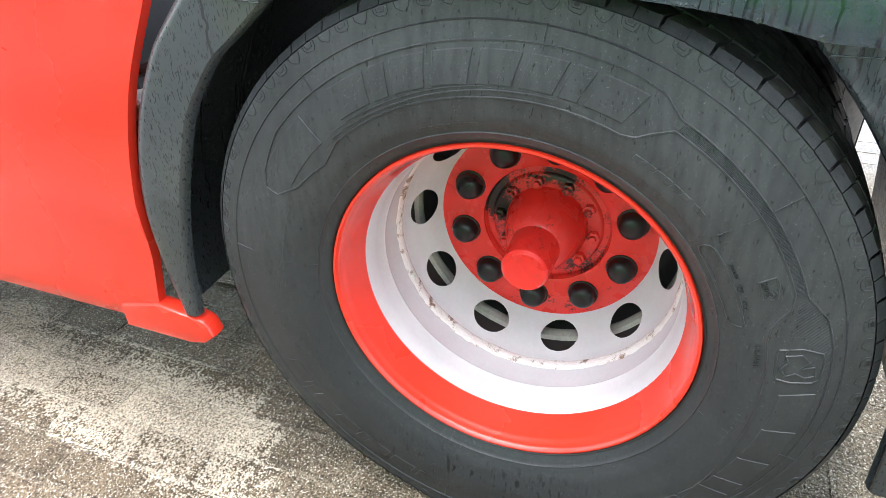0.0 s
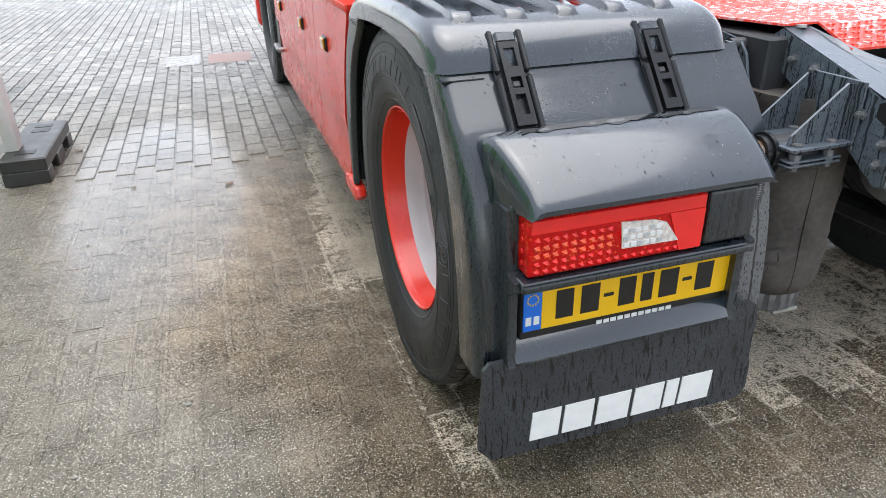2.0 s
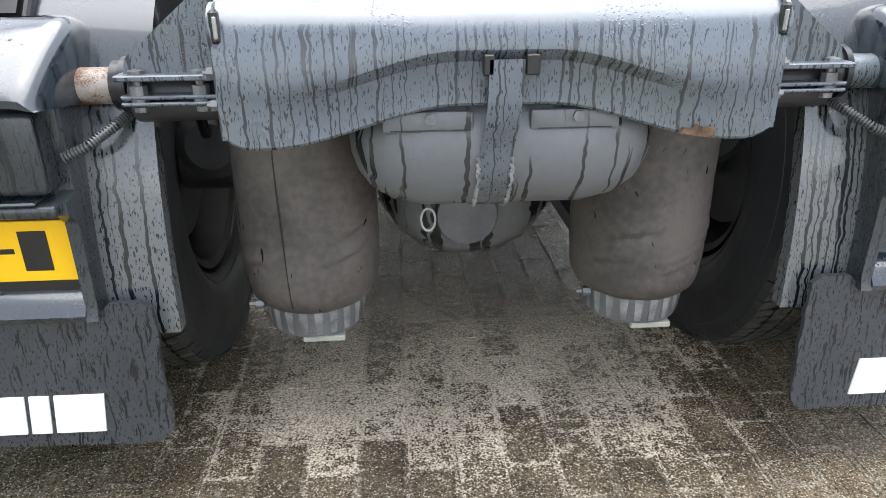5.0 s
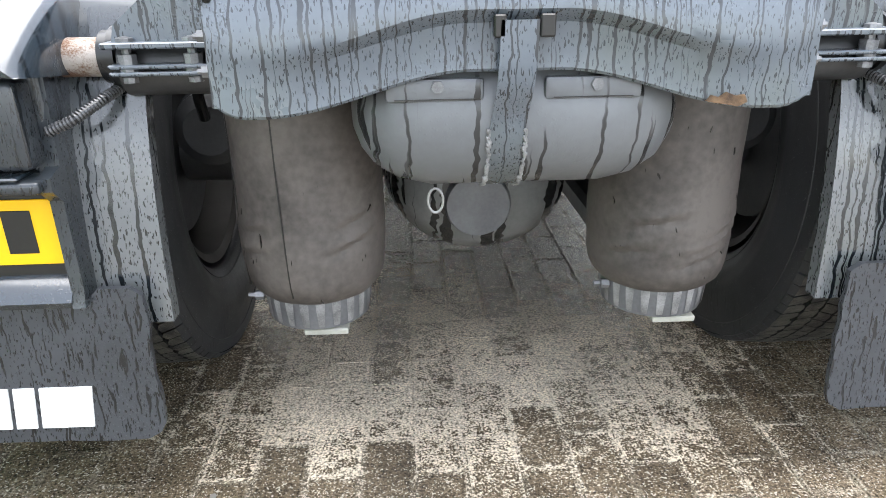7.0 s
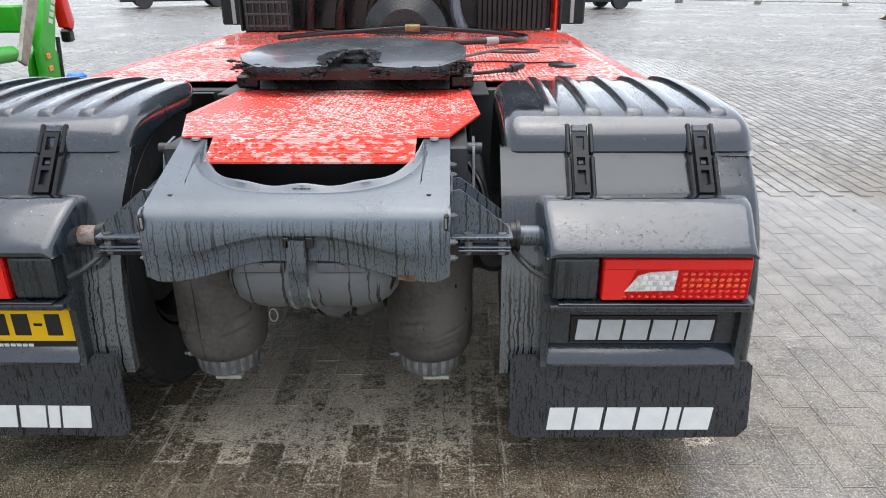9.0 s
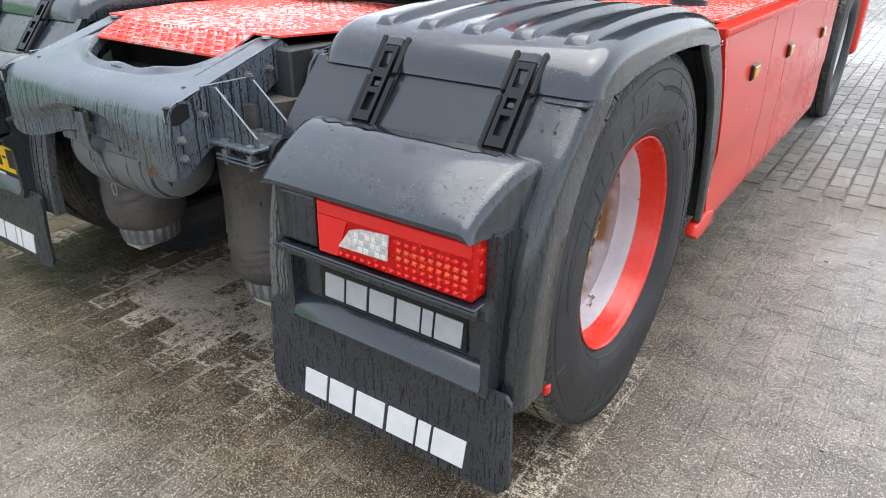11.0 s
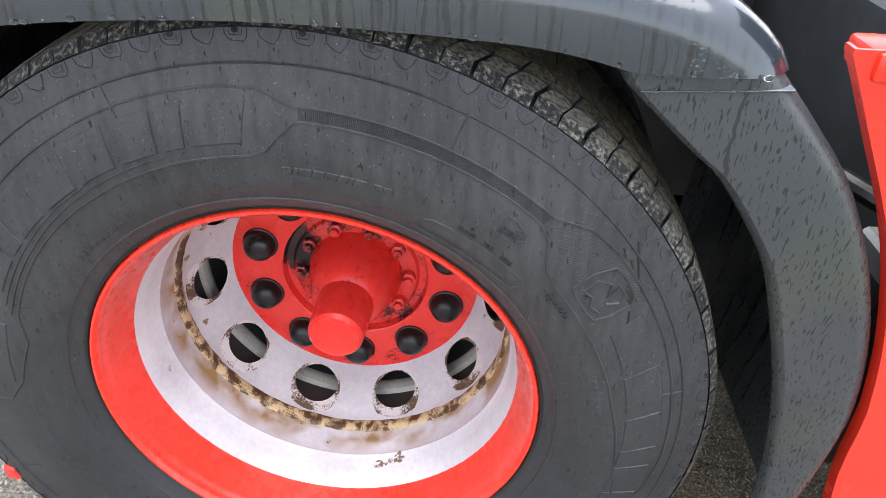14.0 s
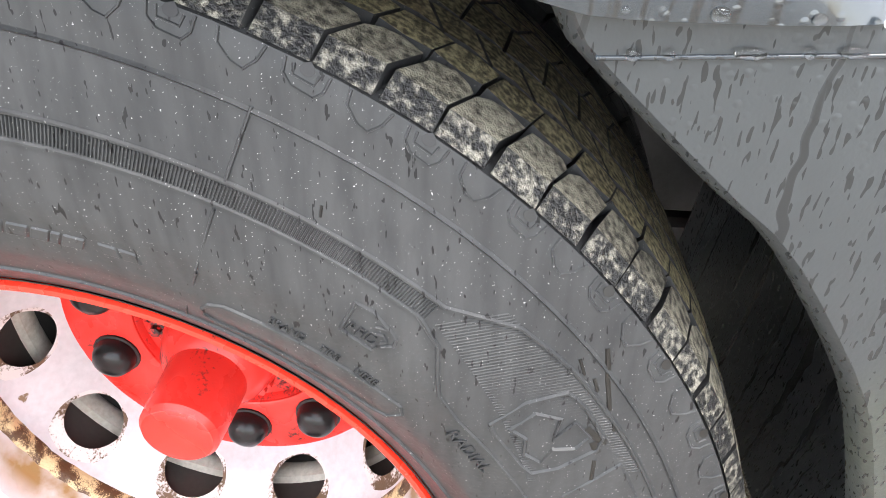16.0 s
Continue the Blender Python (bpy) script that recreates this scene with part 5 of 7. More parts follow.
def word_bars(name, x0, x1, y, z0, z1, mat, parent, slant=0.006):
    """Each bar of the word mark is a piece of its own."""
    total = sum(WORD)
    x = x0
    for w in WORD:
        ww = (x1 - x0) * w / total
        a, b = x + ww * 0.06, x + ww * 0.94
        part(name, prism(bmesh.new(), [(a, z0), (b, z0), (b + slant, z1), (a + slant, z1)], y, y - 0.003, "y"), mat, parent)
        x += ww


def resample3(pts, n):
    """Even steps along a line through points in space."""
    P = [Vector(p) for p in pts]
    run = [0.0]
    for a, b in zip(P, P[1:]):
        run.append(run[-1] + (b - a).length)
    return [Vector([float(np.interp(run[-1] * k / n, run, [p[c] for p in P])) for c in range(3)]) for k in range(n + 1)]


def carrier(s):
    c = empty("lamp_carrier", truck, label="dark grey plastic tail lamp carrier")
    prof = resample([(-0.545, 0.893), (-0.575, 0.902), (-0.62, 0.897), (-0.68, 0.868), (-0.73, 0.835), (-0.758, 0.812), (-0.767, 0.800), (-0.765, 0.791)], 24)
    rows = []
    for i, p in enumerate(prof):
        f = i / (len(prof) - 1)
        xi, xo = 0.660 + 0.016 * f, 1.250 - 0.035 * min(f * 1.3, 1)
        low = 0.786 - 0.02 * (1 - f)
        zz = lambda drop: max(p.y - drop, low)
        row = [(xi - 0.016, p.x + 0.004, low), (xi - 0.012, p.x, zz(0.026)), (xi - 0.004, p.x, zz(0.010)), (xi + 0.006, p.x, zz(0.002)), (xi + 0.020, p.x, p.y)]
        row += [(xi + (xo - xi) * g, p.x, p.y) for g in (0.25, 0.5, 0.75)]
        row += [(xo - 0.020, p.x, p.y), (xo - 0.006, p.x, zz(0.003)), (xo + 0.003, p.x, zz(0.012)), (xo + 0.008, p.x, zz(0.028)), (xo + 0.010, p.x + 0.004, low)]
        rows.append([(s * a, b, d) for a, b, d in row])
    rows.append([(a, -0.752, min(d, 0.7885)) for a, b, d in rows[-1]])
    rows.append([(a, -0.69, min(d, 0.7885)) for a, b, d in rows[-1]])
    bm = sheet(bmesh.new(), rows)
    bmesh.ops.remove_doubles(bm, verts=bm.verts, dist=0.0006)
    part("hood", bm, LID, c, "rounded wet hood over the lamp")
    rnd = random.Random(3)
    rows = []
    for k in range(41):
        x = s * (0.70 + 0.0119 * k)
        deep = 0.022 + 0.020 * abs(noise.noise(Vector((k * 0.21, s, 0)))) + rnd.uniform(0, 0.003)
        rows.append([(x, y, float(np.interp(-y, [-q.x for q in prof][::-1] if prof[0].x < prof[-1].x else [-q.x for q in prof], [q.y for q in prof])) + 0.0012) for y in (-0.548, -0.56, -0.57, -0.575 - deep)])
    part("rain_film", sheet(bmesh.new(), rows), WET_PATCH, c, "film of rain standing behind the hood's crest")
    bm = prism(bmesh.new(), [(-0.55, 0.79), (-0.695, 0.79), (-0.695, 0.62), (-0.682, 0.612), (-0.676, 0.47), (-0.69, 0.44), (-0.60, 0.43)], s * 0.668, s * 1.236, bevel=0.006)
    part("body", bm, PLASTIC, c)
    part("blank_panel", boxed(s * 0.682, s * 0.808, -0.742, -0.69, 0.652, 0.780, bevel=0.012, seg=3), PLASTIC, c, "plain dark cover beside the lamp")
    part("shelf", boxed(s * 0.674, s * 1.232, -0.752, -0.68, 0.620, 0.640, bevel=0.007, seg=3), PLASTIC, c)
    part("lamp_tray", boxed(s * 0.70, s * 1.232, -0.754, -0.69, 0.641, 0.647, bevel=0.0025), LID, c)
    bm = prism(bmesh.new(), [(-0.67, 0.484), (-0.705, 0.464), (-0.722, 0.436), (-0.715, 0.424), (-0.66, 0.424)], s * 0.682, s * 1.228, bevel=0.004)
    part("ledge", bm, LID, c)
    for xa, xb in ((0.664, 0.684), (1.224, 1.244)):
        bm = prism(bmesh.new(), [(-0.58, 0.78), (-0.69, 0.78), (-0.70, 0.65), (-0.735, 0.64), (-0.735, 0.62), (-0.712, 0.60), (-0.712, 0.45), (-0.72, 0.425), (-0.60, 0.425)], s * xa, s * xb)
        part("side_wall", bm, PLASTIC, c)
    lamp = part("tail_lamp", boxed(s * 0.815, s * 1.219, -0.743, -0.69, 0.652, 0.779, bevel=0.007, seg=3), LENS_RED, c, "red tail lamp lens with clear reversing field")
    part("lamp_band", boxed(s * 0.819, s * 1.215, -0.7455, -0.742, 0.746, 0.776, bevel=0.0015), RED_LENS_PLAIN, lamp, "plain bright red band")
    part("lamp_end", prism(bmesh.new(), [(s * 0.819, 0.656), (s * 0.872, 0.656), (s * 0.905, 0.7455), (s * 0.819, 0.7455)], -0.742, -0.7452, "y"), RED_LENS_PLAIN, lamp)
    # rows of small moulded lens cells
    for col in range(17):
        for line in range(5):
            x, z = 0.8800 + 0.0200 * col, 0.6635 + 0.0170 * line
            if x < 1.032 and z > 0.675:
                continue
            big = x > 1.03 and line in (2, 3)
            w, h = (0.0085, 0.0070) if big else (0.0078, 0.0060)
            cell = bmesh.new()
            tip = cell.verts.new((s * (x + 0.002), -0.7475, z - 0.001))
            ring = [cell.verts.new((s * (x + w * a), -0.7428, z + h * c)) for a, c in ((-1, -0.7), (0.4, -1), (1, 0.6), (-0.5, 1))]
            for q in range(4):
                cell.faces.new((ring[q], ring[(q + 1) % 4], tip))
            part("lens_cell", cell, LENS_CELL if big else RED_LENS_PLAIN, lamp, smooth=0)
    bm = prism(bmesh.new(), [(s * 0.878, 0.682), (s * 1.012, 0.684), (s * 1.018, 0.744), (s * 0.942, 0.738), (s * 0.912, 0.728)], -0.743, -0.7465, "y")
    clear = part("reversing_field", bm, LENS_CLEAR, lamp, "clear reversing lens")
    for col in range(6):
        for line in range(3):
            x, z = 0.925 + 0.0155 * col + 0.003 * line, 0.692 + 0.0155 * line
            part("facet", boxed(s * (x - 0.006), s * (x + 0.006), -0.7480, -0.7462, z - 0.005, z + 0.005, bevel=0.0009), WHITE if (col + line) % 3 else GREY_BADGE, clear)
    for k in range(4):
        part("side_reflector", lathe(bmesh.new(), [(0, 0.006), (0.0015, 0.005), (0.0015, 0)], 12, Matrix.Translation((s * 1.219, -0.712, 0.675 + 0.026 * k)) @ pose(0, 0, 0, 0, 0, 0 if s > 0 else 180)), RED_LENS_PLAIN, lamp)
    if s > 0:
        pn = part("badge_panel", boxed(0.75, 1.172, -0.684, -0.678, 0.487, 0.575, bevel=0.002), BLACK, c, "black badge panel")
        word_bars("badge_bar", 0.762, 1.163, -0.684, 0.497, 0.562, GREY_BADGE, pn)
    # cable to the lamp
    part("cable", hose(bmesh.new(), [(s * 0.575, -0.60, 0.76), (s * 0.60, -0.655, 0.74), (s * 0.635, -0.69, 0.715), (s * 0.672, -0.70, 0.70)], 0.006), BLACK, c, "corrugated cable sleeve")
    path = resample3([(s * 0.575, -0.60, 0.76), (s * 0.60, -0.655, 0.74), (s * 0.635, -0.69, 0.715), (s * 0.672, -0.70, 0.70)], 30)
    for p, q in zip(path, path[1:]):
        part("sleeve_ring", rod(bmesh.new(), p, p + (q - p) * 0.5, 0.0085, 12), SLEEVE, c)
    return c



def flap(s):
    rnd = random.Random(5 + s)
    pts = [(0.664, 0.436), (1.278, 0.43), (1.292, 0.415), (1.300, 0.30), (1.306, 0.205), (1.278, 0.172)]
    pts += [(1.27 - 0.066 * k, 0.170 + rnd.uniform(-0.003, 0.003)) for k in range(11)]
    pts += [(0.588, 0.182)] + [(0.579 + rnd.uniform(-0.003, 0.004), 0.20 + 0.022 * k) for k in range(10)] + [(0.582, 0.436), (0.60, 0.449), (0.65, 0.449)]
    f = part("mud_flap", prism(bmesh.new(), [(s * a, b) for a, b in pts], -0.686, -0.697, "y"), FLAP, truck, "black rubber mud flap with white lettering shapes")
    for v in f.data.vertices:
        v.co.y -= (1.3 - abs(v.co.x)) * 0.008 + (0.436 - v.co.z) * 0.05
    x0, x1 = (0.69, 1.192) if s > 0 else (-1.187, -0.691)
    word_bars("lettering_bar", x0, x1, -0.697, 0.20, 0.276, WHITE, f, 0.008)
    for bar in f.children:
        for v in bar.data.vertices:
            v.co.y -= (1.3 - abs(v.co.x)) * 0.008 + (0.436 - v.co.z) * 0.05
    return f


for side_sign in (1, -1):
    carrier(side_sign)
    flap(side_sign)

holder = part("number_plate", boxed(-1.208, -0.672, -0.690, -0.676, 0.466, 0.608, bevel=0.004), INK_AND_SHADE, truck, "yellow number plate in black holder")
part("plate_face", boxed(-1.158, -0.682, -0.694, -0.690, 0.492, 0.598, bevel=0.001), YELLOW, holder, "yellow plate with black bars")
part("plate_band", boxed(-1.201, -1.158, -0.694, -0.690, 0.492, 0.598, bevel=0.001), BLUE, holder, "blue band")
for a, b in ((-1.125, -1.083), (-1.065, -1.020), (-1.010, -0.985), (-0.972, -0.930), (-0.915, -0.885), (-0.868, -0.820), (-0.808, -0.783), (-0.772, -0.727)):
    z0, z1 = (0.542, 0.551) if b - a < 0.027 else (0.511, 0.581)
    part("plate_bar", boxed(a, b, -0.6955, -0.694, z0, z1, bevel=0.0006), INK_AND_SHADE, holder)
for k in range(12):
    a = radians(30 * k)
    part("band_mark", lathe(bmesh.new(), [(0, 0), (0, 0.0022), (0.0012, 0.0022), (0.0012, 0)], 6, pose(-1.1795 + 0.0125 * math.cos(a), -0.6938, 0.569 + 0.0125 * math.sin(a), 0, 0, -90)), YELLOW, holder)
for x in (-1.1890, -1.1700):
    part("band_bar", boxed(x - 0.0068, x + 0.0068, -0.6952, -0.694, 0.507, 0.528, bevel=0.0005), WHITE, holder)
for k in range(11):
    part("holder_bar", boxed(-1.02 + 0.018 * k, -1.006 + 0.018 * k, -0.6915, -0.690, 0.471, 0.481), WHITE, holder)


# ---- rear cross beam ----
def low_edge(x):
    u = min(max((abs(x) - 0.06) / 0.27, 0), 1)
    return 0.783 - 0.054 * (u * u * (3 - 2 * u))


def beam():
    b = empty("rear_beam", truck, label="grey painted pressed steel rear cross beam with water streaks")
    rows = []
    n = 64
    for k in range(n + 1):
        x = -0.40 + 0.8 * k / n
        e = min(abs(x) / 0.322, 1.0)
        depth = max(0.0, 1 - e ** 3.2) ** (1 / 2.0)
        oy = -0.425 - 0.235 * depth
        z_at = lambda y: 1.032 + (y + 0.425) * (1.032 - 0.936) / (-0.425 + 0.725)
        low = low_edge(x)
        if abs(x) > 0.36:
            low += 0.018 * ((abs(x) - 0.36) / 0.04) ** 2
        lip = 0.012 + 0.006 * math.sin(x * 23)
        ridge = low + 0.070
        fade = max(0.0, 1 - (abs(x) / 0.34) ** 4)
        # rolled lip round the opening, with a gutter outside it
        out = Vector((x, (oy + 0.43) * 1.3)).normalized() if depth else Vector((0, -1))
        g = max(0.03, min(1.0, depth * 2.5))
        wave = 0.004 * math.cos(x * 38) - 0.004
        row = []
        for d, h in ((-0.016, -0.034), (-0.013, -0.006), (-0.006, 0.003), (0.002, 0.002), (0.010, -0.009), (0.018, -0.011), (0.027, -0.004), (0.034, 0.0)):
            yy = oy + out.y * d * g
            row.append((x + out.x * d * g, yy, z_at(yy) + (h + (wave if d < 0.005 else 0)) * g))
        y9 = row[-1][1]
        row += [(x + out.x * 0.034 * g * (1 - f), y9 + (-0.725 - y9) * f, z_at(y9 + (-0.725 - y9) * f)) for f in (0.35, 0.7, 0.97)]
        row += [(x, -0.745, 0.929), (x, -0.765, 0.918), (x, -0.782, 0.902), (x, -0.791, 0.885)]
        # skin steps inwards below the arch
        row += [(x, -0.795, ridge + 0.022), (x, -0.7955, ridge + 0.010), (x, -0.795 + 0.005 * fade, ridge + 0.003), (x, -0.794 + 0.016 * fade, ridge - 0.007), (x, -0.794 + 0.020 * fade, (ridge + low) / 2),
                (x, -0.795 + 0.019 * fade, low + 0.004), (x, -0.792 + 0.019 * fade, low), (x, -0.787 + 0.019 * fade, low + 0.001), (x, -0.784 + 0.017 * fade, low + 0.03), (x, -0.768, low + 0.09)]
        rows.append(row)
    part("beam_skin", sheet(bmesh.new(), rows), CHASSIS, b, "pressed skin with wide opening in its top")
    part("lip_joint", boxed(-0.026, 0.028, -0.668, -0.638, 0.9405, 0.9545, bevel=0.005, seg=2), CHASSIS, b, "overlap of the rolled lip")
    part("rust_chip", prism(bmesh.new(), [(0.262, 0.739), (0.268, 0.747), (0.279, 0.744), (0.288, 0.751), (0.300, 0.746), (0.311, 0.748), (0.316, 0.738), (0.303, 0.732), (0.288, 0.735)], -0.782, -0.794, "y"), RUST_BROWN, b, "flaking rust at the beam's lower edge")
    for s in (1, -1):
        # slots, hollow ends and holes are near-black pieces in place of shade
        part("corner_slot", boxed(s * 0.386, s * 0.3985, -0.797, -0.780, 0.876, 0.920, bevel=0.004), INK_AND_SHADE, b)
        part("rolled_end", lathe(bmesh.new(), [(0, 0.040), (0.006, 0.040), (0.006, 0.034), (0, 0.034)], 28, Matrix.Translation((s * 0.397, -0.755, 0.888)) @ pose(0, 0, 0, 0, 0, 0 if s > 0 else 180), closed=True), CHASSIS, b)
        part("dark_end", lathe(bmesh.new(), [(0, 0.036), (0.003, 0.036), (0.003, 0)], 28, Matrix.Translation((s * 0.398, -0.755, 0.888)) @ pose(0, 0, 0, 0, 0, 0 if s > 0 else 180)), INK_AND_SHADE, b)
        part("corner_bolt", boxed(s * 0.388, s * 0.394, -0.7985, -0.790, 0.882, 0.912, bevel=0.002), GALVANISED, b)
        bm = prism(bmesh.new(), [(-0.425, 1.028), (-0.70, 0.942), (-0.735, 0.925), (-0.735, 0.885), (-0.765, 0.872), (-0.792, 0.875), (-0.794, 0.745), (-0.77, 0.74), (-0.70, 0.79), (-0.50, 0.90), (-0.40, 0.955), (-0.385, 1.0)], s * 0.393, s * 0.402)
        part("end_plate", bm, CHASSIS, b)
        part("hole_shadow", lathe(bmesh.new(), [(0, 0.007), (0.0015, 0.006), (0.0015, 0)], 14, Matrix.Translation((s * 0.345, -0.70, 0.9435)) @ pose(0, 0, 0, 0, -90, 0)), INK_AND_SHADE, b)
        part("deck_bolt", lathe(bmesh.new(), [(0, 0.014), (0.006, 0.013), (0.007, 0)], 12, pose(s * 0.355, -0.435, 1.030, 0, -90, 0)), GALVANISED, b)
        for y, z in ((-0.55, 0.955), (-0.64, 0.915), (-0.768, 0.835), (-0.768, 0.79), (-0.48, 0.965), (-0.70, 0.885)):
            M = Matrix.Translation((s * 0.400, y, z)) @ pose(0, 0, 0, 0, 0, 0 if s > 0 else 180)
            part("bolt", lathe(bmesh.new(), [(0, 0.013), (0.004, 0.013), (0.0045, 0.0085), (0.016, 0.0085), (0.017, 0.004), (0.022, 0.0038), (0.022, 0)], 6, M), BOLT, b)
    return b


def side_bracket(s):
    b = empty("lamp_bracket", truck, label="grey steel bracket clamping the lamp carrier tube")
    for y in (-0.56, -0.675):
        bm = prism(bmesh.new(), [(s * 0.403, 0.945), (s * 0.43, 0.950), (s * 0.560, 0.845), (s * 0.566, 0.822), (s * 0.403, 0.822)], y, y + 0.006, "y")
        part("gusset", bm, CHASSIS, b)
    part("back_plate", boxed(s * 0.403, s * 0.409, -0.70, -0.545, 0.80, 0.955, bevel=0.002), CHASSIS, b)
    part("flange", boxed(s * 0.404, s * 0.574, -0.70, -0.545, 0.814, 0.823, bevel=0.002), CHASSIS, b)
    for z in (0.786, 0.776):
        part("clamp_plate", boxed(s * 0.425, s * 0.570, -0.695, -0.55, z, z + 0.006, bevel=0.002), CHASSIS, b)
    part("saddle", rod(bmesh.new(), (s * 0.43, -0.62, 0.785), (s * 0.568, -0.62, 0.785), 0.046, 24), DARKSTEEL, b)
    for x in (0.452, 0.545):
        for y in (-0.68, -0.57):
            bm = lathe(bmesh.new(), [(0, 0), (0, 0.011), (0.008, 0.011), (0.008, 0.006), (0.013, 0.006), (0.013, 0.0135), (0.04, 0.0135), (0.04, 0.007), (0.052, 0.007), (0.052, 0.013), (0.062, 0.0125), (0.065, 0)], 8, pose(s * x, y, 0.766, 0, -90, 0))
            part("clamp_bolt", bm, BOLT, b)
    part("tube", rod(bmesh.new(), (s * 0.53, -0.62, 0.797), (s * 0.76, -0.62, 0.797), 0.029, 28), RUST_PAINT if s < 0 else CHASSIS, b, "round tube with flaking rusty paint" if s < 0 else "grey round tube")
    part("tube_ring", lathe(bmesh.new(), [(0, 0.028), (0, 0.039), (0.016, 0.039), (0.016, 0.045), (0.026, 0.045), (0.026, 0.028)], 28, pose(s * 0.572 if s > 0 else s * 0.598, -0.62, 0.797)), BLACK, b)
    return b


def hanger(s):
    """Pierced triangular hanger plate on the frame, with its pin."""
    h = empty("frame_hanger", truck, label="dark steel hanger plate with bolt")
    x = s * 0.47
    bm = bmesh.new()
    out = [(-0.30, 1.01), (-0.37, 1.00), (-0.40, 0.97), (-0.46, 0.80), (-0.30, 0.80)]
    inn = [(-0.315, 0.975), (-0.345, 0.97), (-0.365, 0.955), (-0.40, 0.86), (-0.325, 0.86)]
    for xx in (x, x + s * 0.008):
        a = [bm.verts.new((xx, *p)) for p in out]
        c = [bm.verts.new((xx, *p)) for p in inn]
        for i in range(5):
            j = (i + 1) % 5
            bm.faces.new((a[i], a[j], c[j], c[i]))
    bm.verts.ensure_lookup_table()
    for o in (0, 5):
        for i in range(5):
            j = (i + 1) % 5
            bm.faces.new((bm.verts[o + i], bm.verts[o + j], bm.verts[10 + o + j], bm.verts[10 + o + i]))
    part("plate", bm, CHASSIS, h)
    part("pin", rod(bmesh.new(), (x - s * 0.02, -0.36, 0.985), (x + s * 0.03, -0.36, 0.985), 0.018, 18), DARKSTEEL, h)
    part("arm", boxed(min(s * 0.43, s * 0.53), max(s * 0.43, s * 0.53), -0.36, 0.3, 0.70, 0.80, bevel=0.01), DARKSTEEL, h)
    return h


beam()
# black sheet and block added below the beam's opening for its shade
part("opening_shade_sheet", boxed(-0.385, 0.385, -0.775, -0.40, 0.842, 0.848), INK_AND_SHADE, truck)
part("opening_shade_block", boxed(-0.385, 0.385, -0.40, -0.33, 0.72, 1.005, bevel=0.01), INK_AND_SHADE, truck)
for side_sign in (1, -1):
    side_bracket(side_sign)
    hanger(side_sign)

# ---- deck ----
bm = prism(bmesh.new(), [(-0.30, -0.545), (0.30, -0.545), (0.303, -0.432), (0.400, -0.428), (0.505, -0.095), (0.480, 0.47), (-0.480, 0.47), (-0.505, -0.095), (-0.400, -0.428), (-0.303, -0.432)], 1.034, 1.040, "z")
for v in bm.verts:
    if v.co.y < -0.5:
        v.co.z -= 0.048
    elif v.co.y > 0.3:
        v.co.z -= 0.01
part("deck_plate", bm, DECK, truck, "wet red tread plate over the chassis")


def lozenges(name, inside, x0, x1, y0, y1, height, parent):
    """Raised lozenges of the tread plate, lying crosswise in turn."""
    half, wide, pitch = 0.0135, 0.0042, 0.0205
    shape = [(-half, 0, 0), (-half * 0.35, -wide, 0), (half * 0.35, -wide, 0), (half, 0, 0), (half * 0.35, wide, 0), (-half * 0.35, wide, 0), (-half * 0.55, 0, 0.0016), (half * 0.55, 0, 0.0016)]
    tris = [(0, 1, 6), (1, 2, 7, 6), (2, 3, 7), (3, 4, 7), (4, 5, 6, 7), (5, 0, 6)]
    verts, faces = [], []
    for i in range(int((x1 - x0) / pitch)):
        for j in range(int((y1 - y0) / pitch)):
            x, y = x0 + pitch * (i + 0.5), y0 + pitch * (j + 0.5)
            if not inside(x, y):
                continue
            c, d = (0.7071, 0.7071) if (i + j) % 2 else (0.7071, -0.7071)
            k = len(verts)
            verts += [(x + u * c - v * d, y + u * d + v * c, height(x, y) + w) for u, v, w in shape]
            faces += [tuple(k + q for q in f) for f in tris]
    me = bpy.data.meshes.new(name)
    me.from_pydata(verts, [], faces)
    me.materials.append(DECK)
    ob = new(name, me)
    ob.parent = parent
    tagged(ob, kind="stuff")


deck_plate = bpy.data.objects["deck_plate"]
lozenges("lozenge_relief", lambda x, y: (abs(x) < 0.285 and y < -0.42) or (y >= -0.42 and abs(x) < min(0.39 + (y + 0.428) * 0.31, 0.488)), -0.50, 0.50, -0.535, 0.40,
         lambda x, y: 1.0402 + min(0.0, (y + 0.43) * 0.42) - max(0.0, y + 0.095) * 0.0168, deck_plate)
for x, y in ((-0.44, 0.43), (0.44, 0.43), (0.455, -0.05), (-0.455, -0.05)):
    part("deck_screw", lathe(bmesh.new(), [(0, 0.012), (0.006, 0.011), (0.007, 0)], 10, pose(x, y, 1.034, 0, -90, 0)), DARKSTEEL, truck)
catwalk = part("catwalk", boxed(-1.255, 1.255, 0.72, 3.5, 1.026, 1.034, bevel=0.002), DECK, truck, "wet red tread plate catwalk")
lozenges("lozenge_relief", lambda x, y: True, -1.24, 1.24, 0.74, 2.3, lambda x, y: 1.0342, catwalk)
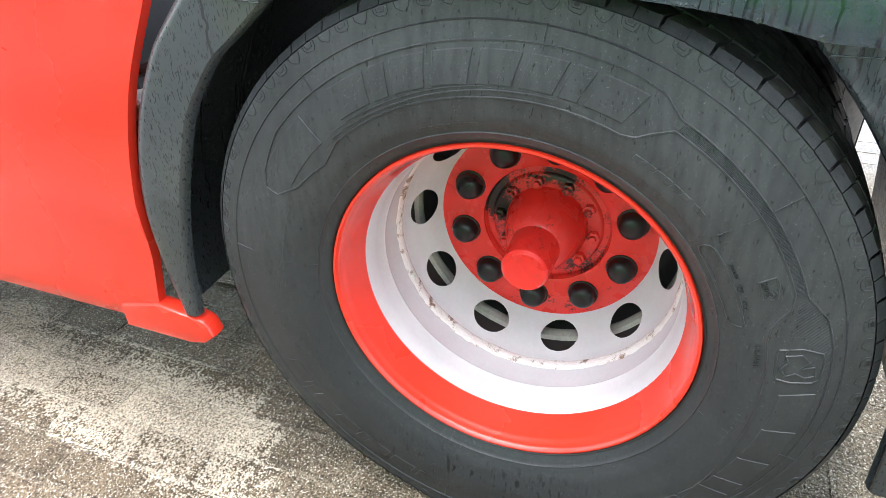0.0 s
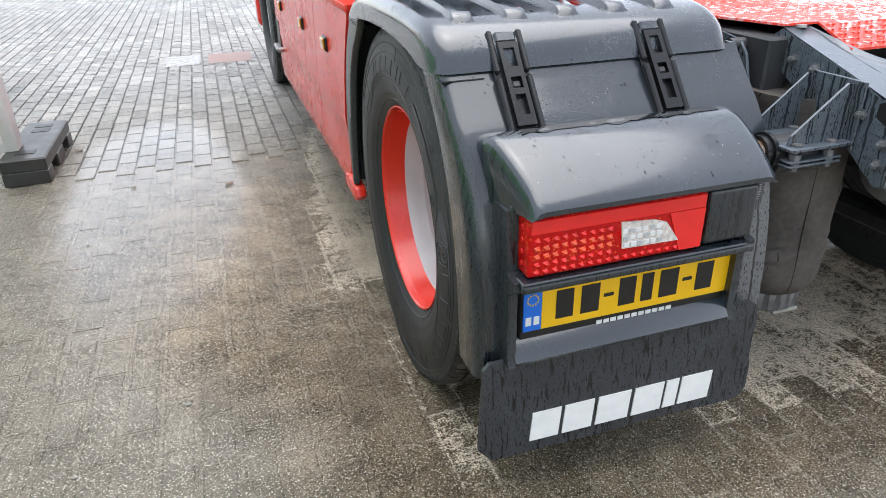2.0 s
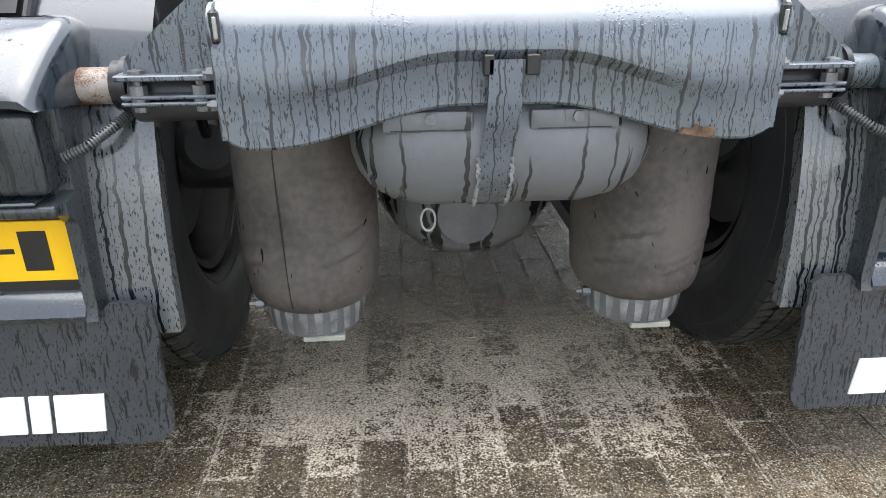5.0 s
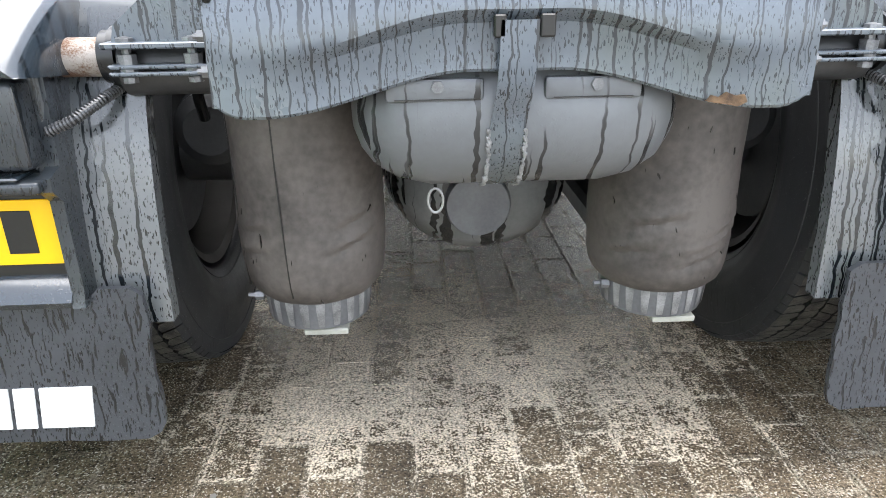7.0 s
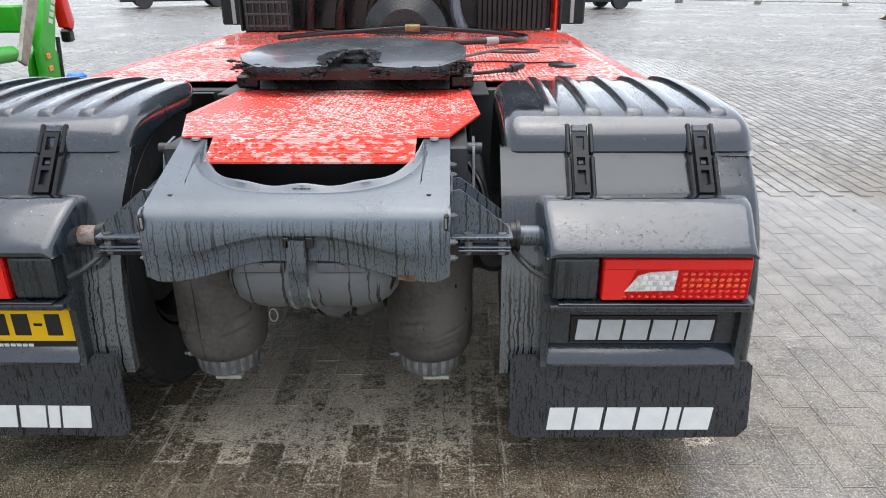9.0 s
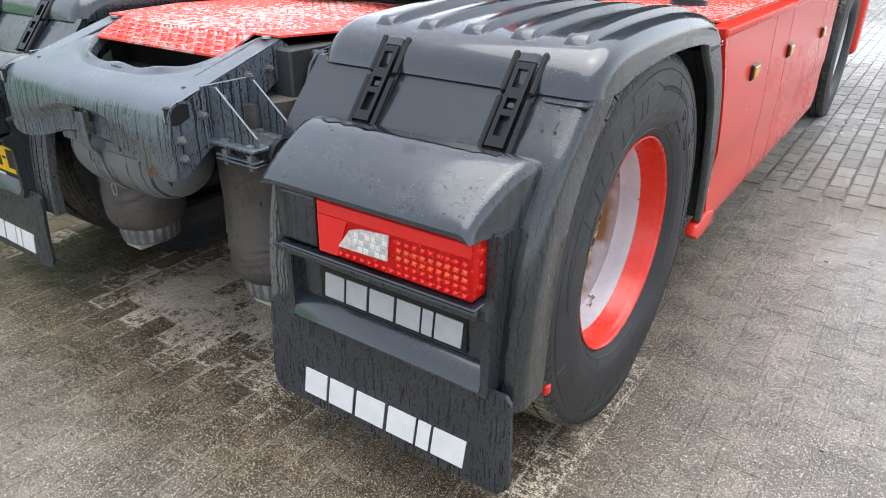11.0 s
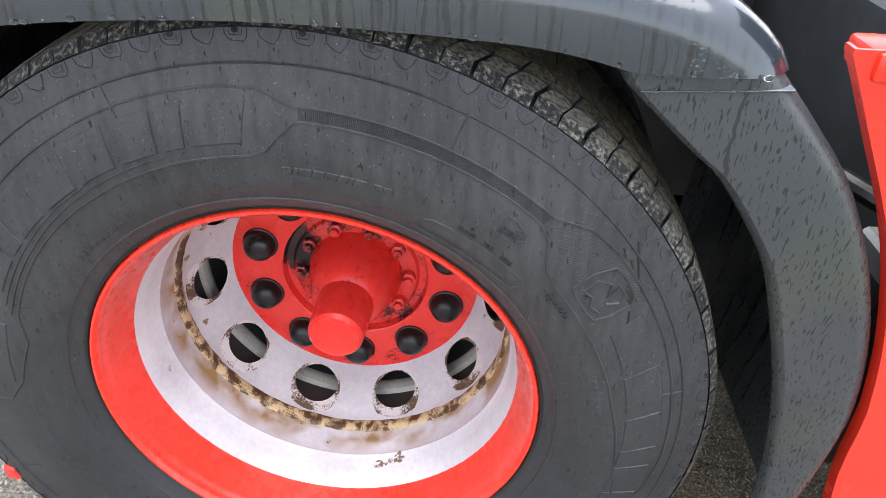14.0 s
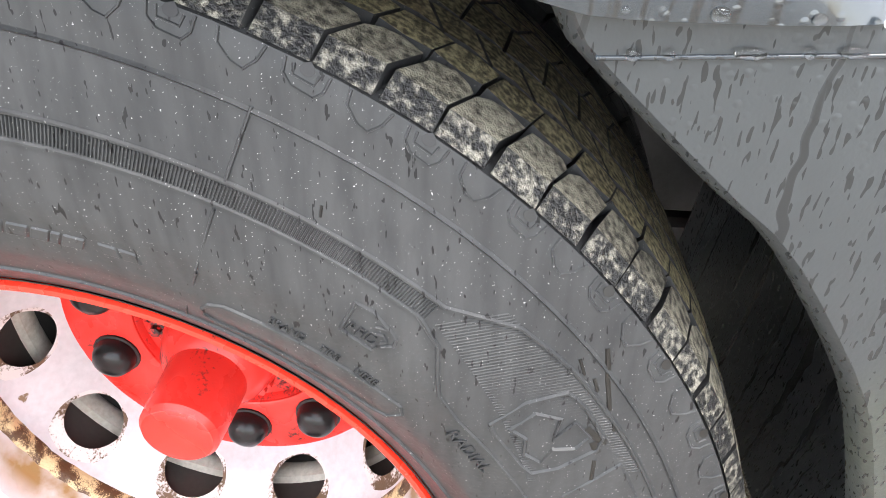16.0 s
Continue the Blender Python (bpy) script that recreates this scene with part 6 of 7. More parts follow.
for s in (1, -1):
    part("catwalk_slot", boxed(s * 0.98, s * 1.10, 2.05, 2.11, 1.034, 1.0365, bevel=0.001), INK_AND_SHADE, truck)
    part("chassis_rail", boxed(s * 0.385, s * 0.455, -0.45, 5.2, 0.74, 1.012, bevel=0.006), DARKSTEEL, truck)
    # air spring with its seam, creases and pedestal
    sp = empty("air_spring", truck, label="dusty rubber air spring bellows on steel pedestal")
    shape = [(0, 0), (0, 0.10), (0.008, 0.114), (0.020, 0.1245), (0.035, 0.131)]
    shape += [(0.05 + 0.008 * k, float(np.interp(0.05 + 0.008 * k, [0.05, 0.095, 0.14, 0.25, 0.30], [0.1345, 0.1375, 0.1385, 0.136, 0.1375]))) for k in range(31)]
    bm = lathe(bmesh.new(), shape + [(0.40, 0.138), (0.55, 0.139), (0.55, 0)], 96, pose(s * 0.337, -0.46, 0.338, 0, -90, 0))
    # soft folds where the bellows roll over the pedestal
    folds = [(0.075, -1.2, 0.7), (0.100, -1.0, 0.9), (0.128, -0.8, 0.6), (0.150, -1.9, 0.5), (0.088, -2.3, 0.5)] if s > 0 else [(0.105, -2.4, 0.45), (0.150, -2.3, 0.4), (0.120, -0.9, 0.5), (0.165, -0.8, 0.4)]
    for v in bm.verts:
        q = v.co - Vector((s * 0.337, -0.46, v.co.z))
        if q.length > 0.11:
            a = math.atan2(q.y, q.x)
            low = max(0, 1 - (v.co.z - 0.34) / 0.16)
            move = 0.0010 * math.sin(a * 9 + v.co.z * 40) * low + 0.003 * noise.noise(v.co * 9)
            for zf, af, wf in folds:
                reach = max(0.0, 1 - ((a - af) / wf) ** 2)
                t = (v.co.z - 0.338 - zf - 0.030 * (a - af)) / 0.009
                move += reach * (0.0042 * math.exp(-(t - 1.2) ** 2) - 0.0052 * math.exp(-t * t))
            v.co += q.normalized() * move
    part("bellows", bm, AIRBAG, sp)
    for dx in ((-0.035, -0.125) if s < 0 else ()):
        dy = -math.sqrt(0.1385 ** 2 - dx * dx)
        part("bellows_seam", hose(bmesh.new(), [(s * 0.337 + dx, -0.46 + dy, 0.86), (s * 0.337 + dx, -0.46 + dy + 0.001, 0.6), (s * 0.337 + dx + 0.004, -0.46 + dy + 0.001, 0.42), (s * 0.337 + dx + 0.006, -0.46 + dy * 0.93, 0.365)], 0.0016, 6), INK_AND_SHADE, sp)
    bm = lathe(bmesh.new(), [(0, 0), (0, 0.090), (0.004, 0.098), (0.014, 0.1000), (0.050, 0.1045), (0.068, 0.106), (0.068, 0)], 60, pose(s * 0.337, -0.46, 0.281, 0, -90, 0))
    part("pedestal", bm, PEDESTAL, sp)
    # ribs in a paler tone than the casting between them
    for q in range(22):
        bm = bmesh.new()
        sheet(bm, [[(r * math.cos(a), r * math.sin(a), z) for a in (-w, -w * 0.6, w * 0.6, w)] for r, z, w in ((0.0985, 0.008, 0.045), (0.1018, 0.012, 0.060), (0.1055, 0.048, 0.078), (0.1065, 0.066, 0.080))])
        bm.transform(Matrix.Translation((s * 0.337, -0.46, 0.281)) @ pose(0, 0, 0, 0, 0, q * 360 / 22))
        part("flute", bm, PEDESTAL_RIB, sp)
    part("pedestal_foot", boxed(s * 0.337 - 0.022, s * 0.337 + 0.062, -0.55, -0.44, 0.268, 0.2805, bevel=0.002), CREAM, sp, "cream spacer under the pedestal")
    part("side_nut", lathe(bmesh.new(), [(0, 0.010), (0.016, 0.010), (0.017, 0.005), (0.030, 0.005), (0.030, 0)], 6, Matrix.Translation((s * 0.337 - 0.1, -0.50, 0.335)) @ pose(0, 0, 0, 0, 0, 180)), BOLT, sp)
    # brake chamber and inner odds
    bc = empty("brake_chamber", truck, label="dirty black brake chamber")
    part("can", lathe(bmesh.new(), [(0, 0), (0, 0.05), (0.02, 0.075), (0.07, 0.078), (0.075, 0.085), (0.085, 0.085), (0.09, 0.078), (0.15, 0.07), (0.17, 0.04), (0.17, 0)], 28, pose(s * 0.55, -0.33, 0.62, 0, 0, 90)), DARKSTEEL, bc)
    part("rod", rod(bmesh.new(), (s * 0.55, -0.2, 0.62), (s * 0.55, -0.02, 0.60), 0.012), DARKSTEEL, bc)
    part("air_hose", hose(bmesh.new(), [(s * 0.55, -0.34, 0.65), (s * 0.53, -0.42, 0.74), (s * 0.50, -0.36, 0.86), (s * 0.46, -0.30, 0.92)], 0.011), BLACK, truck, "black air hose")
    part("spring_beam", boxed(min(s * 0.29, s * 0.39), max(s * 0.29, s * 0.39), -0.55, 0.75, 0.30, 0.37, bevel=0.015), DARKSTEEL, truck)

tank = empty("air_tank", truck, label="grey painted air tank held by a steel strap")
bm = lathe(bmesh.new(), [(-0.250, 0), (-0.247, 0.03), (-0.236, 0.06), (-0.215, 0.088), (-0.18, 0.109), (-0.13, 0.12), (0.13, 0.12), (0.18, 0.109), (0.215, 0.088), (0.236, 0.06), (0.247, 0.03), (0.250, 0)], 56, pose(0.016, -0.645, 0.716))
part("shell", bm, TANK, tank)
bm = bmesh.new()
fall = [(-0.7975, 0.850), (-0.7975, 0.800), (-0.7965, 0.772), (-0.788, 0.750), (-0.7725, 0.728)]
fall += [(-0.645 - 0.1225 * math.sin(radians(a)), 0.716 + 0.1225 * math.cos(radians(a))) for a in range(92, 232, 7)]
sheet(bm, [[(0.002 - 0.010 * min(1, k / 6) + dx, y, z) for dx in (-0.025, 0.025)] for k, (y, z) in enumerate(fall)], 0.003)
part("strap", bm, CHASSIS, tank)
for dx in (-0.026, 0.026):
    # rough welded bead along each edge of the strap
    bm = bmesh.new()
    rnd = random.Random(int(dx * 1000))
    for a in np.arange(97, 205, 1.6):
        bmesh.ops.create_icosphere(bm, subdivisions=1, radius=rnd.uniform(0.0022, 0.0042), matrix=Matrix.Translation((-0.008 + dx + rnd.uniform(-0.0015, 0.0015), -0.645 - 0.1232 * math.sin(radians(a)), 0.716 + 0.1232 * math.cos(radians(a)))))
    part("strap_bead", bm, PEDESTAL_RIB, tank)
for x0, x1 in ((-0.026, -0.022), (0.034, 0.042)):
    part("slot", boxed(x0 - 0.006, x1 + 0.006, -0.7975, -0.784, 0.828, 0.857, bevel=0.002), INK_AND_SHADE, tank)
for xa in (-0.105, 0.115):
    bm = boxed(xa - 0.072, xa + 0.064, -0.766, -0.752, 0.742, 0.774, bevel=0.006, seg=2)
    part("mount", bm, TANK, tank)
    part("mount_slot", boxed(xa - 0.060, xa + 0.052, -0.7668, -0.7655, 0.7450, 0.7464, bevel=0.0005), INK_AND_SHADE, tank)
    part("mount_nut", lathe(bmesh.new(), [(0, 0.009), (0.006, 0.009), (0.006, 0)], 6, pose(xa, -0.765, 0.763, 0, 0, -90)), BOLT, tank)
bm = bmesh.new()
for k in range(20):
    a, b2 = radians(18 * k), radians(18 * (k + 1))
    rod(bm, (-0.108 + 0.012 * math.cos(a), -0.685, 0.575 + 0.02 * math.sin(a)), (-0.108 + 0.012 * math.cos(b2), -0.685, 0.575 + 0.02 * math.sin(b2)), 0.0022, 6)
part("drain_ring", bm, GALVANISED, tank, "wire pull ring of the drain valve")

part("frame_plate", boxed(-0.383, 0.383, -0.32, 3.45, 0.930, 0.940), DARKSTEEL, truck, "dark plate between the chassis rails")
part("mounting_plate", boxed(-0.56, 0.56, 0.40, 0.74, 1.013, 1.025, bevel=0.003), DARKSTEEL, truck, "dark mounting plate under the coupling")
# unseen shaft, added to cut the light below the frame
part("unseen_prop_shaft", rod(bmesh.new(), (0.0, 0.25, 0.50), (0.0, 2.9, 0.72), 0.07, 20), DARKSTEEL, truck)
axle = empty("rear_axle", truck, label="dark steel rear axle housing with round cover")
part("housing", lathe(bmesh.new(), [(-0.20, 0), (-0.195, 0.09), (-0.17, 0.14), (-0.12, 0.18), (-0.02, 0.20), (0.15, 0.18), (0.3, 0.13), (0.3, 0)], 48, pose(0.01, -0.06, 0.455, 0, 0, 90) @ Matrix.Diagonal((1, 1.12, 0.90, 1))), HOUSING, axle)
part("cover", lathe(bmesh.new(), [(-0.218, 0), (-0.218, 0.070), (-0.205, 0.075), (-0.19, 0.075)], 40, pose(-0.002, -0.085, 0.437, 0, 0, 90) @ Matrix.Diagonal((1, 0.98, 0.98, 1))), PEDESTAL, axle, "round grey cover disc")
part("axle_tube", rod(bmesh.new(), (-0.7, 0, ZC), (0.7, 0, ZC), 0.08, 28), DARKSTEEL, axle)

# ---- fifth wheel ----
fw = empty("fifth_wheel", truck, label="greasy grey fifth wheel coupling plate")
outl = [(-0.10, 0.30), (-0.20, 0.275), (-0.36, 0.29), (-0.43, 0.36), (-0.465, 0.46), (-0.47, 0.75), (-0.42, 0.95), (-0.30, 1.12), (-0.14, 1.19), (0.14, 1.19), (0.30, 1.12), (0.42, 0.95), (0.47, 0.75), (0.465, 0.46), (0.43, 0.36), (0.36, 0.29), (0.20, 0.275), (0.10, 0.30), (0.055, 0.50), (0.045, 0.62), (0, 0.66), (-0.045, 0.62), (-0.055, 0.50)]
bm = bmesh.new()
top = [bm.verts.new((x, y, 1.178 - (0.03 * max(0, (0.45 - y) / 0.17)))) for x, y in outl]
f0 = bm.faces.new(top)
ext = bmesh.ops.extrude_face_region(bm, geom=[f0])["geom"]
bmesh.ops.translate(bm, verts=[v for v in ext if isinstance(v, bmesh.types.BMVert)], vec=(0, 0, -0.05))
bmesh.ops.bevel(bm, geom=list(bm.edges), offset=0.005, segments=2, affect="EDGES", profile=0.5)
bm.normal_update()
for f in bm.faces:
    f.material_index = 0 if abs(f.normal.z) > 0.85 else 1
part("top_plate", bm, PLATE_TOP, fw, mats=[GREASE])
part("pedestal", prism(bmesh.new(), [(0.46, 1.034), (0.50, 1.13), (0.95, 1.13), (1.05, 1.034)], -0.40, 0.40, bevel=0.008), GREASE, fw)
part("skirt_edge", prism(bmesh.new(), [(0.34, 1.09), (0.33, 1.128), (0.42, 1.128), (0.42, 1.09)], -0.40, 0.40, bevel=0.006), GREASE, fw)
bm = bmesh.new()
for k in range(60):
    rnd = random.Random(k)
    t = rnd.uniform(0, 1)
    sgn = rnd.choice((-1, 1))
    p = Vector((sgn * (0.055 + 0.06 * (1 - t) + rnd.uniform(-0.012, 0.02)), 0.30 + 0.33 * t, 1.172 - 0.03 * max(0, 1 - t * 2.2)))
    bmesh.ops.create_icosphere(bm, subdivisions=1, radius=rnd.uniform(0.008, 0.024), matrix=Matrix.Translation(p) @ Matrix.Diagonal((1.3, 1.6, 0.5, 1)))
for k in range(150):
    rnd = random.Random(500 + k)
    t = rnd.uniform(0, 1)
    x = (0.09 + 0.39 * t) * rnd.choice((-1, 1))
    y = 0.28 + 0.10 * max(0, t - 0.6) * 2.2
    z = 1.178 - 0.03 * max(0, (0.45 - y) / 0.17) + rnd.uniform(-0.045, 0.001)
    bmesh.ops.create_icosphere(bm, subdivisions=1, radius=rnd.uniform(0.005, 0.014), matrix=Matrix.Translation((x, y + rnd.uniform(-0.006, 0.02), z)) @ Matrix.Diagonal((1.6, 1.0, 0.6, 1)))
tagged(part("grease", bm, GREASE, fw, "lumps of black grease round the throat"), kind="stuff")
part("jaw", lathe(bmesh.new(), [(-0.04, 0), (-0.04, 0.075), (0.02, 0.075), (0.024, 0.05), (0.024, 0)], 28, pose(0, 0.60, 1.13, 0, -90, 0)), GREASE, fw)
for s in (1, -1):
    part("foot", boxed(s * 0.40, s * 0.50, 0.48, 0.70, 1.034, 1.09, bevel=0.01), GREASE, fw)
    part("foot_bolt", lathe(bmesh.new(), [(0, 0.018), (0.03, 0.016), (0.03, 0)], 8, pose(s * 0.46, 0.56, 1.09, 0, -90, 0)), DARKSTEEL, fw)
part("release_handle", hose(bmesh.new(), [(0.45, 1.0, 1.10), (0.70, 1.55, 1.08), (0.86, 1.62, 1.07), (0.90, 1.55, 1.07), (0.80, 1.48, 1.07), (0.62, 1.42, 1.08)], 0.0075), DARKSTEEL, fw, "bent round-bar release handle")

# hoses and valves lying on the catwalk
part("suzi_hose", hose(bmesh.new(), [(-0.78, 2.45, 1.066), (-0.55, 2.75, 1.066), (-0.27, 2.93, 1.07), (0.115, 2.96, 1.09), (0.55, 2.88, 1.075), (0.86, 2.65, 1.066), (0.92, 2.42, 1.066), (0.80, 2.2, 1.066), (0.5, 2.0, 1.075), (0.30, 1.85, 1.08), (0.1, 1.7, 1.06)], 0.017, 14), BLACK, truck, "black rubber hose on the catwalk")
part("coupling", rod(bmesh.new(), (0.06, 2.962, 1.09), (0.17, 2.957, 1.09), 0.028, 16), BRASS, truck, "brass hose coupling")
part("clamp", rod(bmesh.new(), (0.62, 2.08, 1.072), (0.70, 2.13, 1.07), 0.028, 16), GALVANISED, truck)
part("thin_cable", hose(bmesh.new(), [(0.45, 1.25, 1.045), (0.65, 1.32, 1.042), (0.82, 1.26, 1.042), (1.0, 1.30, 1.042)], 0.005), BLACK, truck)
part("valve", lathe(bmesh.new(), [(0, 0), (0, 0.012), (0.03, 0.013), (0.035, 0.020), (0.065, 0.022), (0.07, 0.015), (0.10, 0.018), (0.115, 0.011), (0.115, 0)], 20, pose(0.66, 0.86, 1.056, 0, -8, 35)), BLACK, truck, "black rubber valve body")
part("valve_hose", hose(bmesh.new(), [(0.46, 0.78, 1.05), (0.56, 0.80, 1.055), (0.67, 0.87, 1.056)], 0.009), BLACK, truck)
part("drain_cover", lathe(bmesh.new(), [(0, 0.075), (0.012, 0.07), (0.016, 0.03), (0.016, 0)], 24, pose(0.98, 1.18, 1.034, 0, -90, 0)), BLACK, truck, "round black cover")
cap = empty("filler_cap", truck, label="blue filler cap on white neck")
part("neck", lathe(bmesh.new(), [(-0.04, 0), (-0.04, 0.040), (0.01, 0.040), (0.012, 0)], 24, pose(-1.215, 0.56, 1.045, 0, -90, 0)), WHITE, cap)
part("cap", lathe(bmesh.new(), [(0.0, 0.034), (0.010, 0.042), (0.034, 0.040), (0.045, 0.028), (0.047, 0)], 24, pose(-1.215, 0.56, 1.045, 0, -90, 0)), BLUE, cap)

# ---- side skirts ----
def skirt(s):
    k = empty("side_skirt", truck, label="glossy wet red side skirt with amber markers")
    # rear edge follows the mudguard; panels stand a little proud of each other
    edge = [(0.51, 1.03), (0.54, 0.975), (0.607, 0.848), (0.65, 0.72), (0.672, 0.60), (0.688, 0.48), (0.698, 0.40)]
    P = resample(edge, 16)
    zs = [p.y for p in P]

    def bulge(z):
        # upper part flat, a soft crease, tucked under at the foot
        return float(np.interp(z, [0.29, 0.33, 0.42, 0.55, 0.62, 1.03], [1.262, 1.292, 1.300, 1.297, 1.304, 1.296]))
    first = True
    for y0, y1 in ((None, 1.285), (1.293, 1.625), (1.633, 2.565), (2.573, 2.95)):
        rows = []
        for z in [1.035] + zs + [0.36, 0.33, 0.305]:
            ya = y0
            if y0 is None:
                ya = float(np.interp(-z, [-p.y for p in P], [p.x for p in P])) if z > 0.40 else 0.70
            if y1 > 2.9:
                y_end = y1 + 0.10 * max(0, (z - 0.55)) if z > 0.5 else y1
            else:
                y_end = y1 + 0.05 * (0.65 - z)
            ya2 = ya + (0.05 * (0.65 - z) if y0 is not None else 0)
            n = 8
            row = []
            for j in range(n + 1):
                y = ya2 + (y_end - ya2) * j / n
                x = bulge(z)
                if y0 is None and 0.36 < z < 0.60:
                    x -= 0.012 * max(0, 1 - abs(z - 0.47) / 0.12) * max(0, 1 - (y - 0.7) / 0.55)
                row.append((s * x, y, z))
            rows.append([(s * (abs(row[0][0]) - 0.02), row[0][1], z)] + row + [(s * (abs(row[-1][0]) - 0.02), row[-1][1], z)])
        part("panel", sheet(bmesh.new(), rows, 0.004), RED, k)
    # foot lip that ends in a rounded nose behind the wheel
    bm = prism(bmesh.new(), [(0.575, 0.335), (0.585, 0.362), (0.60, 0.372), (0.70, 0.385), (0.80, 0.36), (0.80, 0.305), (0.64, 0.303), (0.60, 0.312)], s * 1.262, s * 1.304, bevel=0.01)
    part("nose", bm, RED, k, "rounded red nose of the skirt foot")
    part("top_rail", boxed(s * 1.235, s * 1.302, 0.53, 3.2, 1.008, 1.034, bevel=0.005, seg=2), RED, k)
    for y, z in ((1.0, 0.838), (1.665, 0.83), (2.58, 0.81)):
        mk = part("marker_lamp", boxed(s * 1.290, s * 1.310, y - 0.042, y + 0.042, z - 0.028, z + 0.028, bevel=0.004), BLACK, k)
        part("marker_lens", boxed(s * 1.309, s * 1.317, y - 0.036, y + 0.036, z - 0.022, z + 0.022, bevel=0.003), AMBER, mk, "amber side marker lens")
    if s < 0:
        part("step_recess", boxed(-1.305, -1.25, 2.80, 2.98, 0.52, 0.70, bevel=0.01), INK_AND_SHADE, k)
        part("step", boxed(-1.335, -1.26, 2.78, 3.0, 0.50, 0.53, bevel=0.008), GALVANISED, k, "bright metal step")
    return k


for side_sign in (1, -1):
    skirt(side_sign)

# ---- tanks behind the skirts ----
for s in (1, -1):
    part("fuel_tank", boxed(s * 0.52, s * 1.22, 0.78, 2.75, 0.36, 0.98, bevel=0.09, seg=4), DARKSTEEL, truck, "dark fuel tank behind the skirt")
    part("tank_bracket", boxed(s * 0.46, s * 1.2, 0.70, 0.76, 0.40, 1.0, bevel=0.01), DARKSTEEL, truck)
    part("wheel_well_wall", boxed(s * 0.475, s * 0.49, 0.30, 0.74, 0.45, 1.0, bevel=0.004), DARKSTEEL, truck)
    part("cable_sleeve", hose(bmesh.new(), [(s * 1.18, 0.60, 0.86), (s * 1.24, 0.70, 0.83), (s * 1.2, 0.80, 0.84)], 0.012), BLACK, truck)
    part("skirt_hook", boxed(s * 1.16, s * 1.24, 0.66, 0.72, 0.75, 0.79, bevel=0.006), GALVANISED, truck)

# ---- cab and front wheels ----
cab = empty("cab", truck, label="red cab rear with dark wall and side fairings")
part("shell", boxed(-1.22, 1.22, 3.62, 5.75, 1.06, 3.55, bevel=0.10, seg=3), RED, cab)
# unseen engine and bumper, added to block light coming in from the front
part("unseen_engine_block", boxed(-0.74, 0.74, 3.75, 5.55, 0.30, 1.055, bevel=0.06, seg=2), DARKSTEEL, cab, "unseen dark engine block added to keep light from under the truck")
part("unseen_front_bumper", boxed(-1.24, 1.24, 5.55, 5.80, 0.28, 1.056, bevel=0.05, seg=3), RED, cab, "unseen red front bumper added to keep light from under the truck")
part("rear_wall", boxed(-1.235, 1.235, 3.56, 3.62, 1.036, 3.5, bevel=0.01), BLACK, cab)
for s in (1, -1):
    part("fairing", prism(bmesh.new(), [(3.35, 1.03), (3.35, 3.4), (3.75, 3.5), (3.75, 1.03)], s * 1.238, s * 1.266, bevel=0.008), RED, cab)
    part("fairing_edge", boxed(s * 1.262, s * 1.29, 3.30, 3.42, 1.04, 3.3, bevel=0.01), BLACK, cab)
    part("side_flap", boxed(s * 1.32, s * 1.52, 3.58, 3.62, 1.07, 1.6, bevel=0.012), BLACK, cab)
    part("flap_stripe", boxed(s * 1.40, s * 1.43, 3.575, 3.58, 1.08, 1.55), GREY_BADGE, cab)
grille = part("intake_box", boxed(-1.26, -0.86, 3.30, 3.56, 1.034, 1.60, bevel=0.012), BLACK, cab)
for k in range(5):
    part("grille_slat", boxed(-1.24, -0.88, 3.285, 3.30, 1.07 + 0.09 * k, 1.09 + 0.09 * k, bevel=0.003), DARKSTEEL, grille)
for k in range(7):
    part("grille_bar", boxed(-1.23 + 0.055 * k, -1.22 + 0.055 * k, 3.282, 3.292, 1.05, 1.55), DARKSTEEL, grille)
part("gearbox", lathe(bmesh.new(), [(0, 0), (0, 0.2), (0.1, 0.33), (0.5, 0.36), (0.5, 0)], 32, pose(0.05, 3.05, 1.02, 0, 0, 90)), GREASE, cab)
for k in range(5):
    part("cooling_hose", hose(bmesh.new(), [(-0.75 + 0.25 * k, 3.4, 1.05), (-0.70 + 0.25 * k, 3.35, 1.3), (-0.55 + 0.25 * k, 3.42, 1.5)], 0.045), BLACK, cab)
part("support_arm", hose(bmesh.new(), [(0.42, 3.35, 1.5), (0.44, 3.32, 1.2), (0.50, 3.3, 1.04)], 0.05), CHASSIS, cab)
for k in range(14):
    part("spray_bristle", boxed(0.62 + 0.04 * k, 0.655 + 0.04 * k, 3.38, 3.40, 1.04, 1.5, bevel=0.004), BLACK, cab)
for s in (1, -1):
    w = empty("front_wheel", truck, m=pose(s * 1.10, 4.35, ZC, 0, 0, 0 if s > 0 else 180))
    settle_tyre(part("tyre", tyre_mesh(), RUBBER, w, "black front tyre"))
    settle_tyre(tagged(part("tread", tread_mesh(), RUBBER, w, mats=[TREAD_WET, RUBBER, TREAD_WET, INK_AND_SHADE]), kind="stuff"))
    part("rim", lathe(bmesh.new(), [(0.12, 0.306), (0.10, 0.28), (0.05, 0.26), (0.06, 0.2), (0.11, 0.15), (0.12, 0)], 48), SILVER, w)
part("tyre_tag", boxed(1.264, 1.280, -0.496, -0.472, 0.304, 0.334, bevel=0.005), RED_HUB, truck, "scrap of red plastic on the tyre edge")


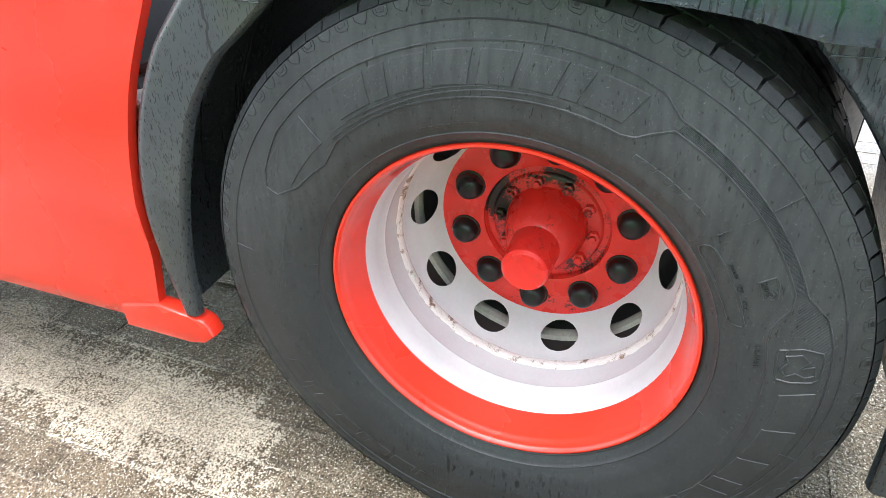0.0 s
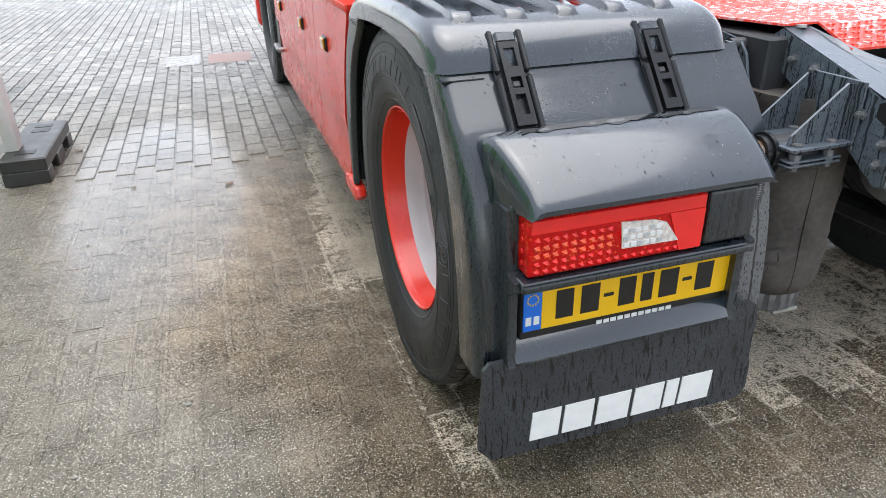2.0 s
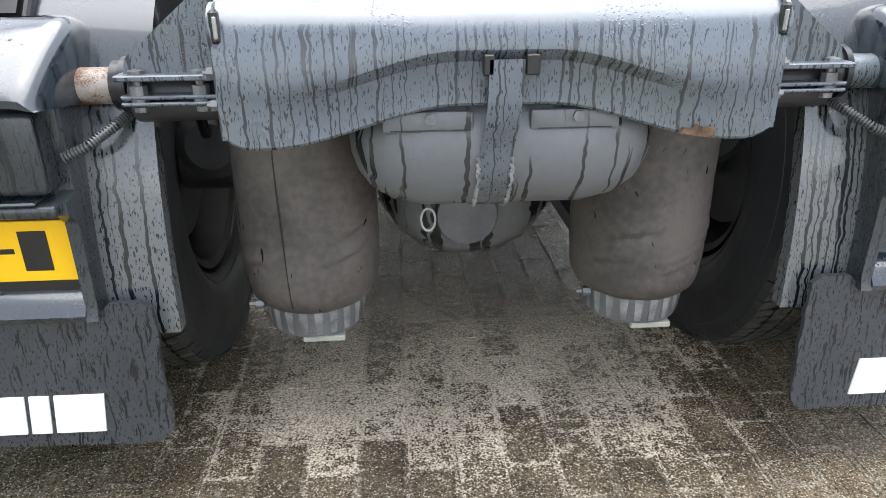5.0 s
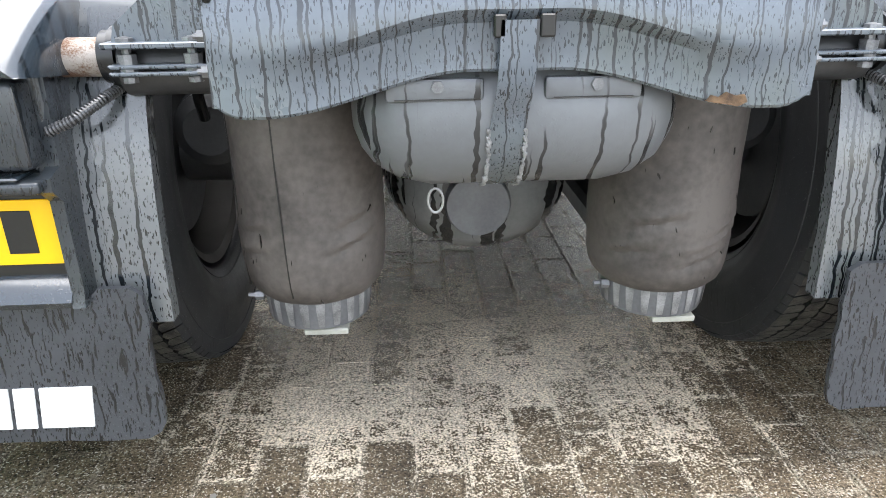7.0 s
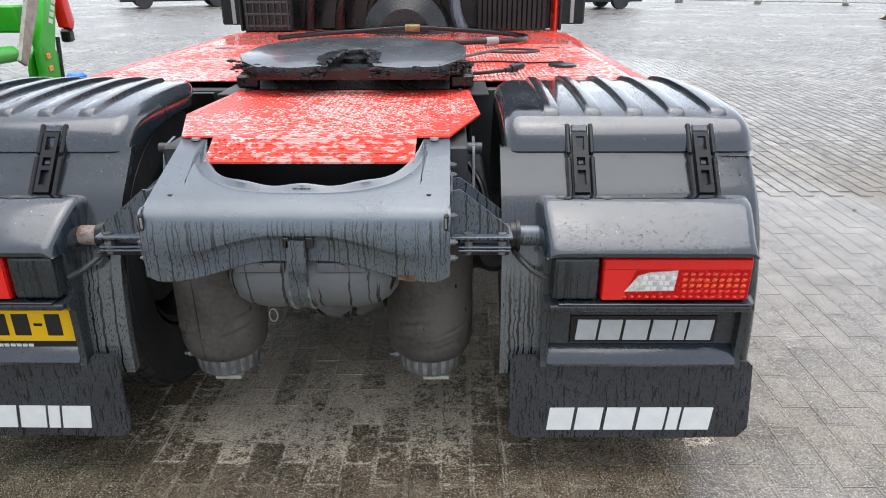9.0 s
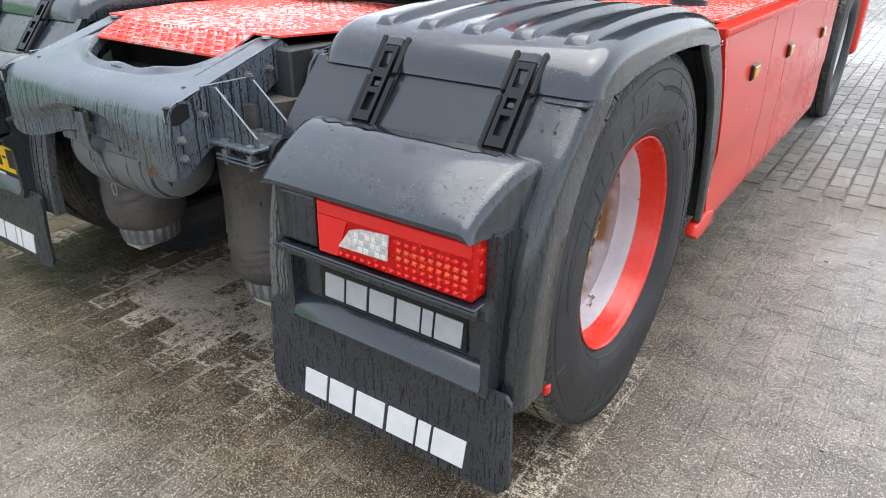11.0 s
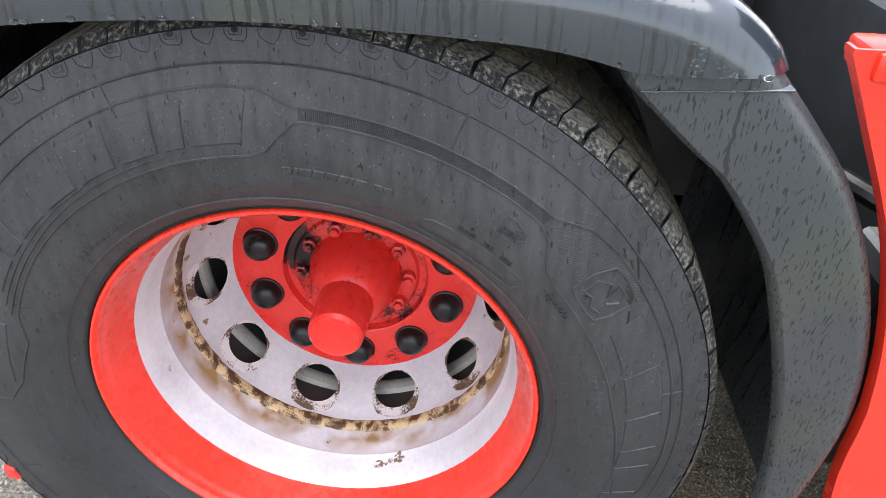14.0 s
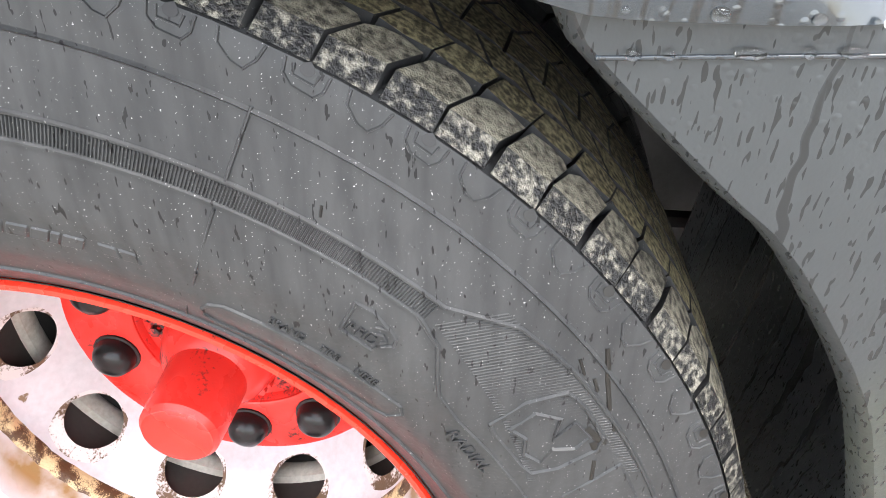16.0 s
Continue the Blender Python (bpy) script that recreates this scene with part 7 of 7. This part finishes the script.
# ---- rain drops hanging from the lid edges ----
WATER = bpy.data.materials.new("water")
WATER.use_nodes = True
wb = WATER.node_tree.nodes["Principled BSDF"]
wb.inputs["Transmission Weight"].default_value = 1.0
wb.inputs["IOR"].default_value = 1.33
wb.inputs["Roughness"].default_value = 0.02
for s in (1, -1):
    rnd = random.Random(21 + s)
    bm = bmesh.new()
    y = -0.33
    while y < 0.45:
        z = float(np.interp(y, [q[0] for q in LID_LOW], [q[1] for q in LID_LOW])) + 0.003
        r = rnd.uniform(0.0014, 0.0034)
        bmesh.ops.create_icosphere(bm, subdivisions=2, radius=r, matrix=Matrix.Translation((s * (1.308 + r * 0.2), y, z)) @ Matrix.Diagonal((0.6, rnd.uniform(0.9, 1.5), 0.9, 1)))
        y += rnd.uniform(0.008, 0.04)
    for y, w in ((0.352, 0.006), (0.366, 0.004), (0.396, 0.011), (0.418, 0.004), (0.434, 0.009)):
        z = 0.9895 + (y - 0.338) * 0.0644
        bmesh.ops.create_icosphere(bm, subdivisions=2, radius=1.0, matrix=Matrix.Translation((s * 1.3036, y, z + 0.0016)) @ Matrix.Diagonal((0.0026, w * 0.6, 0.0028, 1)))
    tagged(part("rain_water", bm, WATER, truck, "clear drops on the lid edge"), kind="stuff")


def rain_beads(name, line, s, x0, x1, count, seed):
    """Beads of rain standing in patches on a skin that follows a line of (y, z)."""
    rnd = random.Random(seed)
    bm = bmesh.new()
    ys, zs = [p[0] for p in line], [p[1] for p in line]
    if ys[0] > ys[-1]:
        ys, zs = ys[::-1], zs[::-1]
    made = 0
    while made < count:
        x, y = rnd.uniform(x0, x1), rnd.uniform(ys[0], ys[-1])
        if noise.noise(Vector((x * 7, y * 7, seed))) < rnd.uniform(-0.25, 0.25):
            continue
        z = float(np.interp(y, ys, zs))
        slope = math.atan2(float(np.interp(y + 0.004, ys, zs)) - z, 0.004)
        r = rnd.uniform(0.0010, 0.0026) * (1.4 if rnd.random() < 0.08 else 1.0)
        m = Matrix.Translation((s * x, y, z)) @ Matrix.Rotation(slope, 4, "X") @ Matrix.Diagonal((r, r * rnd.uniform(0.9, 1.5), r * 0.7, 1))
        bmesh.ops.create_icosphere(bm, subdivisions=1, radius=1.0, matrix=m)
        made += 1
    tagged(part(name, bm, WATER, truck, "small beads of rain", smooth=180), kind="stuff")


HOOD_LINE = [(-0.765, 0.797), (-0.758, 0.812), (-0.73, 0.835), (-0.68, 0.868), (-0.62, 0.897), (-0.575, 0.902)]
LEAF_LINE = [(-0.555, 0.880), (-0.50, 0.940), (-0.455, 0.990)]
for s in (1, -1):
    rain_beads("rain", HOOD_LINE, s, 0.70, 1.20, 650 if s > 0 else 220, 31 + s)
    rain_beads("rain", LEAF_LINE, s, 0.85, 1.25, 220 if s > 0 else 90, 41 + s)
    rain_beads("rain", [q for q in LID_TOP if q[0] < 0.41], s, 0.64, 1.25, 520 if s > 0 else 220, 51 + s)


# ---- yard fence ----
def fence():
    f = empty("yard_fence", label="white painted steel bar fence on heavy feet", category="fence", m=pose(-2.9, 0, 0))
    for y0, y1 in ((-6.9, -2.46), (-2.34, 2.38)):
        part("rail", boxed(-0.02, 0.02, y0, y1, 0.335, 0.385, bevel=0.004), FENCE, f)
        part("rail", boxed(-0.02, 0.02, y0, y1, 1.66, 1.71, bevel=0.004), FENCE, f)
    bar = None
    y = -6.85
    while y < 2.35:
        if abs(y + 2.4) > 0.1:
            if bar is None:
                bar = part("bar", lathe(bmesh.new(), [(0, 0.014), (0, 0.020), (1.62, 0.020), (1.66, 0)], 14, pose(0, 0, 0, 0, -90, 0)), FENCE, f)
                bar.location = (0, y, 0.225)
            else:
                b = new("bar", bar.data)
                b.parent = f
                b.location = (0, y, 0.225)
        y += 0.15
    for y in (-2.4, 2.45):
        part("post", boxed(-0.06, 0.06, y - 0.06, y + 0.06, 0.15, 1.9, bevel=0.006, seg=2), FENCE, f, "square white post")
    part("wire", hose(bmesh.new(), [(0.06, -2.8, 0.52), (0.066, -2.45, 0.49), (0.066, -2.33, 0.49), (0.05, -2.1, 0.47)], 0.006), BLACK, f)
    return f


def foot(y, mat, label, x=-2.9):
    b = empty("fence_foot", label=label, category="fence foot", m=pose(x, y, 0))
    bm = bmesh.new()
    # block with hand recesses through its long sides
    for x0, x1 in ((-0.115, 0.115),):
        box(bm, x0, x1, -0.40, 0.40, 0.075, 0.15, 0.008)
    for y0, y1 in ((-0.40, -0.27), (-0.10, 0.10), (0.27, 0.40)):
        box(bm, -0.115, 0.115, y0, y1, 0.0, 0.08, 0.006)
    part("block", bm, mat, b)
    for yy in (-0.27, 0.18, 0.29):
        part("socket", boxed(-0.05, 0.05, yy - 0.035, yy + 0.035, 0.147, 0.153, bevel=0.002), INK_AND_SHADE, b)
    return b


fence()
foot(2.62, BLACK_FOOT, "black recycled plastic fence foot with silt on top", -2.80)
foot(-2.5, CONCRETE, "grey concrete fence foot with two slots")
part_strip = tagged(part("planting_edge", boxed(-4.6, -3.55, -9, 1.4, -0.02, 0.03, bevel=0.004), BRICK), "low edge of dark wet bricks behind the fence", "brick edge", kind="structure")
brick_mesh = None
for r in range(4):
    for k in range(28):
        y = -4.6 + 0.215 * k + (0.1 if r % 2 else 0)
        if brick_mesh is None:
            b = part("brick", boxed(-0.05, 0.05, -0.102, 0.102, 0, 0.055, bevel=0.006), BRICK, part_strip)
            brick_mesh = b.data
        else:
            b = new("brick", brick_mesh)
            b.parent = part_strip
        b.location = (-3.62 - 0.108 * r, y, 0.028 + 0.004 * ((k * 7 + r * 3) % 5) / 5)


# ---- green farm machine ----
def machine():
    g = empty("farm_machine", label="bright green farm machine with grey links behind the white fence", category="farm machine", m=pose(-5.0, 0, 0))
    part("body", boxed(-1.9, 0.0, -1.45, 3.3, 0.30, 2.5, bevel=0.06, seg=3), GREEN, g, "bright green side panel")
    part("chassis", boxed(-1.8, -0.1, -3.6, 4.2, 0.12, 0.30, bevel=0.02), DARKSTEEL, g)
    part("roller", rod(bmesh.new(), (-0.12, -1.42, 0.17), (-0.12, 3.2, 0.17), 0.12, 24), ROLLER, g, "grimy grey roller")
    part("engine_cover", boxed(-1.7, -0.02, -4.6, -2.02, 0.27, 0.95, bevel=0.04), GREEN, g, "bright green lower cover")
    part("wheel_well", boxed(-1.7, -0.5, -2.05, -1.42, 0.08, 0.95, bevel=0.02), BLACK, g)
    part("hood", boxed(-1.8, 0.0, -4.7, -1.5, 0.96, 2.5, bevel=0.08, seg=3), GREEN, g, "bright green upper hood")
    for y in (-1.74, 3.75):
        for x in (-1.6, -0.22):
            w = part("tyre", lathe(bmesh.new(), [(-0.18, 0.2), (-0.21, 0.28), (-0.2, 0.36), (-0.15, 0.40), (0.15, 0.40), (0.2, 0.36), (0.21, 0.28), (0.18, 0.2)], 40, pose(x, y, 0.40)), RUBBER, g)
            part("rim", lathe(bmesh.new(), [(-0.1, 0), (-0.1, 0.2), (0.12, 0.2), (0.08, 0.1), (0.08, 0)], 28, pose(x, y, 0.40)), GREEN, w)
    # end piece with linkage, arm and yellow reflectors
    post = [(4.46, 0.10), (4.48, 0.85), (4.62, 1.05), (4.86, 1.55), (5.02, 1.50), (4.80, 0.95), (4.70, 0.75), (4.72, 0.10)]
    part("end_frame", prism(bmesh.new(), post, 1.28, 1.37, bevel=0.012), GREEN, g, "green bent end frame")
    part("end_frame", prism(bmesh.new(), post, -0.3, -0.2, bevel=0.012), GREEN, g)
    part("cross_beam", boxed(-0.9, 1.3, 4.3, 4.48, 0.95, 1.20, bevel=0.02), GREEN, g)
    part("panel", boxed(-1.2, 1.0, 3.9, 4.2, 1.05, 1.75, bevel=0.03), GREEN, g, "green cover plate")
    part("link", prism(bmesh.new(), [(4.05, 0.72), (4.15, 0.66), (4.55, 1.20), (4.60, 1.5), (4.45, 1.5), (4.40, 1.28)], 1.36, 1.40, bevel=0.008), PALE_RIM, g, "grey steel link")
    part("ram", rod(bmesh.new(), (1.30, 2.6, 0.82), (1.30, 4.1, 0.78), 0.075, 20), GREEN, g, "green hydraulic ram")
    part("red_guard", prism(bmesh.new(), [(4.98, 0.95), (5.06, 0.92), (5.12, 1.0), (4.98, 1.6), (4.88, 1.6)], 1.30, 1.42, bevel=0.015), RED_LENS_PLAIN, g, "red plastic guard")
    part("rubber_stop", boxed(1.31, 1.41, 4.96, 5.08, 0.80, 0.93, bevel=0.02), BLACK, g)
    part("sector", lathe(bmesh.new(), [(0, 0), (0, 0.30), (0.03, 0.30), (0.03, 0)], 36, pose(1.22, 4.72, 0.52)), GREEN, g)
    part("strut", rod(bmesh.new(), (1.25, 4.9, 0.05), (1.25, 5.02, 0.85), 0.022, 10), BLACK, g)
    for z in (0.56, 0.68):
        part("reflector", boxed(1.37, 1.382, 4.52, 4.60, z, z + 0.055, bevel=0.004), AMBER, g, "amber reflector")
    for k in range(6):
        part("marking_bar", boxed(1.0, 1.006, 3.92 + 0.045 * k, 3.955 + 0.045 * k, 1.09, 1.15), WHITE, g)
    for k in range(4):
        part("marking_bar", prism(bmesh.new(), [(4.70 + 0.04 * k, 1.02 + 0.06 * k), (4.76 + 0.04 * k, 1.0 + 0.06 * k), (4.78 + 0.04 * k, 1.04 + 0.06 * k), (4.72 + 0.04 * k, 1.06 + 0.06 * k)], 1.37, 1.374), WHITE, g)
    for k in range(6):
        part("hose", hose(bmesh.new(), [(0.9 - 0.1 * k, 3.6, 0.55 + 0.05 * k), (1.2 - 0.1 * k, 4.0, 0.50 + 0.06 * k), (1.1 - 0.15 * k, 4.4, 0.42 + 0.03 * k)], 0.025), BLACK, g)
    part("lower_frame", boxed(-0.5, 1.25, 3.3, 4.45, 0.15, 0.40, bevel=0.03), DARKSTEEL, g)
    return g


machine()


# ---- parked vehicles far off ----
def car(m, mat, label, length=4.9, high=1.75):
    c = empty("parked_car", label=label, category="car", m=m)
    prof = [(-length / 2, 0.27), (-length / 2, 0.95), (-length / 2 + 0.15, 1.02), (-0.9, 1.08), (-0.6, high), (0.9, high), (1.4, 1.10), (length / 2 - 0.2, 0.98), (length / 2, 0.85), (length / 2, 0.27)]
    part("body", prism(bmesh.new(), prof, -0.9, 0.9, bevel=0.06), mat, c)
    part("glass", prism(bmesh.new(), [(-0.8, 1.15), (-0.55, high - 0.08), (0.85, high - 0.08), (1.2, 1.15)], -0.905, 0.905), GLASS_DARK, c)
    for x in (-0.85, 0.85):
        for y in (-length * 0.31, length * 0.31):
            w = part("wheel", lathe(bmesh.new(), [(-0.11, 0.2), (-0.12, 0.34), (0.12, 0.34), (0.11, 0.2)], 28, pose(x, y, 0.34)), RUBBER, c)
            part("rim", lathe(bmesh.new(), [(-0.1, 0), (-0.1, 0.21), (0.1, 0.21), (0.1, 0)], 20, pose(x, y, 0.34)), DARKSTEEL, w)
    return c


car(pose(-11.6, 29.4, 0, 0, 0, -62), CARBODY, "dark pickup parked across the yard")
car(pose(5.4, 27.0, 0, 0, 0, -75), CARBODY, "dark van parked across the yard", 5.2, 2.0)


def far_fence():
    f = empty("site_fence", label="light grey mesh site fence at the yard edge", category="fence", m=pose(17.5, 29, 0, 0, 0, -28))
    for k in range(3):
        x = -7 + 3.5 * k
        for z in (0.12, 1.1, 2.0):
            part("tube", rod(bmesh.new(), (x, 0, z), (x + 3.4, 0, z), 0.02, 8), GALVANISED, f)
        for xx in (x, x + 3.4):
            part("tube", rod(bmesh.new(), (xx, 0, 0.02), (xx, 0, 2.0), 0.02, 8), GALVANISED, f)
        bm = bmesh.new()
        for q in range(1, 28):
            rod(bm, (x + 0.121 * q, 0, 0.12), (x + 0.121 * q, 0, 2.0), 0.005, 4)
        tagged(part("wires", bm, GALVANISED, f), kind="stuff")
        part("foot", boxed(x - 0.12, x + 0.12, -0.35, 0.35, 0, 0.13, bevel=0.01), CONCRETE, f)
    return f


far_fence()


def bucket():
    b = empty("digger_bucket", label="rusty brown steel digger bucket set down in the yard", category="digger bucket", m=pose(14.6, 18.9, 0, 0, 0, 20))
    shell = [(0.0, 0.35), (0.03, 0.16), (0.16, 0.03), (0.38, 0.0), (1.0, 0.04), (1.0, 0.08), (0.40, 0.05), (0.19, 0.08), (0.09, 0.19), (0.06, 0.36), (0.05, 1.05), (0.0, 1.05)]
    part("shell", prism(bmesh.new(), shell, -0.7, 0.7, bevel=0.008), RUST_BROWN, b)
    cheek = [(0.02, 0.34), (0.05, 0.17), (0.17, 0.05), (0.38, 0.02), (1.0, 0.06), (0.62, 0.72), (0.03, 1.05)]
    for x in (-0.7, 0.66):
        part("side_plate", prism(bmesh.new(), cheek, x, x + 0.04, bevel=0.006), RUST_BROWN, b)
    for k in range(5):
        part("tooth", prism(bmesh.new(), [(0.96, 0.02), (1.20, 0.05), (0.96, 0.12)], -0.64 + 0.29 * k, -0.54 + 0.29 * k, bevel=0.006), RUST_BROWN, b)
    return b


bucket()

# ---- small litter on the ground ----
LEAF = material("wet_dead_leaf", (0.10, 0.055, 0.02), 0.5, scale=20)
rnd = random.Random(11)
bm = bmesh.new()
for k in range(220):
    x, y = rnd.uniform(-2.8, 3.5), rnd.uniform(-2.6, 4.5)
    r = rnd.uniform(0.003, 0.008)
    bmesh.ops.create_icosphere(bm, subdivisions=1, radius=r, matrix=Matrix.Translation((x, y, 0.001)) @ Matrix.Diagonal((rnd.uniform(0.7, 1.5), rnd.uniform(0.7, 1.5), 0.45, 1)))
tagged(part("gravel_crumbs", bm, CONCRETE), "scattered wet gravel crumbs on the paving", "gravel", kind="stuff")
for x, y, sc in ((-1.76, 1.83, 1.0), (-2.25, 1.97, 0.6), (-1.55, -1.08, 0.7), (-2.62, 2.78, 1.2), (3.1, 1.9, 0.7), (2.3, 3.1, 0.6), (0.9, -1.5, 0.5)):
    bm = bmesh.new()
    rows = [[(0.05 * sc * (u - 0.5), 0.022 * sc * v * (1 - (2 * u - 1) ** 2) + 0.004 * math.sin(u * 7), 0.004 + 0.006 * sc * (u - 0.5) ** 2 * 4) for v in (-1, 0, 1)] for u in (0.02, 0.25, 0.5, 0.75, 0.98)]
    ob = part("dead_leaf", sheet(bm, rows, 0.0012), LEAF)
    ob.matrix_basis = pose(x, y, 0, 0, 0, rnd.uniform(0, 180))
    tagged(ob, "small wet brown dead leaf on the paving", "leaf", group="leaves on the ground")

butt = empty("cigarette_end", label="yellow and white cigarette end on the wet paving", category="cigarette end", m=pose(-1.86, -0.62, 0.004, 0, 0, 150))
part("filter", rod(bmesh.new(), (0, 0, 0), (0.016, 0, 0), 0.0038, 12), YELLOW, butt)
part("paper", rod(bmesh.new(), (0.016, 0, 0), (0.022, 0, 0), 0.0037, 12, 0.0030), WHITE, butt)

# worn paint on the paving beside the front wheel
FADED_WHITE = material("faded_white_paint", (0.45, 0.46, 0.46), 0.4, scale=24, dark=(0.20, 0.195, 0.19), lo=0.62, hi=0.85)
FADED_RED = material("faded_red_brown_paint", (0.30, 0.13, 0.10), 0.5, scale=30, dark=(0.20, 0.19, 0.18), lo=0.6, hi=0.85)
for x0, x1, mat, label in ((-2.18, -1.86, FADED_WHITE, "faded white painted strip on the paving"), (-1.78, -1.36, FADED_RED, "worn red brown painted strip on the paving")):
    tagged(part("faded_mark", boxed(x0, x1, 5.32, 5.84, 0.003, 0.0052, bevel=0.0006), mat), label, "paint mark")

build_pavers()
